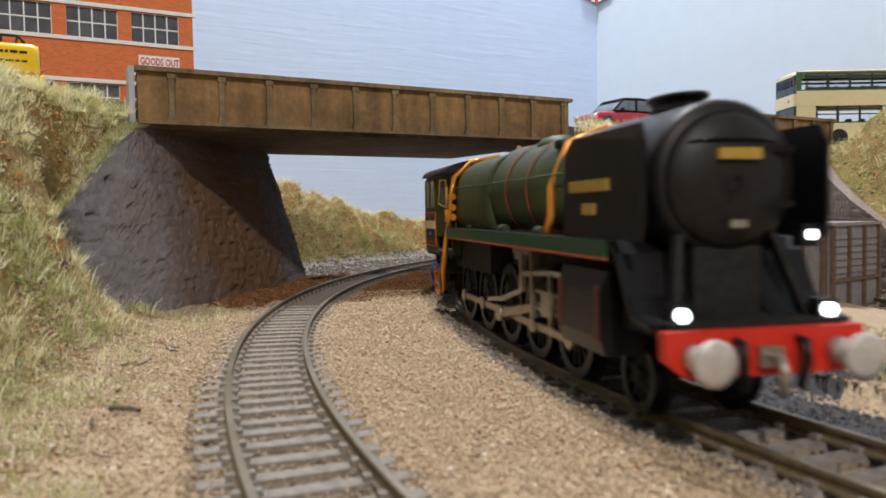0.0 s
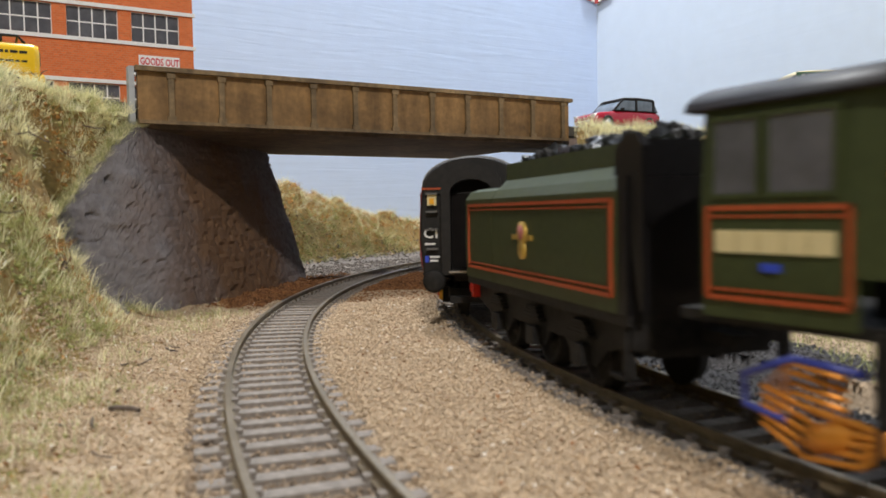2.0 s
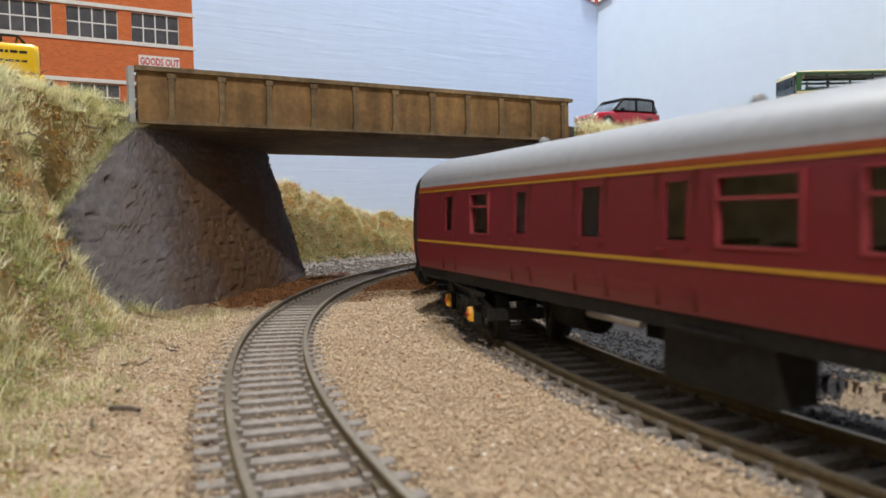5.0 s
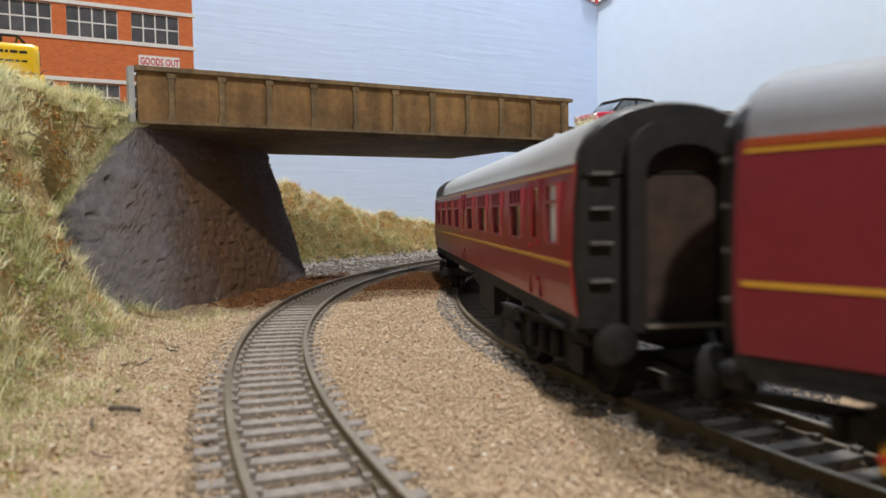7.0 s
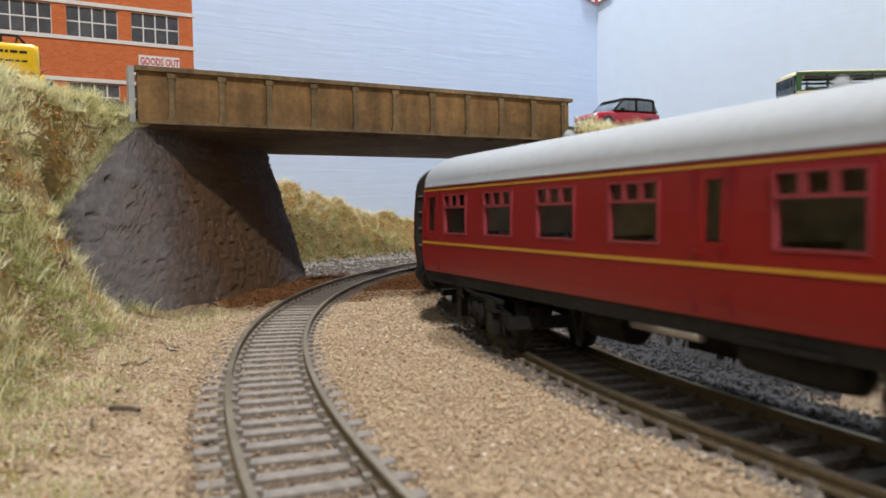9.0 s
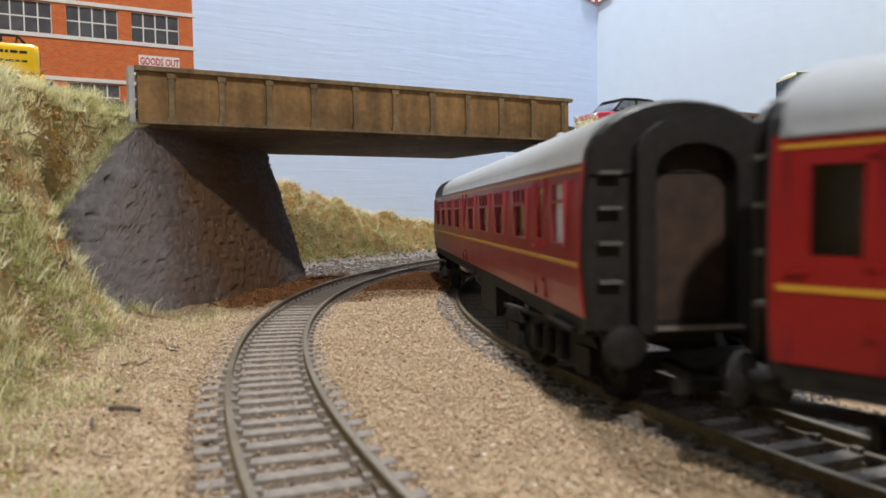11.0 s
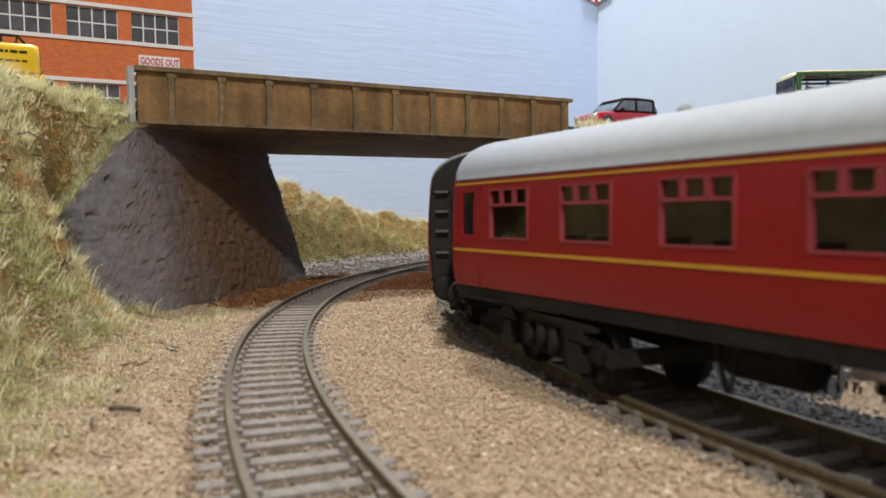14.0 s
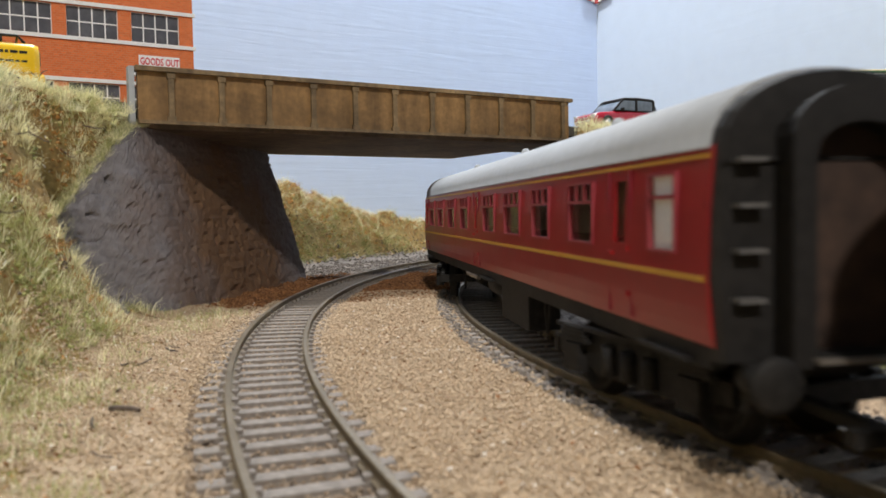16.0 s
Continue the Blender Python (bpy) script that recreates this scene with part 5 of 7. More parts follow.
        tube(bm, [(-0.0475, 0, 0.0515), (-0.0475, sg * 0.009, 0.0500), (-0.0475, sg * 0.0142, 0.0450), (-0.0478, y, 0.0380), (-0.0480, sg * 0.0160, 0.0300), (-0.0490, sg * 0.0168, 0.0250), (-0.0560, sg * 0.0166, 0.0150), (-0.0610, sg * 0.0150, 0.0085)], 0.0009, 10)
        tube(bm, [(-0.0460, sg * 0.0143, 0.0450), (-0.0462, sg * 0.0156, 0.0400), (-0.0462, sg * 0.0160, 0.0330), (-0.0470, sg * 0.0163, 0.0295)], 0.0006, 8)
        for z in (0.0390, 0.0355, 0.0325):
            cyl(bm, (-0.0490, y, z), (-0.0455, y, z), 0.0011, n=10)
        cyl(bm, (-0.0480, sg * 0.0160, 0.0310), (-0.0480, sg * 0.0160, 0.0350), 0.0014, n=12)
        part("copper_pipe", bm, "copper", lo, "bright copper pipework")
        for k in range(5):
            bm = bmesh.new()
            z0 = 0.0050 + 0.0012 * k
            tube(bm, [(-0.0610, sg * 0.0150, 0.0085), (-0.0660, sg * 0.0158, z0), (-0.0730, sg * (0.0150 - k * 0.0006), z0 - 0.0008), (-0.0790, sg * 0.0148, z0 + 0.0020), (-0.0760, sg * 0.0135, z0 + 0.0052), (-0.0690, sg * 0.0130, z0 + 0.0040)], 0.00042, 8)
            part("injector_pipe", bm, "copper", lo, "bright copper injector pipe")
        bm = bmesh.new()
        lathe(bm, (-0.0730, sg * 0.0145, 0.0062), (-0.0660, sg * 0.0145, 0.0085), [(0, 0.0006), (0.001, 0.0018), (0.005, 0.0018), (0.007, 0.0008), (0.007, 0)], 12)
        part("injector", bm, "copper", lo, "bright copper injector body")
        bm = bmesh.new()
        tube(bm, [(-0.066, sg * 0.0140, 0.0150), (-0.074, sg * 0.0160, 0.0160), (-0.081, sg * 0.0158, 0.0130), (-0.0815, sg * 0.0150, 0.0090), (-0.076, sg * 0.0146, 0.0080)], 0.0005, 8)
        part("blue_wire", bm, "blue_wire", lo)
        bm = bmesh.new()
        tube(bm, [(0.0400, 0, bzc + 0.0127), (0.0400, sg * 0.0088, bzc + 0.0092), (0.0400, sg * 0.0127, bzc), (0.0402, sg * 0.0128, 0.0330), (0.0405, sg * 0.0140, 0.0292)], 0.0009, 8)
        part("copper_pipe", bm, "copper", boiler, "bright copper feed pipe over the boiler")
        bm = bmesh.new()
        lathe(bm, (0.0360, sg * 0.0085, bzc + 0.0085), (0.0360, sg * 0.0085, 1), [(0, 0.0018), (0.0016, 0.0018), (0.0022, 0.0010), (0.0022, 0)], 12)
        part("clack_valve", bm, "loco_black", boiler)
        bm = bmesh.new()
        ybox(bm, -0.0640, -0.0560, sg * 0.0140, sg * 0.0165, 0.0060, 0.0065)
        ybox(bm, -0.0640, -0.0632, sg * 0.0140, sg * 0.0160, 0.0060, 0.0200)
        part("cab_step", bm, "underframe", cab)
    # wheels
    axles = []
    for x in WHEELS_X:
        bm = bmesh.new()
        cyl(bm, (0, -0.0080, 0), (0, 0.0080, 0), 0.0015, n=12)
        ax = part("driving_axle", bm, "underframe", lo)
        ax.matrix_basis = pose(x, 0, DRIVE_R)
        for sg in (-1, 1):
            before = set(ax.children)
            disc_wheel("wheel", ax, DRIVE_R, 0.0022, sg, "underframe", 14, CRANK, "loco_black")
            for o in set(ax.children) - before:
                o.matrix_basis = pose(0, sg * 0.0105, 0)
        axles.append((ax, pose(x, 0, DRIVE_R), DRIVE_R))
    bm = bmesh.new()
    cyl(bm, (0, -0.0080, 0), (0, 0.0080, 0), 0.0012, n=12)
    pony = part("pony_axle", bm, "underframe", lo)
    pony.matrix_basis = pose(0.0745, 0, 0.0062)
    for sg in (-1, 1):
        before = set(pony.children)
        disc_wheel("wheel", pony, 0.0062, 0.0020, sg, "underframe", 10, 0, "loco_black")
        for o in set(pony.children) - before:
            o.matrix_basis = pose(0, sg * 0.0098, 0)
    axles.append((pony, pose(0.0745, 0, 0.0062), 0.0062))
    rods = []
    for sg in (-1, 1):
        bm = bmesh.new()
        for a, b in zip(WHEELS_X, WHEELS_X[1:]):
            ybox(bm, a, b, sg * 0.0122, sg * 0.0130, -0.0008, 0.0008)
        for a in WHEELS_X:
            cyl(bm, (a, sg * 0.0120, 0), (a, sg * 0.0136, 0), 0.0017, n=14)
        rods.append((part("coupling_rod", bm, "rod", lo, "weathered steel coupling rod"), sg))
        bm = bmesh.new()
        loft(bm, [[(x, sg * 0.0138, -w), (x, sg * 0.0146, -w), (x, sg * 0.0146, w), (x, sg * 0.0138, w)] for x, w in ((0, 0.0011), (0.040, 0.0008))])
        cyl(bm, (0, sg * 0.0136, 0), (0, sg * 0.0152, 0), 0.0020, n=14)
        rods.append((part("connecting_rod", bm, "rod", lo, "weathered steel connecting rod"), sg * 2))
        bm = bmesh.new()
        ybox(bm, -0.0035, 0.0035, sg * 0.0138, sg * 0.0158, -0.0026, 0.0026)
        cyl(bm, (0.003, sg * 0.0146, 0), (0.020, sg * 0.0146, 0), 0.0006, n=8)
        rods.append((part("crosshead", bm, "steel", lo, "pale steel crosshead"), sg * 3))
    return lo, axles, rods


loco, loco_axles, loco_rods = build_loco()


def build_tender():
    te = thing("locomotive_tender", "green coal tender with orange lining and a gold emblem", "tender")
    h = 0.0415
    bm = bmesh.new()
    ring = [(0.0163, 0.0168), (0.0166, 0.0260), (0.0164, 0.0372), (0.0150, 0.0392), (0.0126, 0.0415), (0.0124, 0.0455)]
    full = [(-y, z) for y, z in ring] + [(y, z) for y, z in ring[::-1]]
    hf = h + 0.006
    low = [(-y, min(z, 0.0400)) for y, z in ring] + [(y, min(z, 0.0400)) for y, z in ring[::-1]]
    loft(bm, [[(x, y, z) for y, z in low] for x in (-h, -h + 0.022)])
    loft(bm, [[(x, y, z) for y, z in full] for x in (-h + 0.0222, hf - 0.003)])
    tank = part("tank", bm, "green", te, "green tender tank", 0.0004)
    bm = bmesh.new()
    rng = random.Random(8)
    for k in range(90):
        x, y = rng.uniform(-0.016, 0.036), rng.uniform(-0.0105, 0.0105)
        r = rng.uniform(0.0012, 0.0024)
        c = Vector((x, y, 0.0452 + 0.0035 * (1 - (y / 0.0115) ** 2) * rng.uniform(0.5, 1)))
        q = Euler((rng.uniform(0, 6), rng.uniform(0, 6), rng.uniform(0, 6))).to_matrix()
        vs = [bm.verts.new(c + q @ Vector(d) * r * rng.uniform(0.7, 1.1)) for d in ((1, 0, 0), (-1, 0, 0), (0, 1, 0), (0, -1, 0), (0, 0, 1), (0, 0, -1))]
        for f in ((0, 2, 4), (2, 1, 4), (1, 3, 4), (3, 0, 4), (2, 0, 5), (1, 2, 5), (3, 1, 5), (0, 3, 5)):
            bm.faces.new([vs[i] for i in f])
    part("coal_load", bm, "coal", te, "heap of black coal", kind="stuff")
    for sg in (-1, 1):
        for x0, x1, z0, z1 in ((-h + 0.003, hf - 0.004, 0.0353, 0.0360), (-h + 0.003, hf - 0.004, 0.0194, 0.0201), (-h + 0.0038, hf - 0.0048, 0.0207, 0.0210), (-h + 0.0038, hf - 0.0048, 0.0344, 0.0347), (-h + 0.003, -h + 0.0037, 0.0194, 0.0360), (hf - 0.0048, hf - 0.004, 0.0194, 0.0360)):
            y0, y1 = sorted((sg * 0.0160, sg * 0.0169))
            boxpart("lining_line", (x0, x1, y0, y1, z0, z1), "orange", tank, "thin orange line")
        bm = bmesh.new()
        lathe(bm, (0.002, sg * 0.0160, 0.0292), (0.002, sg * 0.0171, 0.0292), [(0, 0.0026), (0.0011, 0.0026), (0.0011, 0)], 24)
        ybox(bm, -0.0038, 0.0078, sg * 0.0160, sg * 0.01705, 0.0278, 0.0289)
        lathe(bm, (0.002, sg * 0.0160, 0.0257), (0.002, sg * 0.0171, 0.0257), [(0, 0.0021), (0.0011, 0.0021), (0.0011, 0)], 20)
        em = part("emblem", bm, "brass", tank, "gold and red heraldic emblem")
        bm = bmesh.new()
        lathe(bm, (0.002, sg * 0.0165, 0.0294), (0.002, sg * 0.0173, 0.0294), [(0, 0.0016), (0.0008, 0.0016), (0.0008, 0)], 16)
        part("emblem_centre", bm, "emblem_red", em)
        # outside frames with springs and axle boxes
        bm = bmesh.new()
        pf = [(-h, 0.0150), (-h, 0.0105), (-0.033, 0.0085), (-0.028, 0.0050), (-0.018, 0.0050), (-0.014, 0.0085), (-0.006, 0.0085), (-0.003, 0.0050), (0.005, 0.0050), (0.008, 0.0085), (0.016, 0.0085), (0.020, 0.0050), (0.030, 0.0050), (0.034, 0.0085), (h, 0.0105), (h, 0.0150)]
        loft(bm, [[(x, sg * 0.0118, z) for x, z in pf], [(x, sg * 0.0130, z) for x, z in pf]])
        for x in (-0.023, 0.001, 0.025):
            ybox(bm, x - 0.0022, x + 0.0022, sg * 0.0128, sg * 0.0150, 0.0048, 0.0088)
            for k in range(4):
                ybox(bm, x - 0.0050 + k * 0.0008, x + 0.0050 - k * 0.0008, sg * 0.0130, sg * 0.0146, 0.0102 + k * 0.0008, 0.0109 + k * 0.0008)
        ybox(bm, -h, hf, sg * 0.0120, sg * 0.0160, 0.0150, 0.0168)
        part("tender_frame", bm, "underframe", te, "black tender frame with leaf springs")
        bm = bmesh.new()
        ybox(bm, hf - 0.006, hf - 0.001, sg * 0.0135, sg * 0.0162, 0.0060, 0.0066)
        ybox(bm, hf - 0.002, hf - 0.001, sg * 0.0140, sg * 0.0158, 0.0060, 0.0160)
        part("step", bm, "underframe", te)
    boxpart("frame_block", (-h, hf, -0.0110, 0.0110, 0.0095, 0.0168), "underframe", te)
    for x in (-h, hf - 0.001):
        boxpart("drag_beam", (x, x + 0.001, -0.0150, 0.0150, 0.0110, 0.0168), "red" if x < 0 else "underframe", te)
    for y in (-0.0115, 0.0115):
        buffer(te, -h, y, 0.0130, -1, "red", 0.0068, 0.0023)
    boxpart("coupling", (-h - 0.013, -h + 0.004, -0.0012, 0.0012, 0.0072, 0.0086), "underframe", te)
    boxpart("drawbar", (h - 0.004, h + 0.014, -0.0020, 0.0020, 0.0120, 0.0140), "underframe", te)
    bm = bmesh.new()
    box(bm, hf - 0.0030, hf, -0.0162, 0.0162, 0.0168, 0.0395)
    part("front_plate", bm, "loco_black", te)
    for sg in (-1, 1):
        bm = bmesh.new()
        pf = [(hf - 0.0030, 0.0396), (hf + 0.0035, 0.0180), (hf + 0.0042, 0.0180), (hf + 0.0042, 0.0440), (hf + 0.0025, 0.0462), (hf - 0.0010, 0.0462), (hf - 0.0045, 0.0440), (hf - 0.0050, 0.0396)]
        loft(bm, [[(x, sg * 0.0142, z) for x, z in pf], [(x, sg * 0.0156, z) for x, z in pf]])
        part("cab_sheet", bm, "loco_black", te, "black side sheet before the cab", 0.0003)
    boxpart("back_plate", (hf - 0.0028, hf - 0.0010, -0.0141, 0.0141, 0.0396, 0.0455), "loco_black", te)
    axles = []
    for x in (-0.023, 0.001, 0.025):
        bm = bmesh.new()
        cyl(bm, (0, -0.0115, 0), (0, 0.0115, 0), 0.0010, n=10)
        for sg in (-1, 1):
            lathe(bm, (0, sg * 0.0071, 0), (0, sg * 0.0105, 0), [(0, 0.0070), (0.0007, 0.0070), (0.0009, 0.0062), (0.0030, 0.0061), (0.0030, 0.0050), (0.0022, 0.0046), (0.0020, 0.0020), (0.0034, 0.0018), (0.0034, 0)], 24)
        ax = part("wheelset", bm, "underframe", te)
        ax.matrix_basis = pose(x, 0, 0.0062)
        axles.append((ax, pose(x, 0, 0.0062), 0.0062))
    return te, axles


tender, tender_axles = build_tender()


# ---- factory behind the bridge ----
def build_factory():
    m = pose(-0.1772, 0.452, -0.0027, 0, 0, 31.0)
    fa = thing("factory_building", "orange brick factory with white window bands and a red lettered sign", "building", m)
    x0, x1, zb, zt = -0.130, 0.0352, 0.0785, 0.235
    cols = [(0.0007 - 0.0338 * k, 0.0273 - 0.0338 * k) for k in range(4)]
    floors = [(0.0975, 0.1125), (0.1378, 0.1548), (0.1790, 0.1960)]
    # front wall with openings, as one shell with thickness
    bm = bmesh.new()
    xs = sorted({x0, x1, *[c for ab in cols for c in ab if c > x0]})
    zs = sorted({zb, zt, *[c for ab in floors for c in ab]})
    for i in range(len(xs) - 1):
        for j in range(len(zs) - 1):
            xm, zm = (xs[i] + xs[i + 1]) / 2, (zs[j] + zs[j + 1]) / 2
            if any(a < xm < b for a, b in cols) and any(a < zm < b for a, b in floors):
                continue
            box(bm, xs[i], xs[i + 1], 0, 0.004, zs[j], zs[j + 1])
    bmesh.ops.remove_doubles(bm, verts=bm.verts, dist=1e-6)
    bm.verts.index_update()
    dup = {}
    for fc in bm.faces:
        dup.setdefault(tuple(sorted(v.index for v in fc.verts)), []).append(fc)
    bmesh.ops.delete(bm, geom=[fc for fs in dup.values() if len(fs) > 1 for fc in fs], context="FACES_ONLY")
    wall = part("wall", bm, "brick", fa, "orange brick front")
    boxpart("wall", (x1 - 0.004, x1, 0.004, 0.09, zb, zt), "brick", fa, "orange brick side")
    boxpart("back_room", (x0, x1 - 0.0042, 0.030, 0.032, zb, zt), "interior", fa, "dim room behind the windows")
    boxpart("roof", (x0, x1, 0.0, 0.09, zt, zt + 0.002), "soffit", fa)
    for z in (0.0950, 0.1128, 0.1355, 0.1550, 0.1767, 0.1962):
        boxpart("window_band", (x0, x1 + 0.0012, -0.0012, -0.00005, z, z + 0.0021), "white", fa, "white concrete band", 0.0002)
    for a, b in cols:
        for z0, z1 in floors:
            t = 0.00036
            wd = boxpart("window", (a, b, 0.0013, 0.0019, z0, z0 + t), "white", fa, "white steel-framed window")
            for k in range(5):
                xx = a + (b - a) * k / 4
                boxpart("glazing_bar", (max(a, xx - t), min(b, xx + t), 0.0012, 0.0020, z0, z1), "white", wd)
            for z in ((z0 + z1) / 2, z1):
                boxpart("glazing_bar", (a, b, 0.0013, 0.0019, z - t, min(z1, z + t)), "white", wd)
            for k in range(4):
                for w0, w1 in ((z0, (z0 + z1) / 2), ((z0 + z1) / 2, z1)):
                    boxpart("pane", (a + (b - a) * k / 4 + t, a + (b - a) * (k + 1) / 4 - t, 0.0016, 0.0018, w0 + t, w1 - t), "dark_glass", wd)
    sign = boxpart("sign_board", (0.0040, 0.0268, -0.0008, -0.0001, 0.1236, 0.1304), "white", fa, "white sign with red capital letters", 0.0001)
    lettering("GOODS OUT", sign, pose(0.0046, -0.00085, 0.1250, 90, 0, 0) @ Matrix.Diagonal((0.70, 1.12, 1, 1)), 0.0052, "red_sign")
    boxpart("door_canopy", (-0.0030, 0.0040, -0.006, -0.0001, 0.1178, 0.1222), "white", fa, "white canopy box", 0.0003)


build_factory()


# ---- road vehicles ----
def rbox(bm, stations, n=6):
    """Lofts rounded boxes: (x, half width, z0, z1, corner radius)."""
    rings = []
    for x, w, z0, z1, r in stations:
        ring = []
        for cy_, cz_, a0 in ((w - r, z1 - r, 0), (-(w - r), z1 - r, 90), (-(w - r), z0 + r, 180), (w - r, z0 + r, 270)):
            for k in range(n):
                a = math.radians(a0 + 90 * k / (n - 1))
                ring.append((x, cy_ + r * math.cos(a), cz_ + r * math.sin(a)))
        rings.append(ring)
    loft(bm, rings, True, True, True)


def road_wheel(parent, x, y, z, r, w, sg):
    bm = bmesh.new()
    lathe(bm, (x, y, z), (x, y + sg, z), [(0, r * 0.9), (w * 0.15, r), (w * 0.85, r), (w, r * 0.9), (w, r * 0.62), (w * 0.9, r * 0.6), (w * 0.9, 0)], 20)
    tyre = part("wheel", bm, "black", parent, "black tyre")
    bm = bmesh.new()
    lathe(bm, (x, y + sg * w * 0.7, z), (x, y + sg, z), [(0, r * 0.58), (w * 0.22, r * 0.55), (w * 0.3, r * 0.2), (w * 0.3, 0)], 14)
    part("rim", bm, "chrome", tyre)


def build_car():
    c = thing("small_car", "red small hatchback car with black roof on the grassy roadside", "car", pose(0.1020, 0.4560, PLATEAU + 0.0006, 0, 0, 208))
    bm = bmesh.new()
    rbox(bm, [(-0.0240, 0.0085, 0.0040, 0.0085, 0.0015), (-0.0235, 0.0105, 0.0030, 0.0105, 0.0025), (-0.0200, 0.0113, 0.0025, 0.0112, 0.0025), (0.0, 0.0114, 0.0025, 0.0112, 0.0025), (0.0090, 0.0113, 0.0025, 0.0108, 0.0028), (0.0190, 0.0108, 0.0026, 0.0098, 0.0030), (0.0230, 0.0095, 0.0032, 0.0085, 0.0025), (0.0240, 0.0080, 0.0040, 0.0070, 0.0014)])
    part("body", bm, "car_red", c, "glossy red body")
    bm = bmesh.new()
    rbox(bm, [(-0.0225, 0.0098, 0.0108, 0.0118, 0.0005), (-0.0205, 0.0093, 0.0108, 0.0170, 0.0012), (-0.0150, 0.0092, 0.0108, 0.0176, 0.0012), (0.0010, 0.0092, 0.0108, 0.0174, 0.0012), (0.0050, 0.0093, 0.0108, 0.0160, 0.0012), (0.0100, 0.0095, 0.0106, 0.0112, 0.0003)])
    part("glasshouse", bm, "car_glass", c, "bluish car windows")
    bm = bmesh.new()
    rbox(bm, [(-0.0212, 0.0088, 0.0168, 0.0178, 0.0004), (-0.0190, 0.0093, 0.0170, 0.0186, 0.0007), (-0.0080, 0.0094, 0.0172, 0.0190, 0.0008), (0.0020, 0.0093, 0.0170, 0.0185, 0.0007), (0.0042, 0.0088, 0.0165, 0.0175, 0.0004)])
    part("roof", bm, "black", c, "black roof panel", 0)
    for sg in (-1, 1):
        for xa, xb in ((-0.0205, -0.0190), (-0.0075, -0.0062)):
            bm = bmesh.new()
            loft(bm, [[(xa, sg * 0.0098, 0.0108), (xb, sg * 0.0098, 0.0108), (xb, sg * 0.0090, 0.0108), (xa, sg * 0.0090, 0.0108)], [(xa, sg * 0.0096, 0.0175), (xb, sg * 0.0096, 0.0175), (xb, sg * 0.0088, 0.0175), (xa, sg * 0.0088, 0.0175)]])
            part("pillar", bm, "black", c)
        bm = bmesh.new()
        loft(bm, [[(0.0090, sg * 0.0098, 0.0110), (0.0104, sg * 0.0098, 0.0110), (0.0104, sg * 0.0088, 0.0110), (0.0090, sg * 0.0088, 0.0110)], [(0.0022, sg * 0.0096, 0.0175), (0.0034, sg * 0.0096, 0.0175), (0.0034, sg * 0.0086, 0.0175), (0.0022, sg * 0.0086, 0.0175)]])
        part("windscreen_pillar", bm, "black", c)
        bm = bmesh.new()
        cyl(bm, (0.0195, sg * 0.0074, 0.0076), (0.0236, sg * 0.0076, 0.0068), 0.0019, 0.0017, 16)
        part("headlight", bm, "print_white", c, "round white headlight")
        bm = bmesh.new()
        rbox(bm, [(0.0050, 0.0010, 0.0110, 0.0124, 0.0003), (0.0066, 0.0008, 0.0110, 0.0122, 0.0003)])
        for v in bm.verts:
            v.co.y += sg * 0.0122
        part("mirror", bm, "black", c)
        for x in (-0.0150, 0.0150):
            road_wheel(c, x, sg * 0.0082, 0.0040, 0.0040, 0.0032, sg)
    bm = bmesh.new()
    box(bm, 0.0228, 0.0243, -0.0060, 0.0060, 0.0046, 0.0056)
    box(bm, 0.0226, 0.0240, -0.0045, 0.0045, 0.0064, 0.0070)
    part("grille", bm, "chrome", c)
    boxpart("window_trim", (-0.0215, 0.0095, -0.0116, 0.0116, 0.0107, 0.0110), "black", c)


build_car()


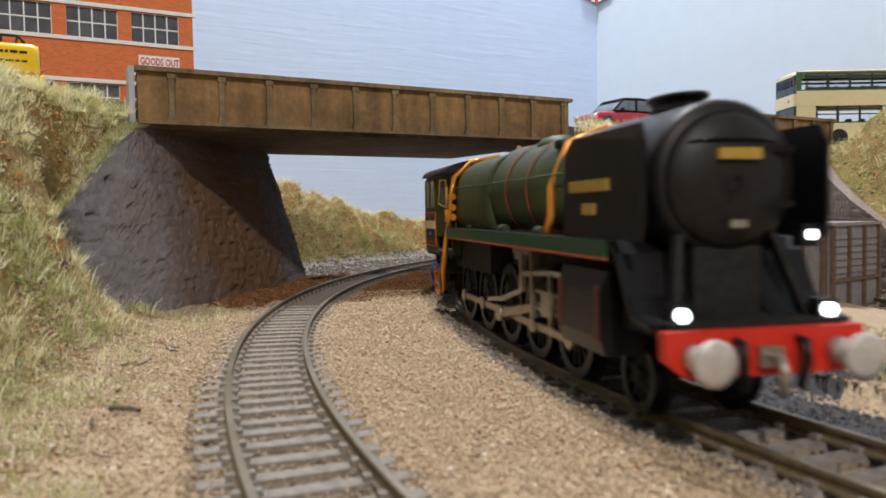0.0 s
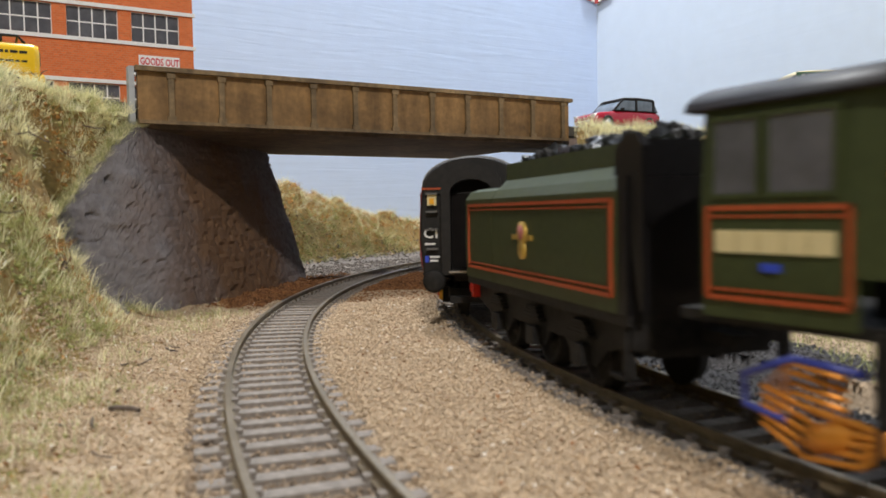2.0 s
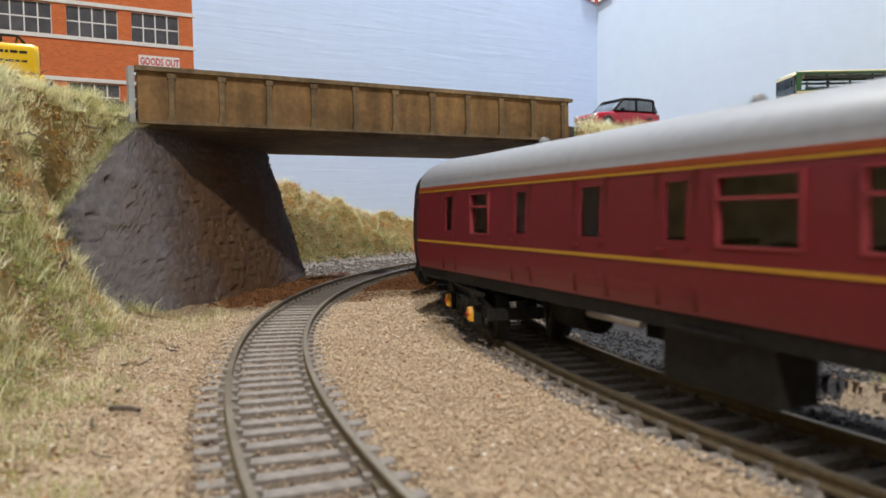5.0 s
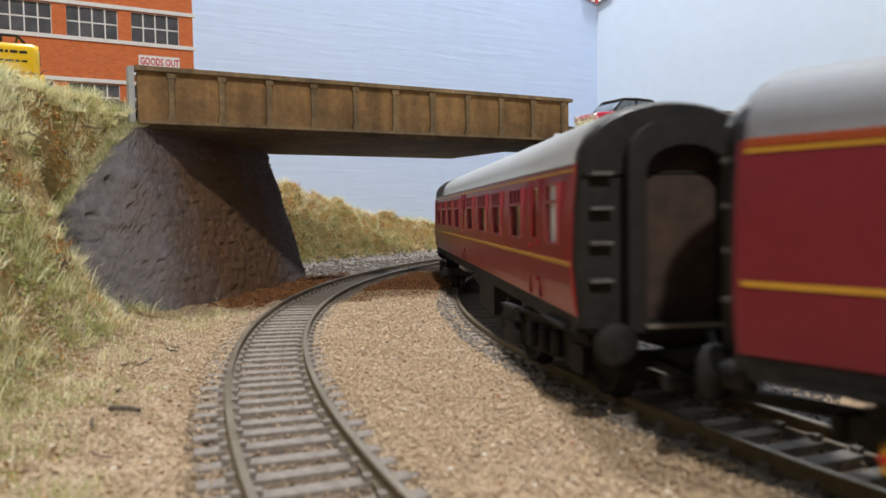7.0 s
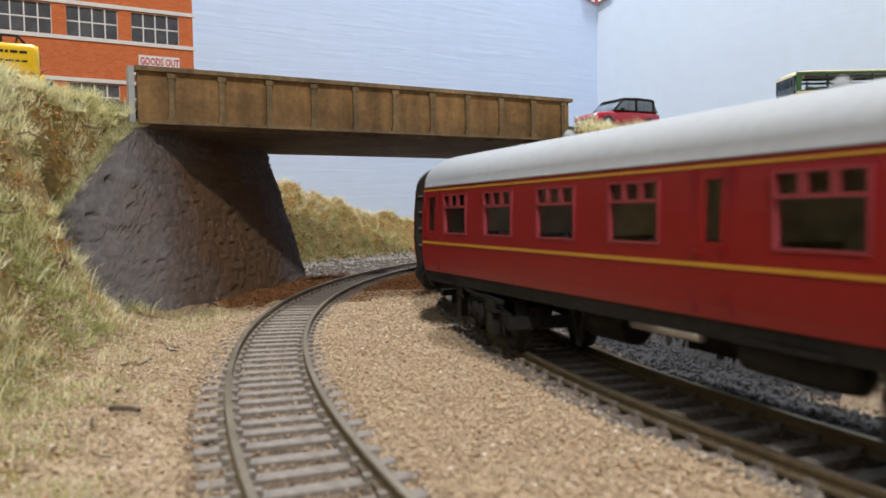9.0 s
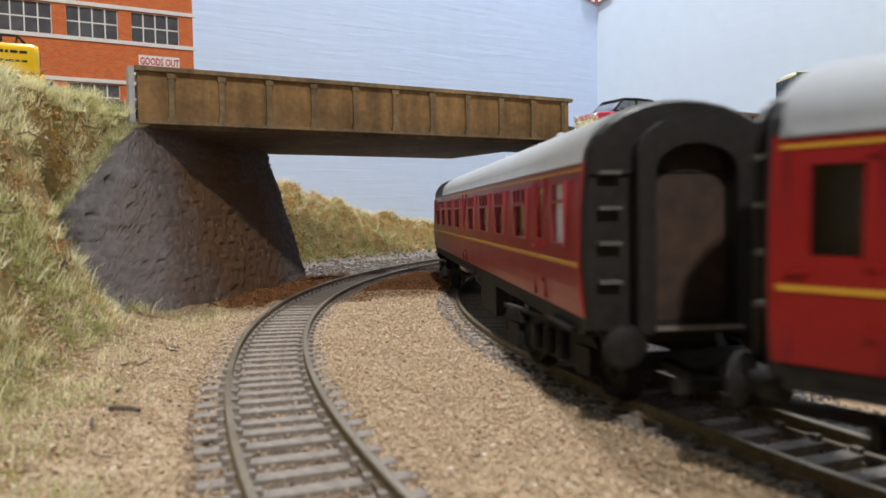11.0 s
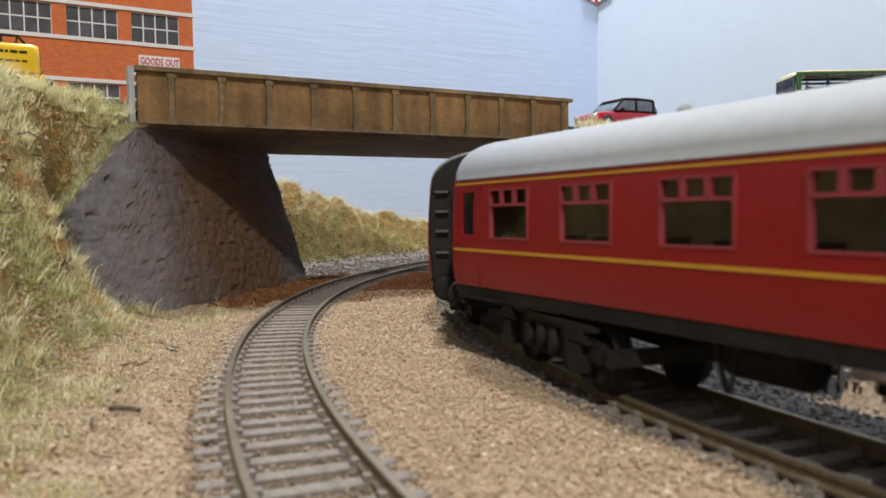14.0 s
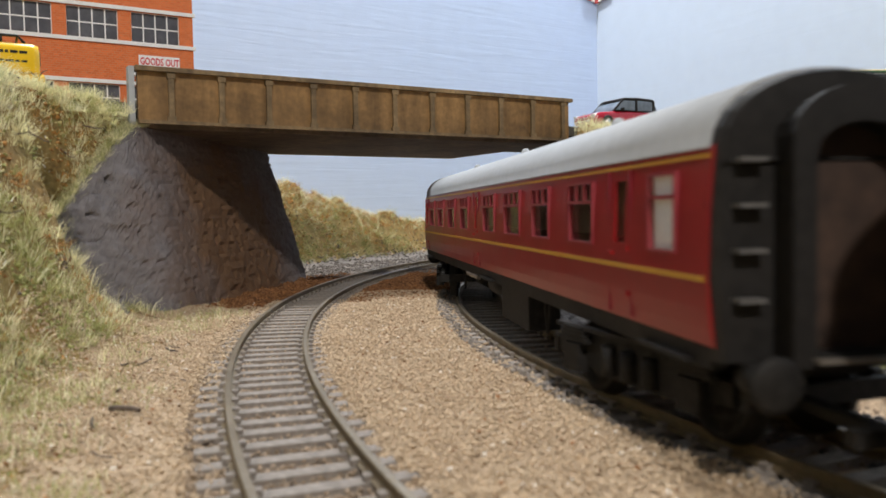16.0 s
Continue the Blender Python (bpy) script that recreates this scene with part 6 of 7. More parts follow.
def build_van():
    hx, hy = -BR_E[0], -BR_E[1]
    px, py = -0.1625 + hx * 0.031 + BR_N[0] * 0.012, 0.3240 + hy * 0.031 + BR_N[1] * 0.012
    v = thing("panel_van", "bright yellow panel van with black roof rack", "van", pose(px, py, PLATEAU + 0.0014, 0, 0, math.degrees(math.atan2(hy, hx))))
    bm = bmesh.new()
    rbox(bm, [(-0.0292, 0.0100, 0.0125, 0.0235, 0.0025), (-0.0288, 0.0112, 0.0118, 0.0256, 0.0035), (-0.0265, 0.0116, 0.0118, 0.0262, 0.0035), (0.0100, 0.0116, 0.0118, 0.0262, 0.0035), (0.0170, 0.0112, 0.0118, 0.0235, 0.0030), (0.0235, 0.0105, 0.0115, 0.0150, 0.0012)])
    part("upper_body", bm, "yellow", v)
    bm = bmesh.new()
    rbox(bm, [(-0.0310, 0.0112, 0.0040, 0.0128, 0.0012), (-0.0302, 0.0122, 0.0030, 0.0138, 0.0020), (0.0240, 0.0122, 0.0030, 0.0138, 0.0020), (0.0300, 0.0112, 0.0035, 0.0115, 0.0020)])
    part("lower_body", bm, "yellow", v, "yellow lower body with bumper")
    bm = bmesh.new()
    for sg in (-1, 1):
        tube(bm, [(-0.0240, sg * 0.0085, 0.0262), (-0.0215, sg * 0.0088, 0.0290), (0.0060, sg * 0.0088, 0.0290), (0.0080, sg * 0.0085, 0.0262)], 0.0006, 8)
        for x in (-0.0155, -0.0085, -0.0015):
            cyl(bm, (x, sg * 0.0086, 0.0258), (x, sg * 0.0088, 0.0290), 0.0005, n=8)
    for x in (-0.0215, -0.0155, -0.0085, -0.0015, 0.0060):
        cyl(bm, (x, -0.0088, 0.0290), (x, 0.0088, 0.0290), 0.0005, n=8)
    part("roof_rack", bm, "black", v, "black tubular roof rack")
    rng = random.Random(4)
    for sg in (-1, 1):
        for z, h in ((0.0215, 0.0011), (0.0180, 0.0008)):
            bm = bmesh.new()
            x = -0.0245
            while x < 0.004:
                w = rng.uniform(0.0010, 0.0030)
                ybox(bm, x, x + w, sg * 0.0112, sg * 0.01175, z, z + h)
                x += w + 0.0006
            part("writing_bars", bm, "black", v, "small unreadable black lettering")
        for x in (-0.0190, 0.0190):
            road_wheel(v, x, sg * 0.0092, 0.0045, 0.0045, 0.0032, sg)
        boxpart("side_groove", (-0.0290, 0.0200, min(sg * 0.0118, sg * 0.0123), max(sg * 0.0118, sg * 0.0123), 0.0134, 0.0139), "lining", v)
    boxpart("rear_window", (-0.0296, -0.0288, -0.0080, 0.0080, 0.0175, 0.0230), "dark_glass", v, "", 0.0003)
    boxpart("windscreen", (0.0170, 0.0212, -0.0095, 0.0095, 0.0165, 0.0225), "car_glass", v)


build_van()


def build_bus():
    """Local x forward, y to its left; the origin is on the road at the middle of its front."""
    b = thing("double_decker_bus", "cream and green double-decker bus with dark windows", "bus", pose(0.2610, 0.5965, PLATEAU - 0.0004, 0, 0, 180))
    w, ln = 0.0163, 0.145
    f0 = 0.0022
    for sg in (-1, 1):
        y0, y1 = sorted((sg * (w - 0.0008), sg * w))
        boxpart("skirt", (-ln, -f0, y0, y1, 0.0035, 0.0172), "bus_cream", b, "cream lower panel")
        boxpart("green_band", (-0.030, -f0, y0 - 0.0002, y1 + 0.0002, 0.0176, 0.0205), "bus_green", b)
        boxpart("middle_band", (-ln, -f0, y0, y1, 0.0300, 0.0412), "bus_cream", b, "cream band between the decks")
        boxpart("front_panel", (-0.0165, -f0, y0, y1, 0.0206, 0.0299), "bus_cream", b)
        boxpart("upper_rail", (-ln, -f0, y0 + 0.0002, y1 - 0.0001, 0.0412, 0.0420), "bus_green", b)
        boxpart("cant_rail", (-ln, -f0, y0, y1, 0.0538, 0.0552), "bus_green", b)
        boxpart("corner_panel", (-0.0058, -f0, y0 - 0.0001, y1 + 0.0001, 0.0421, 0.0537), "bus_green", b, "green corner pillar")
        for k in range(8):
            x = -0.0075 - 0.0168 * (k + 1)
            boxpart("upper_pillar", (x - 0.0012, x, y0 + 0.0001, y1 - 0.0002, 0.0421, 0.0537), "bus_glass", b)
            boxpart("lower_pillar", (x - 0.0090, x - 0.0076, y0 + 0.0001, y1 - 0.0002, 0.0173, 0.0299), "bus_glass", b)
            pn = boxpart("pane", (x + 0.0001, x + 0.0155, y0 + 0.0002, y0 + 0.0004, 0.0421, 0.0537), "glass", b)
            pn.visible_shadow = False
            bm = bmesh.new()
            for z in (0.0421, 0.0505, 0.0533):
                box(bm, x, x + 0.0156, y0 + 0.0001, y1 - 0.0003, z, z + (0.0016 if z > 0.043 else 0.0016) if z < 0.053 else 0.0538)
            part("window_rail", bm, "bus_glass", b)
            bm = bmesh.new()
            for z in (0.0173, 0.0270):
                box(bm, x - 0.0076, x + 0.0078, y0 + 0.0001, y1 - 0.0003, z, z + 0.0009)
            part("window_rail", bm, "bus_glass", b)
        for x in (-0.034, -0.110):
            bm = bmesh.new()
            lathe(bm, (x, sg * (w - 0.004), 0.0065), (x, sg, 0.0065), [(0, 0.0064), (0.0042, 0.0064), (0.0042, 0)], 20)
            part("wheel", bm, "black", b)
    bm = bmesh.new()
    ring = [(-w, 0.0550)] + [(-w * math.cos(math.pi * k / 12) * (1 if 0 < k < 12 else 1), 0.0553 + 0.0016 * math.sin(math.pi * k / 12) ** 0.5) for k in range(13)] + [(w, 0.0550)]
    loft(bm, [[(-ln, y, z) for y, z in ring], [(-0.012, y, z) for y, z in ring], [(-0.004, y * 0.98, z - 0.0006) for y, z in ring], [(0.0, y * 0.93, z - 0.0030) for y, z in ring]], True, True, True)
    part("roof", bm, "bus_cream", b, "cream roof")
    for z0, z1, mt, nm in ((0.0035, 0.0165, "bus_green", "front_skirt"), (0.0300, 0.0390, "bus_cream", "front_band"), (0.0165, 0.0180, "bus_cream", "front_band")):
        boxpart(nm, (-f0, 0.0, -w + 0.0004, w - 0.0004, z0, z1), mt, b, "", 0.0008)
    for z0, z1 in ((0.0182, 0.0298), (0.0392, 0.0528)):
        ws = boxpart("windscreen", (-f0 + 0.0004, -0.0006, -w + 0.0006, w - 0.0006, z0, z1), "bus_glass", b, "dark wrap windscreen", 0.0006)
    boxpart("front_shine", (-0.0006, -0.0002, -w + 0.0040, w - 0.0040, 0.0450, 0.0500), "glass", b)
    boxpart("rear_panel", (-ln - 0.001, -ln, -w, w, 0.0035, 0.0552), "bus_cream", b)
    boxpart("upper_floor", (-ln, -f0, -w + 0.001, w - 0.001, 0.0330, 0.0345), "bus_cream", b)
    boxpart("lower_floor", (-ln, -f0, -w + 0.001, w - 0.001, 0.0060, 0.0075), "seat", b)
    bm = bmesh.new()
    for k in range(13):
        x = -0.014 - 0.0100 * k
        for y in (-0.0130, 0.0040):
            rbox_ = [(x - 0.0012, 0.0042, 0.0345, 0.0448, 0.0015), (x, 0.0042, 0.0345, 0.0452, 0.0015)]
            n0 = len(bm.verts)
            rbox(bm, rbox_)
            bm.verts.ensure_lookup_table()
            for vv in bm.verts[n0:]:
                vv.co.y += y + 0.0045
            if k > 1:
                n0 = len(bm.verts)
                rbox(bm, [(x - 0.0012, 0.0042, 0.0075, 0.0205, 0.0015), (x, 0.0042, 0.0075, 0.0208, 0.0015)])
                bm.verts.ensure_lookup_table()
                for vv in bm.verts[n0:]:
                    vv.co.y += y + 0.0045
    part("seat_rows", bm, "seat", b, "dark blue seats", kind="stuff")
    boxpart("marker", (-0.0004, 0.0003, 0.0070, 0.0090, 0.0335, 0.0352), "orange", b)


build_bus()


# ---- wagons in the sidings ----
def build_crate_wagon():
    ang = math.degrees(math.atan2(0.0213, 0.0275))
    wg = thing("goods_container", "grey ribbed goods container standing beside the sidings", "container", pose(0.1335, 0.2665, -0.0030, 0, 0, ang))
    ln, dp, ht = 0.036, 0.022, 0.0300
    boxpart("body", (0.0005, ln - 0.0005, 0.0005, dp, 0.0005, ht), "wagon_grey", wg, "grey body panels", 0.0003)
    for k in range(4):
        x = k * (ln - 0.0014) / 3
        boxpart("rib", (x, x + 0.0014, -0.0006, 0.0006, 0.0, ht), "wagon_rust", wg, "brown rib", 0.0002)
    for z in (0.0002, 0.0105):
        boxpart("rail", (0.0, ln, -0.0004, 0.0006, z, z + 0.0012), "wagon_rust", wg, "", 0.0002)
    for k in range(3):
        bm = bmesh.new()
        for j in range(6):
            box(bm, 0.0026 + k * 0.0115, 0.0104 + k * 0.0115, -0.0001, 0.0006, 0.0135 + j * 0.0024, 0.0150 + j * 0.0024)
        part("louvre", bm, "wagon_grey", wg)
    boxpart("lid", (-0.0006, ln + 0.0006, -0.0006, dp + 0.0006, ht + 0.0001, ht + 0.0012), "wagon_grey", wg, "pale grey lid", 0.0004)
    for k in range(3):
        boxpart("end_rib", (-0.0007, 0.0006, 0.002 + k * 0.008, 0.0034 + k * 0.008, 0.0, ht), "wagon_rust", wg)


build_crate_wagon()


def build_flat_wagon():
    a = math.pi - math.asin((0.352 - CY) / 0.3745)
    wg = thing("flat_wagon", "rusty brown flat wagon standing on the siding", "wagon", pose(CX + 0.3735 * math.cos(a), CY + 0.3735 * math.sin(a), 0, 0, 0, math.degrees(a) + 90))
    boxpart("body", (-0.030, 0.030, -0.0125, 0.0125, 0.0160, 0.0185), "wagon_rust", wg, "", 0.0004)
    for sg in (-1, 1):
        boxpart("side_board", (-0.030, 0.030, min(sg * 0.0118, sg * 0.0126), max(sg * 0.0118, sg * 0.0126), 0.0186, 0.0282), "wagon_rust", wg, "rusty side board", 0.0002)
        boxpart("end_board", (min(sg * 0.0292, sg * 0.030), max(sg * 0.0292, sg * 0.030), -0.0117, 0.0117, 0.0186, 0.0282), "wagon_rust", wg)
        boxpart("solebar", (-0.029, 0.029, min(sg * 0.0095, sg * 0.0108), max(sg * 0.0095, sg * 0.0108), 0.0125, 0.0159), "underframe", wg)
        for x in (-0.017, 0.017):
            bm = bmesh.new()
            lathe(bm, (x, sg * 0.0071, 0.0062), (x, sg, 0.0062), [(0, 0.0070), (0.0008, 0.0070), (0.0010, 0.0062), (0.003, 0.0061), (0.003, 0)], 20)
            part("wheel", bm, "underframe", wg)
        for y in (-0.0090, 0.0090):
            buffer(wg, sg * 0.030, y, 0.0140, sg, "underframe", 0.005, 0.0024)


build_flat_wagon()

# striped cloth that hangs over the corner of the boards
cloth = None
for k in range(12):
    d = (k - 6.5) * 0.0050
    way = 31.0 if d < 0 else -59.0
    inward = (0.515 * 0.004, -0.857 * 0.004) if d < 0 else (-0.857 * 0.004, -0.515 * 0.004)
    cl = boxpart("striped_cloth" if k == 0 else "stripe", (0, 0.0049, -0.0008, 0.0008, 0.2872 + 0.0011 * abs(k - 6), 0.312), "stripe_red" if k % 2 else "white", None)
    e = (W_E[0] * d, W_E[1] * d) if d < 0 else (W_E[1] * d, -W_E[0] * d)
    cl.matrix_basis = pose(CORNER[0] + e[0] + inward[0], CORNER[1] + e[1] + inward[1], 0, 0, 0, way)
    if k == 0:
        cloth = tagged(cl, "red and white striped cloth over the backscene corner", "cloth")
        home = cl.matrix_basis.inverted()
    else:
        cl.parent = cloth
        cl.matrix_basis = home @ cl.matrix_basis


# ---- loose cover: chippings, grass fibre, scrub ----
GEN = np.random.default_rng(11)


def scatter_rocks(name, pts, sizes, material, label, flat=0.75):
    n = len(pts)
    base = np.array([(1, 0, 0), (-1, 0, 0), (0, 1, 0), (0, -1, 0), (0, 0, 1), (0, 0, -1)], float)
    tri = np.array([(0, 2, 4), (2, 1, 4), (1, 3, 4), (3, 0, 4), (2, 0, 5), (1, 2, 5), (3, 1, 5), (0, 3, 5)])
    q = GEN.normal(size=(n, 4))
    q /= np.linalg.norm(q, axis=1)[:, None]
    w, x, y, z = q.T
    rot = np.stack([1 - 2 * (y * y + z * z), 2 * (x * y - z * w), 2 * (x * z + y * w), 2 * (x * y + z * w), 1 - 2 * (x * x + z * z), 2 * (y * z - x * w), 2 * (x * z - y * w), 2 * (y * z + x * w), 1 - 2 * (x * x + y * y)], -1).reshape(n, 3, 3)
    v = base[None] * GEN.uniform(0.6, 1.15, (n, 6, 1)) * sizes[:, None, None]
    v = np.einsum("nij,nkj->nki", rot, v)
    v[:, :, 2] *= flat
    v += pts[:, None, :]
    f = tri[None] + (np.arange(n) * 6)[:, None, None]
    return stuff_mesh(name, v.reshape(-1, 3), f.reshape(-1, 3), material, label)


def polar_points(n, r0, r1, y0, y1):
    r = np.sqrt(GEN.uniform(r0 ** 2, r1 ** 2, n))
    y = GEN.uniform(y0, y1, n)
    s = np.clip((y - CY) / r, -0.999, 0.999)
    x = CX - r * np.sqrt(1 - s * s)
    return np.stack([x, y, ground_height(x, y)], -1), r


def off_track(p, r, gap=0.0095):
    keep = np.ones(len(p), bool)
    for rr in (R_OUT, R_IN):
        for sg in (-1, 1):
            keep &= np.abs(r - rr - sg * GAUGE / 2) > 0.0016
    return keep


def fibres(name, pts, length, lean, width, material, label):
    """Thin bent fibres standing on the points."""
    n = len(pts)
    a = GEN.uniform(0, 2 * math.pi, n)
    b = GEN.uniform(0, 2 * math.pi, n)
    ln = GEN.uniform(0.55, 1.25, n) * length
    tilt = np.abs(GEN.normal(0, lean, n))
    d = np.stack([np.cos(a) * np.sin(tilt), np.sin(a) * np.sin(tilt), np.cos(tilt)], -1)
    side = np.stack([np.cos(b), np.sin(b), np.zeros(n)], -1) * (width * GEN.uniform(0.6, 1.3, n))[:, None]
    mid = pts + d * (ln * 0.55)[:, None]
    d2 = d.copy()
    d2[:, :2] *= 1.7
    tip = mid + d2 / np.linalg.norm(d2, axis=1)[:, None] * (ln * 0.5)[:, None]
    v = np.stack([pts - side, pts + side, mid + side * 0.8, mid - side * 0.8, tip], 1)
    o = (np.arange(n) * 5)[:, None]
    f1 = np.concatenate([np.array([[0, 1, 2]]) + o, np.array([[0, 2, 3]]) + o, np.array([[3, 2, 4]]) + o])
    return stuff_mesh(name, v.reshape(-1, 3), f1, material, label)


def patch(p, f, ph):
    """Smooth patches from 0 to 1 over the ground."""
    x, y = p[:, 0] + 0.4 * p[:, 2], p[:, 1] + 0.5 * p[:, 2]
    w = np.sin(x * f + 2.1 * np.sin(y * f * 0.63 + ph)) * np.cos(y * f * 1.17 + 1.6 * np.sin(x * f * 0.51 + 2 * ph)) + 0.55 * np.sin(x * f * 2.7 + y * f * 2.1 + ph) * np.cos(y * f * 3.1 - x * f * 1.3)
    return np.clip(0.5 + 0.42 * w, 0, 1)


def lay_chippings():
    # between and beside the running lines: the nearer, the denser
    parts = []
    for n, r0, r1, y0, y1, s0, s1 in ((26000, 0.5345, 0.588, 0.06, 0.20, 0.00022, 0.00058), (22000, 0.533, 0.590, 0.20, 0.36, 0.00028, 0.00065), (18000, 0.604, 0.655, 0.05, 0.22, 0.00022, 0.00058), (13000, 0.603, 0.652, 0.20, 0.315, 0.00028, 0.0006)):
        p, r = polar_points(n, r0, r1, y0, y1)
        k = off_track(p, r)
        p = p[k]
        p[:, 2] += GEN.uniform(-0.0001, 0.0006, len(p))
        parts.append((p, GEN.uniform(s0, s1, len(p))))
    scatter_rocks("sandy_chippings", np.concatenate([a for a, b in parts]), np.concatenate([b for a, b in parts]), "grain", "pale sandy chippings between the tracks")
    # heaped over the outer ends of the sleepers, and odd specks
    parts = []
    for rr, n in ((R_OUT, 26000), (R_IN, 9000)):
        p, r = polar_points(n, rr - 0.0175, rr + 0.0175, 0.07, 0.33)
        w = np.clip(0.25 + 1.5 * (p[:, 1] - 0.15) / 0.1, 0.12, 0.95) * np.clip(0.3 + patch(p, 160, 0.8), 0, 1)
        k = off_track(p, r) & (np.abs(r - rr) > 0.0105) & (GEN.uniform(0, 1, n) < w)
        p = p[k]
        p[:, 2] = -0.0030 + GEN.uniform(-0.0006, 0.0008, len(p))
        parts.append((p, GEN.uniform(0.0003, 0.0007, len(p))))
    scatter_rocks("shoulder_chippings", np.concatenate([a for a, b in parts]), np.concatenate([b for a, b in parts]), "grain", "sandy chippings heaped on the sleeper ends")
    for name, n, s0, s1, material, label in (("pale_specks", 1500, 0.00025, 0.0006, "grain_pale", "pale stone specks on the sand"), ("brown_specks", 1300, 0.0003, 0.0007, "grain_dark", "brown crumbs on the sand")):
        p, r = polar_points(n, 0.5345, 0.652, 0.06, 0.33)
        k = (np.abs(r - R_OUT) > 0.0175) & (np.abs(r - R_IN) > 0.012) & (GEN.uniform(0, 1, n) < 0.15 + patch(p, 70, 3.0) ** 2)
        p = p[k] + np.array([0, 0, 0.0004])
        scatter_rocks(name, p, GEN.uniform(s0, s1, len(p)), material, label)
    # in the sleeper bays
    parts = []
    for rr, n in ((R_OUT, 20000), (R_IN, 3000)):
        p, r = polar_points(n, rr - 0.016, rr + 0.016, 0.05, 0.32)
        k = off_track(p, r)
        p = p[k]
        p[:, 2] = -0.0036 + GEN.uniform(-0.0004, 0.0008, len(p)) + 0.4 * 0.0010 * np.clip((np.abs(r[k] - rr) - 0.0105) / 0.003, 0, 1)
        parts.append((p, GEN.uniform(0.0003, 0.0006, len(p))))
    scatter_rocks("bay_chippings", np.concatenate([a for a, b in parts]), np.concatenate([b for a, b in parts]), "grain_bay", "fine chippings in the sleeper bays")
    parts = []
    for n, r0, r1, y0, y1 in ((22000, 0.570, 0.668, 0.290, 0.50), (9000, 0.535, 0.582, 0.300, 0.50)):
        p, r = polar_points(n, r0, r1, y0, y1)
        k = brown_zone(p[:, 0] + GEN.normal(0, 0.002, n), p[:, 1] + GEN.normal(0, 0.003, n)) & off_track(p, r) & (p[:, 2] < 0.02)
        p = p[k]
        p[:, 2] += GEN.uniform(-0.0003, 0.0005, len(p))
        parts.append((p, GEN.uniform(0.0003, 0.0009, len(p))))
    scatter_rocks("brown_scatter", np.concatenate([a for a, b in parts]), np.concatenate([b for a, b in parts]), "grain_dark", "rust brown scatter under the bridge")
    parts = []
    for n, r0, r1, y0, y1 in ((1500, 0.5395, 0.5440, 0.07, 0.36), (5000, 0.606, 0.680, 0.46, 0.68), (3500, 0.545, 0.585, 0.46, 0.66)):
        p, r = polar_points(n, r0, r1, y0, y1)
        p = p[p[:, 2] < 0.004]
        p[:, 2] += GEN.uniform(0.0, 0.0007, len(p))
        parts.append((p, GEN.uniform(0.0005, 0.0011, len(p))))
    p, r = polar_points(11000, 0.468, 0.520, 0.05, 0.42)
    p = p[(p[:, 2] < 0.004) & ((r > 0.497) | (p[:, 1] > 0.15))]
    scatter_rocks("ash_chippings", p, GEN.uniform(0.0005, 0.0011, len(p)), "grain_ash_shade", "dark ash along the inner track, widened as painted train shade")
    p, r = polar_points(9000, 0.43, 0.497, 0.05, 0.40)
    p = p[(p[:, 2] < 0.004) & ((r < 0.470) | (p[:, 1] < 0.16))]
    scatter_rocks("brown_chippings", p, GEN.uniform(0.0004, 0.0009, len(p)), "grain_bay", "brown chippings between the tracks and the sidings")
    p, r = polar_points(7000, 0.44, 0.488, 0.05, 0.40)
    p = p[np.sin(p[:, 0] * 60 + 1) * np.sin(p[:, 1] * 45) > -0.2]
    fibres("low_grass", p, 0.0034, 1.0, 0.00009, "grass_green", "low green grass beside the sidings")
    scatter_rocks("grey_chippings", np.concatenate([a for a, b in parts]), np.concatenate([b for a, b in parts]), "grain_grey", "dark grey chippings along the inner track")


lay_chippings()


AREAS = ((0.60, 0.638, 0.712, 0.08, 0.33), (0.34, 0.655, 0.735, 0.468, 0.76), (0.06, 0.412, 0.484, 0.38, 0.50), (0.09, 0.29, 0.349, 0.30, 0.54), (0.03, 0.700, 0.76, 0.20, 0.40))


def bank_points(n, weight):
    """Points on the banks, kept with the chance that weight gives them."""
    out = []
    for share, r0, r1, y0, y1 in AREAS:
        p, r = polar_points(int(n * share * 2), r0, r1, y0, y1)
        k = (GEN.uniform(0, 1, len(p)) < weight(p)) & (p[:, 2] > -0.0005)
        dist, top, beside = behind_wall(p[:, 0], p[:, 1])
        k &= ~(beside & (dist < 0.0025) & (dist > -0.012)) & ~(beside & (dist <= 0.0025) & (p[:, 1] > 0.285) & (dist > -0.08))
        q = bridge_q(p[:, 0], p[:, 1])
        k &= ~((q > -0.004) & (q < 0.125) & (r < 0.60))
        k &= ~((q > 0.001) & (q < 0.125) & (p[:, 0] > -0.125) & (r > 0.60))
        k &= ~((r < 0.60) & (q > 0.1))
        out.append(p[k])
    return np.concatenate(out)


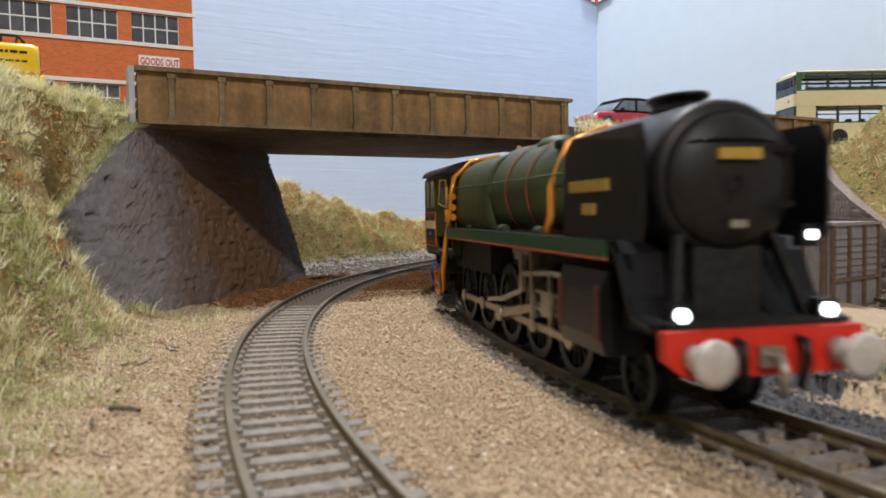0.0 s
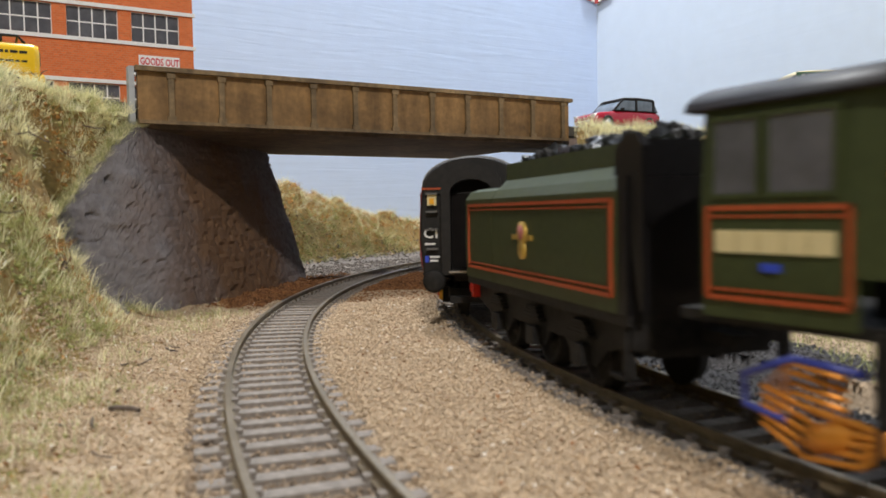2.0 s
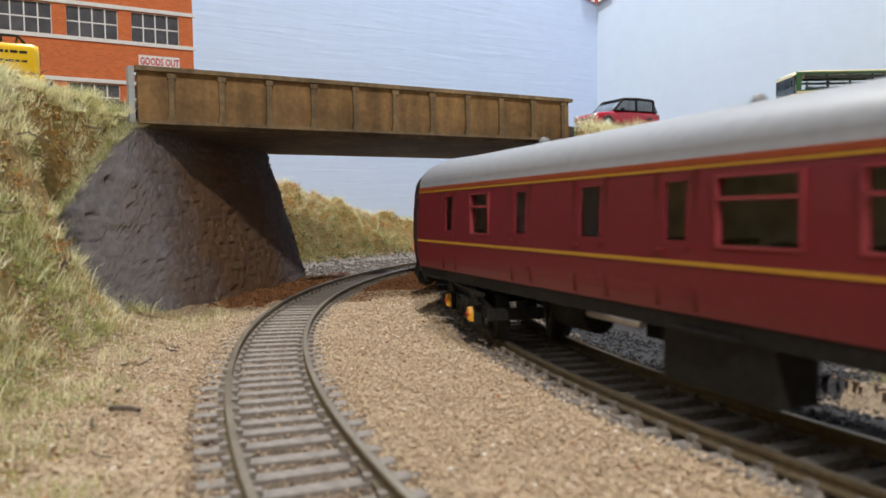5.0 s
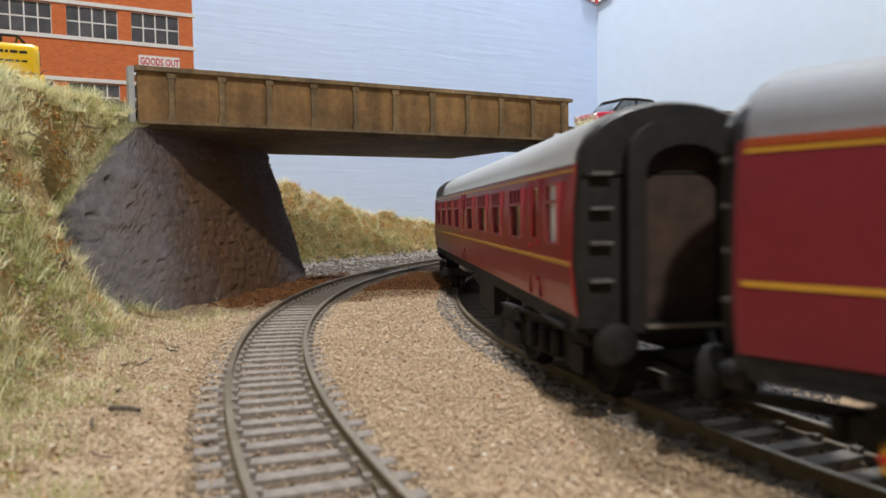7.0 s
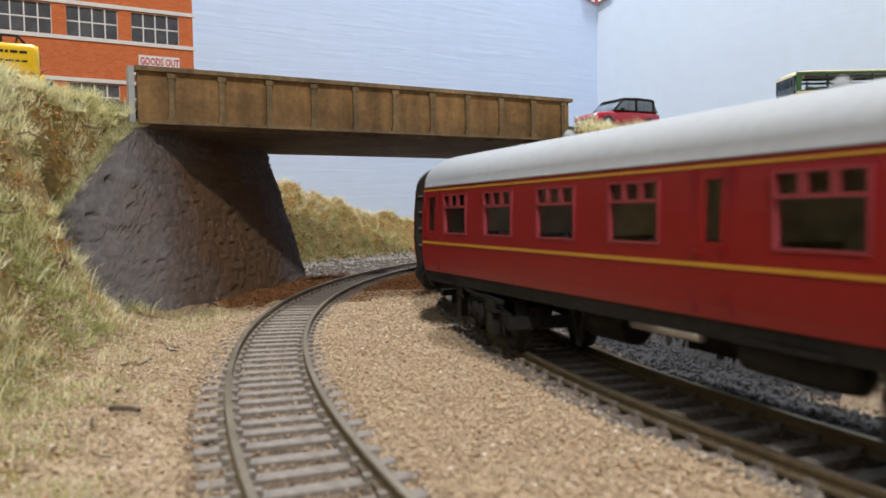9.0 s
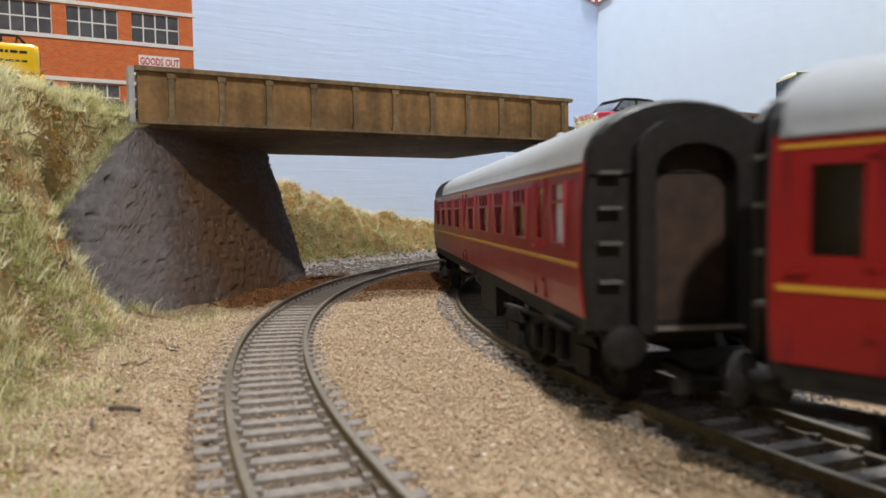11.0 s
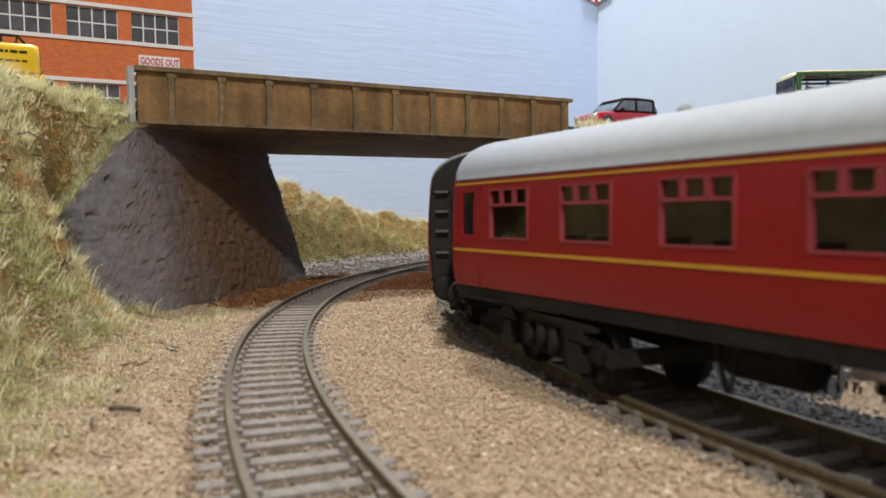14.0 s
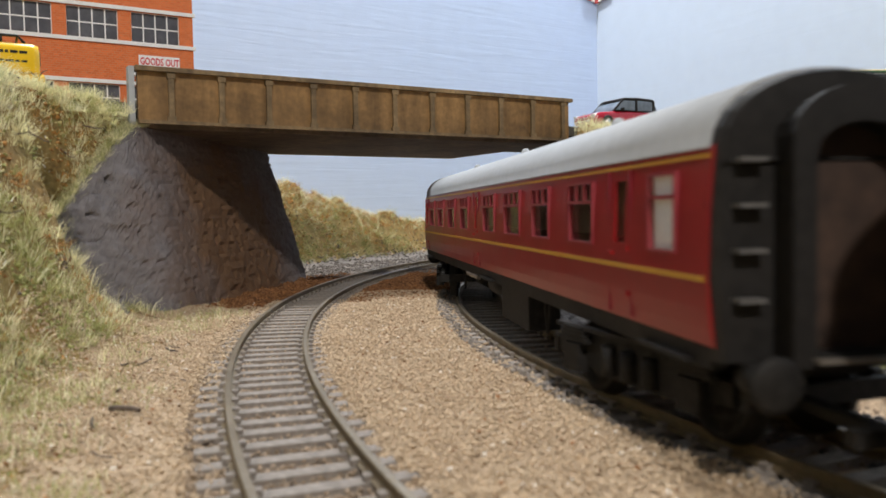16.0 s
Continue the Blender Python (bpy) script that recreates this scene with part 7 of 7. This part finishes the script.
def tufts(name, centres, k, length, spread, lean, width, material, label):
    """Tufts of k fibres that fan out from each centre and nod one way."""
    n = len(centres)
    c = np.repeat(centres, k, 0)
    a = GEN.uniform(0, 2 * math.pi, n * k)
    rad = np.sqrt(GEN.uniform(0, 1, n * k))
    nod_a = GEN.uniform(0, 2 * math.pi, n)
    nod = np.repeat(np.stack([np.cos(nod_a), np.sin(nod_a)], -1) * GEN.uniform(0, 0.6, n)[:, None] + np.array([0.25, -0.25]), k, 0)
    out = np.stack([np.cos(a), np.sin(a)], -1) * rad[:, None]
    base = c.copy()
    base[:, :2] += out * spread
    size = np.repeat(GEN.uniform(0.6, 1.35, n), k) * GEN.uniform(0.5, 1.15, n * k) * length
    d = np.concatenate([(out * 1.1 + nod) * lean, np.ones((n * k, 1))], 1)
    d /= np.linalg.norm(d, axis=1)[:, None]
    d2 = d + np.concatenate([(out + nod) * lean * 0.8, -0.35 * np.ones((n * k, 1))], 1)
    d2 /= np.linalg.norm(d2, axis=1)[:, None]
    b = GEN.uniform(0, math.pi, n * k)
    side = np.stack([np.cos(b), 0.4 * np.sin(b), np.zeros(n * k)], -1) * (width * GEN.uniform(0.6, 1.3, n * k))[:, None]
    base[:, 2] -= 0.0004
    mid = base + d * (size * 0.55)[:, None]
    tip = mid + d2 * (size * 0.5)[:, None]
    v = np.stack([base - side, base + side, mid + side * 0.8, mid - side * 0.8, tip], 1)
    o = (np.arange(n * k) * 5)[:, None]
    f = np.concatenate([np.array([[0, 1, 2]]) + o, np.array([[0, 2, 3]]) + o, np.array([[3, 2, 4]]) + o])
    return stuff_mesh(name, v.reshape(-1, 3), f, material, label)


def relative_height(p):
    """How high up its bank a place lies, 0 at the foot and 1 at the crest."""
    return np.clip(p[:, 2] / np.where(p[:, 1] > 0.45, np.interp(p[:, 1], [0.5, 0.62, 0.75], [0.068, 0.050, 0.03]), 0.078), 0, 1)


def plant_banks():
    # pale straw thickens uphill: weaker light on the lower slope put into planting
    straw = lambda p: np.clip(0.18 + 0.75 * patch(p, 48, 0.3) * (0.15 + 1.3 * relative_height(p) ** 1.7) + 0.35 * (relative_height(p) > 0.7) - 0.12, 0, 1) * np.where(p[:, 1] > 0.45, 0.5, 1) * np.where(p[:, 0] > 0.15, 0.30, 1)
    green = lambda p: np.clip(1.25 * patch(p, 62, 1.9) - 0.15, 0.05, 1) * np.where(p[:, 0] > 0.15, 1.6, np.where(p[:, 1] > 0.45, 1.25 - relative_height(p), 0.9))
    rust = lambda p: np.clip(np.clip(1.7 * patch(p, 55, 4.0) - 0.62, 0, 1) * np.where(p[:, 1] > 0.45, 0.2 + 1.6 * relative_height(p), 0.85) + (p[:, 1] > 0.45) * (relative_height(p) > 0.5) * 0.45, 0, 1)
    dark = lambda p: np.clip(1.6 * patch(p, 90, 5.2) - 0.85, 0.02, 1)
    # matted undergrowth in small lumps
    for name, wt, n, material, label in (("olive_foam", green, 15000, "foam_olive", "olive foam scrub on the banks"), ("rust_foam", rust, 15000, "foam_rust", "rust brown foam scrub on the banks"), ("dark_scrub", dark, 8000, "twig", "dark scrub on the banks"), ("straw_foam", straw, 12000, "foam_straw", "straw coloured crumbs on the banks")):
        p = bank_points(n, wt)
        scatter_rocks(name, p, GEN.uniform(0.0003, 0.0012, len(p)), material, label)
    # standing tufts
    tufts("straw_grass", bank_points(3600, straw), 28, 0.0068, 0.0016, 0.70, 0.000065, "grass_pale", "pale straw grass tufts on the banks")
    tufts("green_grass", bank_points(2700, green), 24, 0.0054, 0.0016, 0.80, 0.000065, "grass_green", "dull green grass tufts on the banks")
    tufts("rust_grass", bank_points(2300, rust), 22, 0.0042, 0.0016, 0.95, 0.000065, "grass_rust", "rust brown grass tufts on the banks")
    fibres("loose_straw", bank_points(16000, straw), 0.0060, 1.1, 0.00006, "grass_pale", "loose straw fibres lying on the banks")
    fibres("bright_flock", bank_points(1500, straw), 0.0016, 1.2, 0.00022, "flock_white", "bright white specks in the grass")
    # grass along the upper edge of the wing wall, and at its foot
    i = GEN.integers(0, 108, 900)
    v = WALL_TOP[i].copy()
    v[:, :2] -= WALL_OUT[i] * GEN.uniform(0.0005, 0.006, (900, 1))
    tufts("edge_grass", v[:520], 14, 0.0045, 0.0012, 0.9, 0.00007, "grass_pale", "pale grass over the wall's edge")
    tufts("edge_weeds", v[520:], 14, 0.0038, 0.0012, 0.9, 0.00007, "grass_green", "green grass over the wall's edge")
    # grass that stands up along the road's edge before the factory
    u, q = GEN.uniform(-0.19, -0.003, 420), GEN.uniform(-0.012, 0.004, 420)
    v = np.stack([BR_A[0] + BR_E[0] * u + BR_N[0] * q, BR_A[1] + BR_E[1] * u + BR_N[1] * q], -1)
    v = np.concatenate([v, np.maximum(ground_height(v[:, 0], v[:, 1]), 0.074)[:, None]], 1)
    tufts("road_edge_grass", v[:300], 20, 0.0052, 0.0015, 0.6, 0.00009, "grass_pale", "pale grass along the road's edge")
    tufts("road_edge_weeds", v[300:], 16, 0.0050, 0.0015, 0.6, 0.00009, "grass_green", "green grass along the road's edge")
    # rough verge in front of the parked car
    u = GEN.uniform(0.222, 0.338, 3800)
    q = GEN.uniform(-0.016, 0.001, 3800)
    v = np.stack([BR_A[0] + BR_E[0] * u + BR_N[0] * q, BR_A[1] + BR_E[1] * u + BR_N[1] * q], -1)
    v = np.concatenate([v, ground_height(v[:, 0], v[:, 1])[:, None]], 1)
    fibres("verge_grass", v, 0.0058, 0.65, 0.00012, "grass_pale", "pale rough grass on the road verge")
    # thin grass on the flat ground before the bank and round the wall's foot
    p, r = polar_points(60000, 0.612, 0.668, 0.06, 0.31)
    k = (GEN.uniform(0, 1, len(p)) < np.clip(1.6 * patch(p, 80, 2.2) - 0.35, 0.02, 1)) & (GEN.uniform(0.616, 0.652, len(p)) < r - 0.004 * np.sin(p[:, 1] * 60)) & (p[:, 2] < 0.03)
    dist, top, beside = behind_wall(p[:, 0], p[:, 1])
    k &= ~(beside & (p[:, 1] > 0.300) & (dist > -0.06))
    p = p[k]
    h = len(p) // 2
    scatter_rocks("brown_crumbs", p[1::5], GEN.uniform(0.0002, 0.0006, len(p[1::5])), "foam_rust", "rust crumbs among the thin grass")
    fibres("sparse_grass", p[:h // 2], 0.0036, 1.05, 0.00006, "grass_pale", "sparse pale grass at the foot of the bank")
    fibres("low_green_grass", p[h // 2 * 2:], 0.0028, 1.1, 0.00007, "grass_green", "short green grass at the foot of the bank")
    tufts("foot_tufts", p[::260], 14, 0.0085, 0.0014, 0.6, 0.00006, "grass_pale", "taller dry tufts at the foot of the bank")
    tufts("foot_weeds", p[50::300], 12, 0.0070, 0.0014, 0.7, 0.00007, "grass_green", "taller green weeds at the foot of the bank")
    scatter_rocks("green_crumbs", p[3::7] + np.array([0, 0, 0.0002]), GEN.uniform(0.0002, 0.0006, len(p[3::7])), "foam_olive", "green crumbs on the sandy ground")
    # dry twigs caught in the grass
    bm = bmesh.new()
    rng = random.Random(21)
    for c in bank_points(200, lambda p: 0.8 * (p[:, 1] < 0.34) * (p[:, 0] < -0.08) * (0.35 + 0.65 * relative_height(p))):
        c = Vector(c) + Vector((0, 0, 0.0018))
        pts = [c]
        d = Vector((rng.uniform(-1, 1), rng.uniform(-1, 1), rng.uniform(-0.1, 0.5))).normalized()
        for j in range(5):
            d = (d + Vector((rng.uniform(-0.7, 0.7), rng.uniform(-0.7, 0.7), rng.uniform(-0.5, 0.5)))).normalized()
            pts.append(pts[-1] + d * rng.uniform(0.0012, 0.0026))
        tube(bm, pts, rng.uniform(0.00010, 0.00024), 5)
        for j in (1, 2, 3):
            tube(bm, [pts[j], pts[j] + Vector((rng.uniform(-1, 1), rng.uniform(-1, 1), rng.uniform(-0.2, 1))) * 0.0026], 0.00013, 4)
    for k in range(16):
        pt, r = polar_points(1, 0.61, 0.645, 0.08, 0.26)
        c = Vector(pt[0]) + Vector((0, 0, 0.0006))
        d = Vector((rng.uniform(-1, 1), rng.uniform(-1, 1), 0.1)).normalized()
        tube(bm, [c, c + d * 0.002, c + d * 0.004 + Vector((0.0006, 0.0005, 0.0004))], rng.uniform(0.00014, 0.00030), 5)
    # the thicker stick that lies in the foreground
    tube(bm, [(-0.0640, 0.1470, -0.0022), (-0.0620, 0.1458, -0.0018), (-0.0597, 0.1461, -0.0020), (-0.0578, 0.1455, -0.0023)], 0.0005, 7)
    part("dry_twigs", bm, "twig", None, "dry dark twigs in the grass", kind="stuff")


plant_banks()


# ---- what moves ----
TIMES = [i / 10 for i in range(161)]


def motions():
    train = [(loco, 0.3575, 0.050), (tender, 0.2055, 0.030), (coach_1, 0.0, 0.0945), (coach_2, -0.30065, 0.0945), (coach_3, -0.60387, 0.0945), (coach_4, -0.90233, 0.0945)]
    for ob, off, base in train:
        walk(ob, [(t, on_curve(along(t) + off, base)) for t in TIMES[::2]])
    for axles in (loco_axles, tender_axles, wheels_1, wheels_2, wheels_3, wheels_4):
        for ob, m, r in axles:
            walk(ob, [(t, m @ Euler((0, (along(t) / r) % (2 * math.pi), 0)).to_matrix().to_4x4()) for t in TIMES])
    reach = 0.040
    for ob, kd in loco_rods:
        rows = []
        for t in TIMES:
            f = along(t) / DRIVE_R
            px, pz = CRANK * math.cos(f), -CRANK * math.sin(f)
            if abs(kd) == 1:
                rows.append((t, pose(px, 0, DRIVE_R + pz)))
            else:
                dz = 0.0148 - (DRIVE_R + pz)
                dx = math.sqrt(reach ** 2 - dz ** 2)
                if abs(kd) == 2:
                    rows.append((t, pose(WHEELS_X[2] + px, 0, DRIVE_R + pz, 0, -math.degrees(math.atan2(dz, dx)), 0)))
                else:
                    rows.append((t, pose(WHEELS_X[2] + px + dx, 0, 0.0148)))
        walk(ob, rows)


motions()
